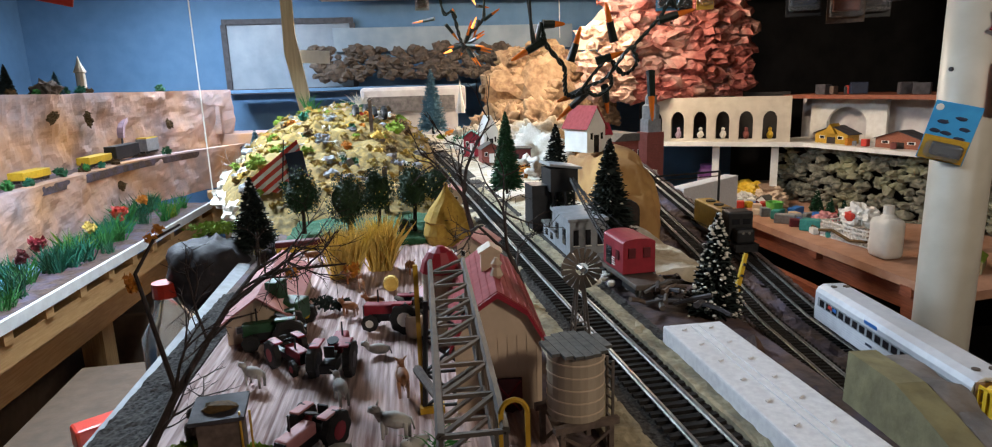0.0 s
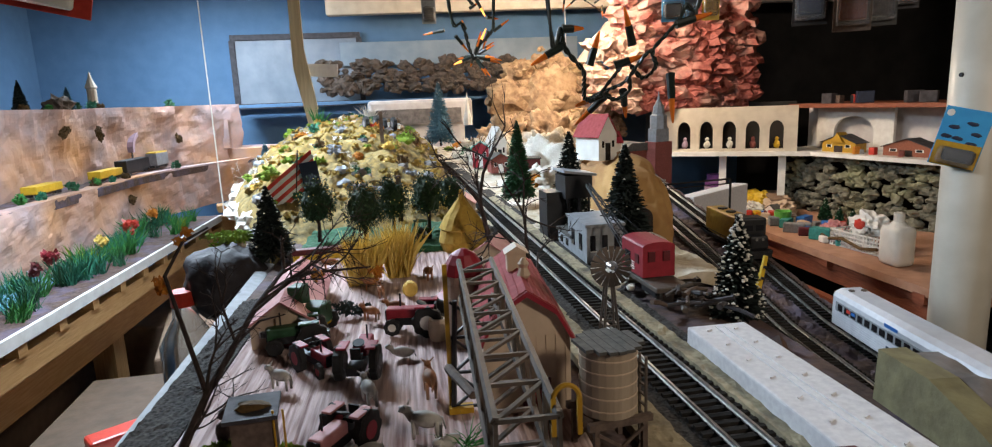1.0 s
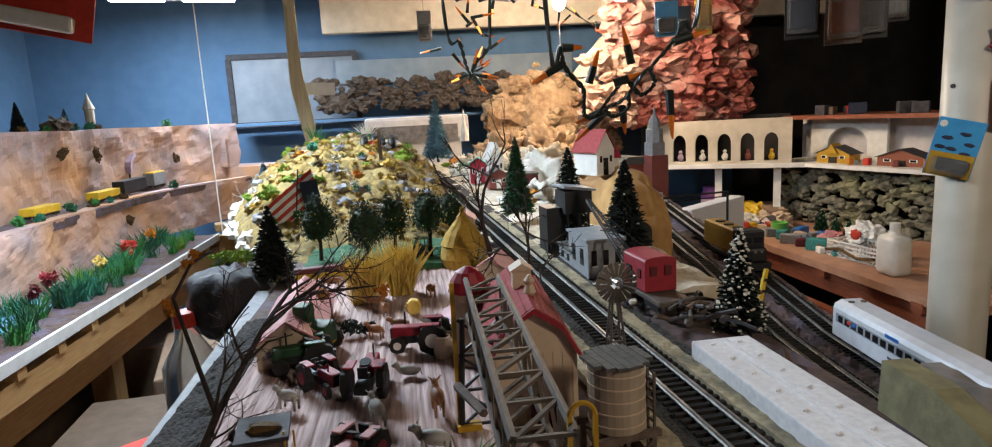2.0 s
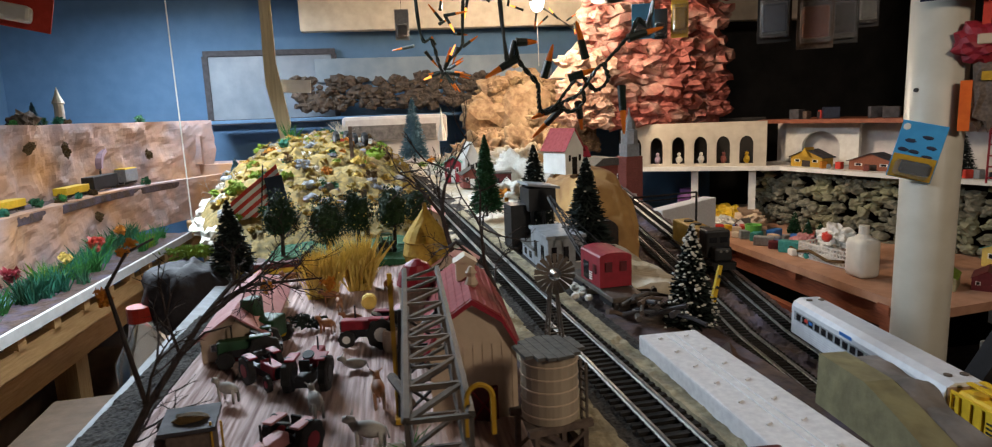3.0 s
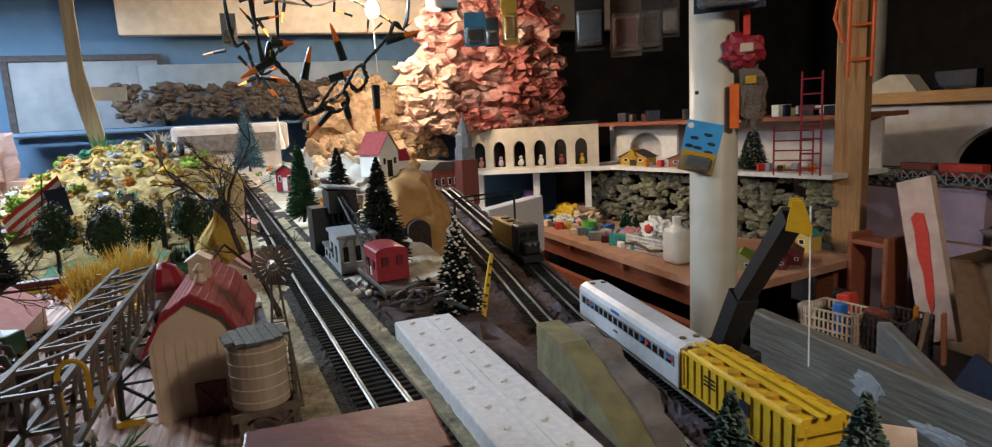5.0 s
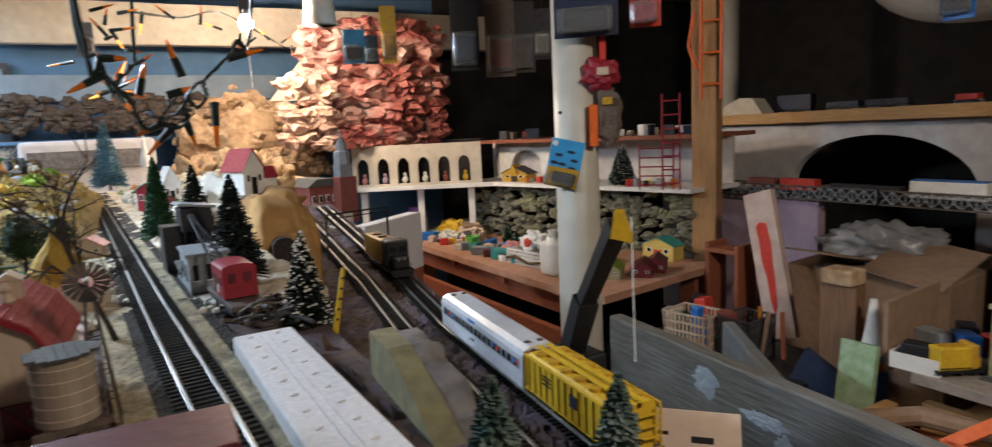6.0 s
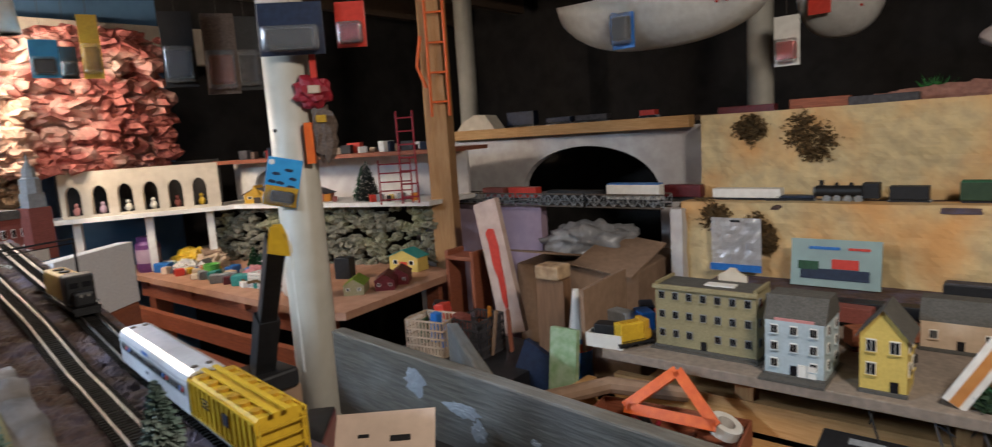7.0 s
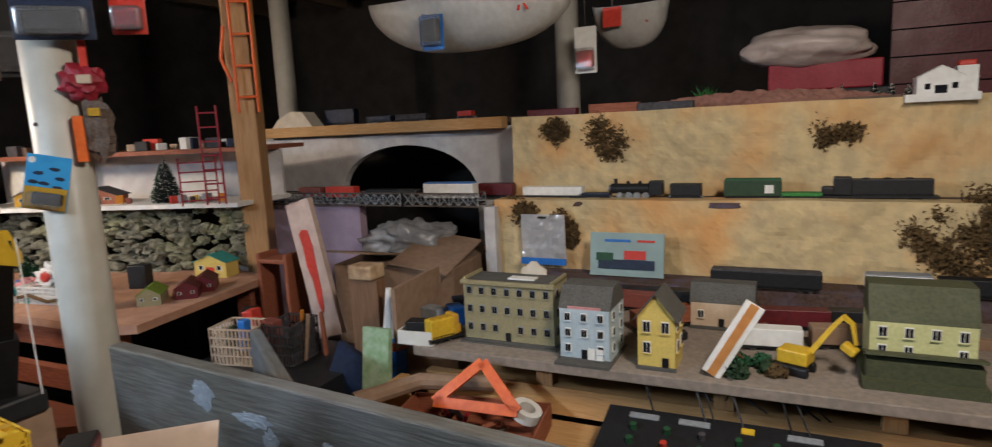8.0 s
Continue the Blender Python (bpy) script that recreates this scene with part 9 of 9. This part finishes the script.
for k in range(22):
    u = rs.random()
    y = 1.2 + u * 0.75
    x = 1.47 + (1.2 - y) * 0.27 + rs.uniform(0.02, 0.1)
    s = rs.uniform(0.012, 0.03)
    bm = B()
    rbx(bm, (0, 0, s * 0.6), (s, s * 1.6, s * 1.2), 0.002)
    solo("upper_ornament", bm, rs.choice((BLACK, SLATE, RED_TRIM, CREAM, WHITE_PAINT, NAVY, BARK_G, BLACK)), "dim toy ornament on the upper shelf", "ornament", (x, y, 1.19), rs.uniform(0, 90), "ornaments on the upper shelf")
for k in range(6):
    u = 0.035 + 0.071 * k
    p = Vector((0.80, 2.12)).lerp(Vector((1.19, 1.895)), u / 0.45)
    bm = B()
    blob(bm, (0, 0, 0.012), (0.010, 0.010, 0.014), 2, 0.3, 2, k)
    blob(bm, (0, 0, 0.030), (0.006, 0.006, 0.007), 2, 0.2, 2, k)
    solo("niche_figurine", bm, (PINK_ROOF, LILAC, SNOW, SNOW, BRICK, YELLOW)[k], "small plain figurine standing in a niche", "figurine", (p.x + 0.006, p.y + 0.008, 1.0565), group="figurines in the niches")


def ladder(name, label, pts, w, mat, r, n, side=Vector((0.6, -0.8, 0))):
    t = thing(name, label, "ladder", (0, 0, 0))
    a, b = Vector(pts[0]), Vector(pts[1])
    side = side.normalized() * w / 2
    for s in (-1, 1):
        bm = B()
        tube(bm, [a + side * s, b + side * s], r, n=6)
        part("rail", bm, mat, t)
    for k in range(n):
        p = a.lerp(b, (k + 0.5) / n)
        bm = B()
        tube(bm, [p - side, p + side], r * 0.8, n=5)
        part("rung", bm, mat, t)
    return t


ladder("red_ladder", "dark red toy ladder on the white shelf", [(1.36, 1.16, 1.046), (1.36, 1.16, 1.30)], 0.045, RED, 0.003, 7)
ladder("red_scaffold", "wide dark red toy scaffold on the white shelf", [(1.345, 1.20, 1.046), (1.345, 1.20, 1.17)], 0.09, RED, 0.0025, 5)
t = ladder("orange_ladder", "bright orange plastic toy ladder hung on the post", [(1.452, 1.108, 1.28), (1.445, 1.10, 1.60)], 0.05, ORANGE, 0.0045, 4)
bm = B()
tube(bm, [(1.43, 1.135, 1.36), (1.42, 1.155, 1.42), (1.425, 1.14, 1.50)], 0.005)
part("loop", bm, ORANGE, t)

# ---- hanging packs and cards ----
def blister(name, label, at, rz, w, h, back, content, film=True, tilt=0, bulge=0.02, hang=True):
    t = thing(name, label, "toy package", at, rz, "hanging toy packages", ry=tilt)
    bm = B()
    rbx(bm, (0, 0, 0), (w, 0.002, h), 0.0008)
    part("card_back", bm, back, t)
    bm = B()
    rbx(bm, (0, -0.011, -h * 0.2), (w * 0.7, 0.016, h * 0.36), 0.004)
    part("toy", bm, content, t)
    if film:
        bm = B()
        rbx(bm, (0, -0.012, -h * 0.2), (w * 0.86, bulge, h * 0.48), 0.005)
        part("bubble", bm, FILM, t, "clear plastic bubble")
    if hang:
        bm = B()
        tube(bm, [(0, 0, h * 0.48), (0, 0, 2.01 - at[2])], 0.0008, n=4)
        part("hanging_thread", bm, STEEL, t)
    return t


c = thing("toy_card", "blue printed toy card with a clear bubble on the column", "toy package", (0.766, 0.829, 1.163), -40, ry=13)
bm = B()
rbx(bm, (0, 0, 0), (0.058, 0.002, 0.084), 0.0008)
part("card_back", bm, SKY_CARD, c)
bm = B()
bx(bm, (0, -0.0022, -0.024), (0.055, 0.0016, 0.034))
part("lower_print", bm, YELLOW_D, c)
for x, z in ((-0.012, 0.014), (0.008, 0.022), (0.016, 0.008), (-0.004, -0.001), (0.014, -0.006), (-0.018, 0.0)):
    bm = B()
    blob(bm, (x, -0.0014, z), (0.007, 0.0005, 0.003), 2, 0.3, 2, x * 99)
    part("printed_car", bm, NAVY, c)
bm = B()
blob(bm, (-0.022, -0.0014, 0.033), (0.005, 0.0005, 0.005), 2, 0, 2)
part("emblem", bm, WHITE_PAINT, c)
bm = B()
rbx(bm, (0.004, -0.008, -0.024), (0.04, 0.012, 0.018), 0.004)
part("toy", bm, BLACK, c)
bm = B()
rbx(bm, (0.0, -0.009, -0.026), (0.046, 0.016, 0.024), 0.005)
part("bubble", bm, FILM, c)
blister("hanging_blister", "clear blister pack with a dark toy car", (0.786, 0.786, 1.415), -44, 0.105, 0.085, NAVY, BLACK)
blister("blue_card_pack", "blue and white toy car card hung from above", (0.695, 1.7, 1.475), -20, 0.06, 0.092, SKY_CARD, BLACK)
blister("yellow_tube_pack", "tall yellow toy pack hung from above", (0.80, 1.7, 1.51), -20, 0.045, 0.16, YELLOW, YELLOW_D)
blister("dark_pack", "black hanging toy pack", (0.752, 1.72, 1.47), -20, 0.04, 0.08, BLACK, BLACK)
blister("box_pack", "clear toy box hung from the joists", (0.86, 1.35, 1.46), -30, 0.07, 0.17, SHADE_CARD_BLACK, NAVY)
blister("box_pack", "brown toy box hung from the joists", (0.96, 1.35, 1.455), -30, 0.075, 0.19, BARK_G, REDWOOD)
blister("box_pack", "clear box with dark toy inside hung up", (1.03, 1.35, 1.46), -32, 0.06, 0.18, BLACK, SLATE)
blister("box_pack", "thin clear pack hung from the joists", (1.09, 1.35, 1.47), -35, 0.045, 0.13, SLATE, GREY_WALL)
blister("red_bag_pack", "red hanging toy bag", (0.865, 0.73, 1.42), -50, 0.05, 0.075, RED_TRIM, RED, True)
blister("blue_pack", "blue hanging toy car card by the white hull", (1.47, 0.545, 1.46), -90, 0.055, 0.14, BLUE, BLACK)
blister("red_card_pack", "white and red hanging card", (1.86, 0.31, 1.40), -90, 0.06, 0.12, WHITE_PAINT, RED_TRIM)
blister("clear_pack", "crumpled clear pack hung by the back wall", (0.055, 1.9, 1.505), 0, 0.04, 0.085, GREY_WALL, STONE_TOP)
blister("race_car_pack", "white, red and yellow toy car hung near the lamp", (-0.41, 0.80, 1.385), 12, 0.11, 0.05, RED_TRIM, WHITE_PAINT, False, 12)
t = thing("robot_toy", "red toy robot mask hung on the column", "toy", (0.818, 0.790, 1.312), -45)
bm = B()
blob(bm, (0, 0, 0), (0.032, 0.02, 0.026), 3, 0.35, 2.4, 3)
part("head", bm, RED, t)
bm = B()
rbx(bm, (0.006, -0.018, 0.004), (0.02, 0.006, 0.014), 0.002)
part("face_plate", bm, CREAM, t)
bm = B()
bx(bm, (0.005, 0.0, 0.05), (0.010, 0.006, 0.07))
part("strap", bm, RED_TRIM, t)
bm = B()
blob(bm, (0.012, 0, -0.07), (0.022, 0.012, 0.045), 3, 0.5, 2.6, 5)
part("body", bm, BARK_G, t)
bm = B()
bx(bm, (-0.012, -0.006, -0.085), (0.014, 0.010, 0.07))
part("orange_arm", bm, ORANGE, t)
bm = B()
bx(bm, (0.012, -0.012, -0.045), (0.016, 0.006, 0.012))
part("buckle", bm, YELLOW_D, t)


# white plastic hull pieces with red letters overhead
def hull(name, label, at, L, w, h, letters, rz=0):
    t = thing(name, label, "plastic shell", at, rz)
    bm = B()
    n, m = 20, 10
    rows = []
    for i in range(n + 1):
        u = i / n * 2 - 1
        k = math.sqrt(max(0.0, 1 - abs(u) ** 2.6))
        rows.append([bm.verts.new((w * math.sin(q) * (0.3 + 0.7 * k), u * L, -h * math.cos(q) * k)) for q in np.linspace(-1.45, 1.45, m + 1)])
    for a, b in zip(rows, rows[1:]):
        for j in range(m):
            bm.faces.new((a[j], a[j + 1], b[j + 1], b[j]))
    bmesh.ops.solidify(bm, geom=bm.faces[:], thickness=0.004)
    part("shell", bm, WHITE_PAINT, t, smooth=True)
    for ch, y, z, s in letters:
        cu = bpy.data.curves.new("letter", "FONT")
        cu.body, cu.size, cu.extrude, cu.align_x = ch, s, 0.0015, "CENTER"
        cu.materials.append(RED_TRIM)
        ob = new("letter", cu)
        ob.parent = t
        ob.matrix_local = pose(-w * 0.8, y, z, 65, 0, -90)
    bm = B()
    tube(bm, [(0, 0.05, -0.01), (0, 0.05, 1.9 - at[2])], 0.002)
    part("hanging_wire", bm, STEEL, t)
    return t


hull("white_hull", "white plastic hull shell with red letters hung overhead", (1.56, 0.50, 1.52), 0.26, 0.10, 0.13, [("R", -0.17, -0.065, 0.05)])
hull("white_hull", "smaller white plastic shell with red marks hung overhead", (1.95, 0.21, 1.52), 0.10, 0.07, 0.12, [("R", -0.045, -0.06, 0.045)])
bm = B()
rbx(bm, (0, 0, 0), (0.003, 0.05, 0.05), 0.001)
solo("red_print_square", bm, RED_TRIM, "red printed square hung on the white shell", "print", (1.872, 0.24, 1.478))
# White tub near the bulb; the glowing bulb and cord are added to it.
bm = B()
lathe(bm, [(0.048, 0.0), (0.036, 0.11), (0.012, 0.125), (0.010, 0.118), (0.033, 0.106), (0.045, 0.0)], n=24)
t = thing("lamp_shade", "white conical tub beside the bare bulb, with an added bulb inside", "lamp", (0.64, 1.82, 1.55))
part("shade", bm, WHITE_PAINT, t, smooth=True)
bm = B()
blob(bm, (0, 0, 0.05), (0.018, 0.018, 0.025), 3, 0, 1)
part("bulb", bm, BULB_GLOW, t, smooth=True).visible_shadow = False
bm = B()
tube(bm, [(0, 0, 0.12), (0, 0, 0.35)], 0.003)
part("cord", bm, WHITE_PAINT, t)
bm = B()
prism(bm, [(0.0, 0), (0.20, 0), (0.20, 0.17), (0.11, 0.13)], 0, 0.03)
solo("beige_backpanel", bm, PLASTER, "slanted beige panel beside the red cliff", "panel", (0.56, 2.2, 1.36), kind="structure")
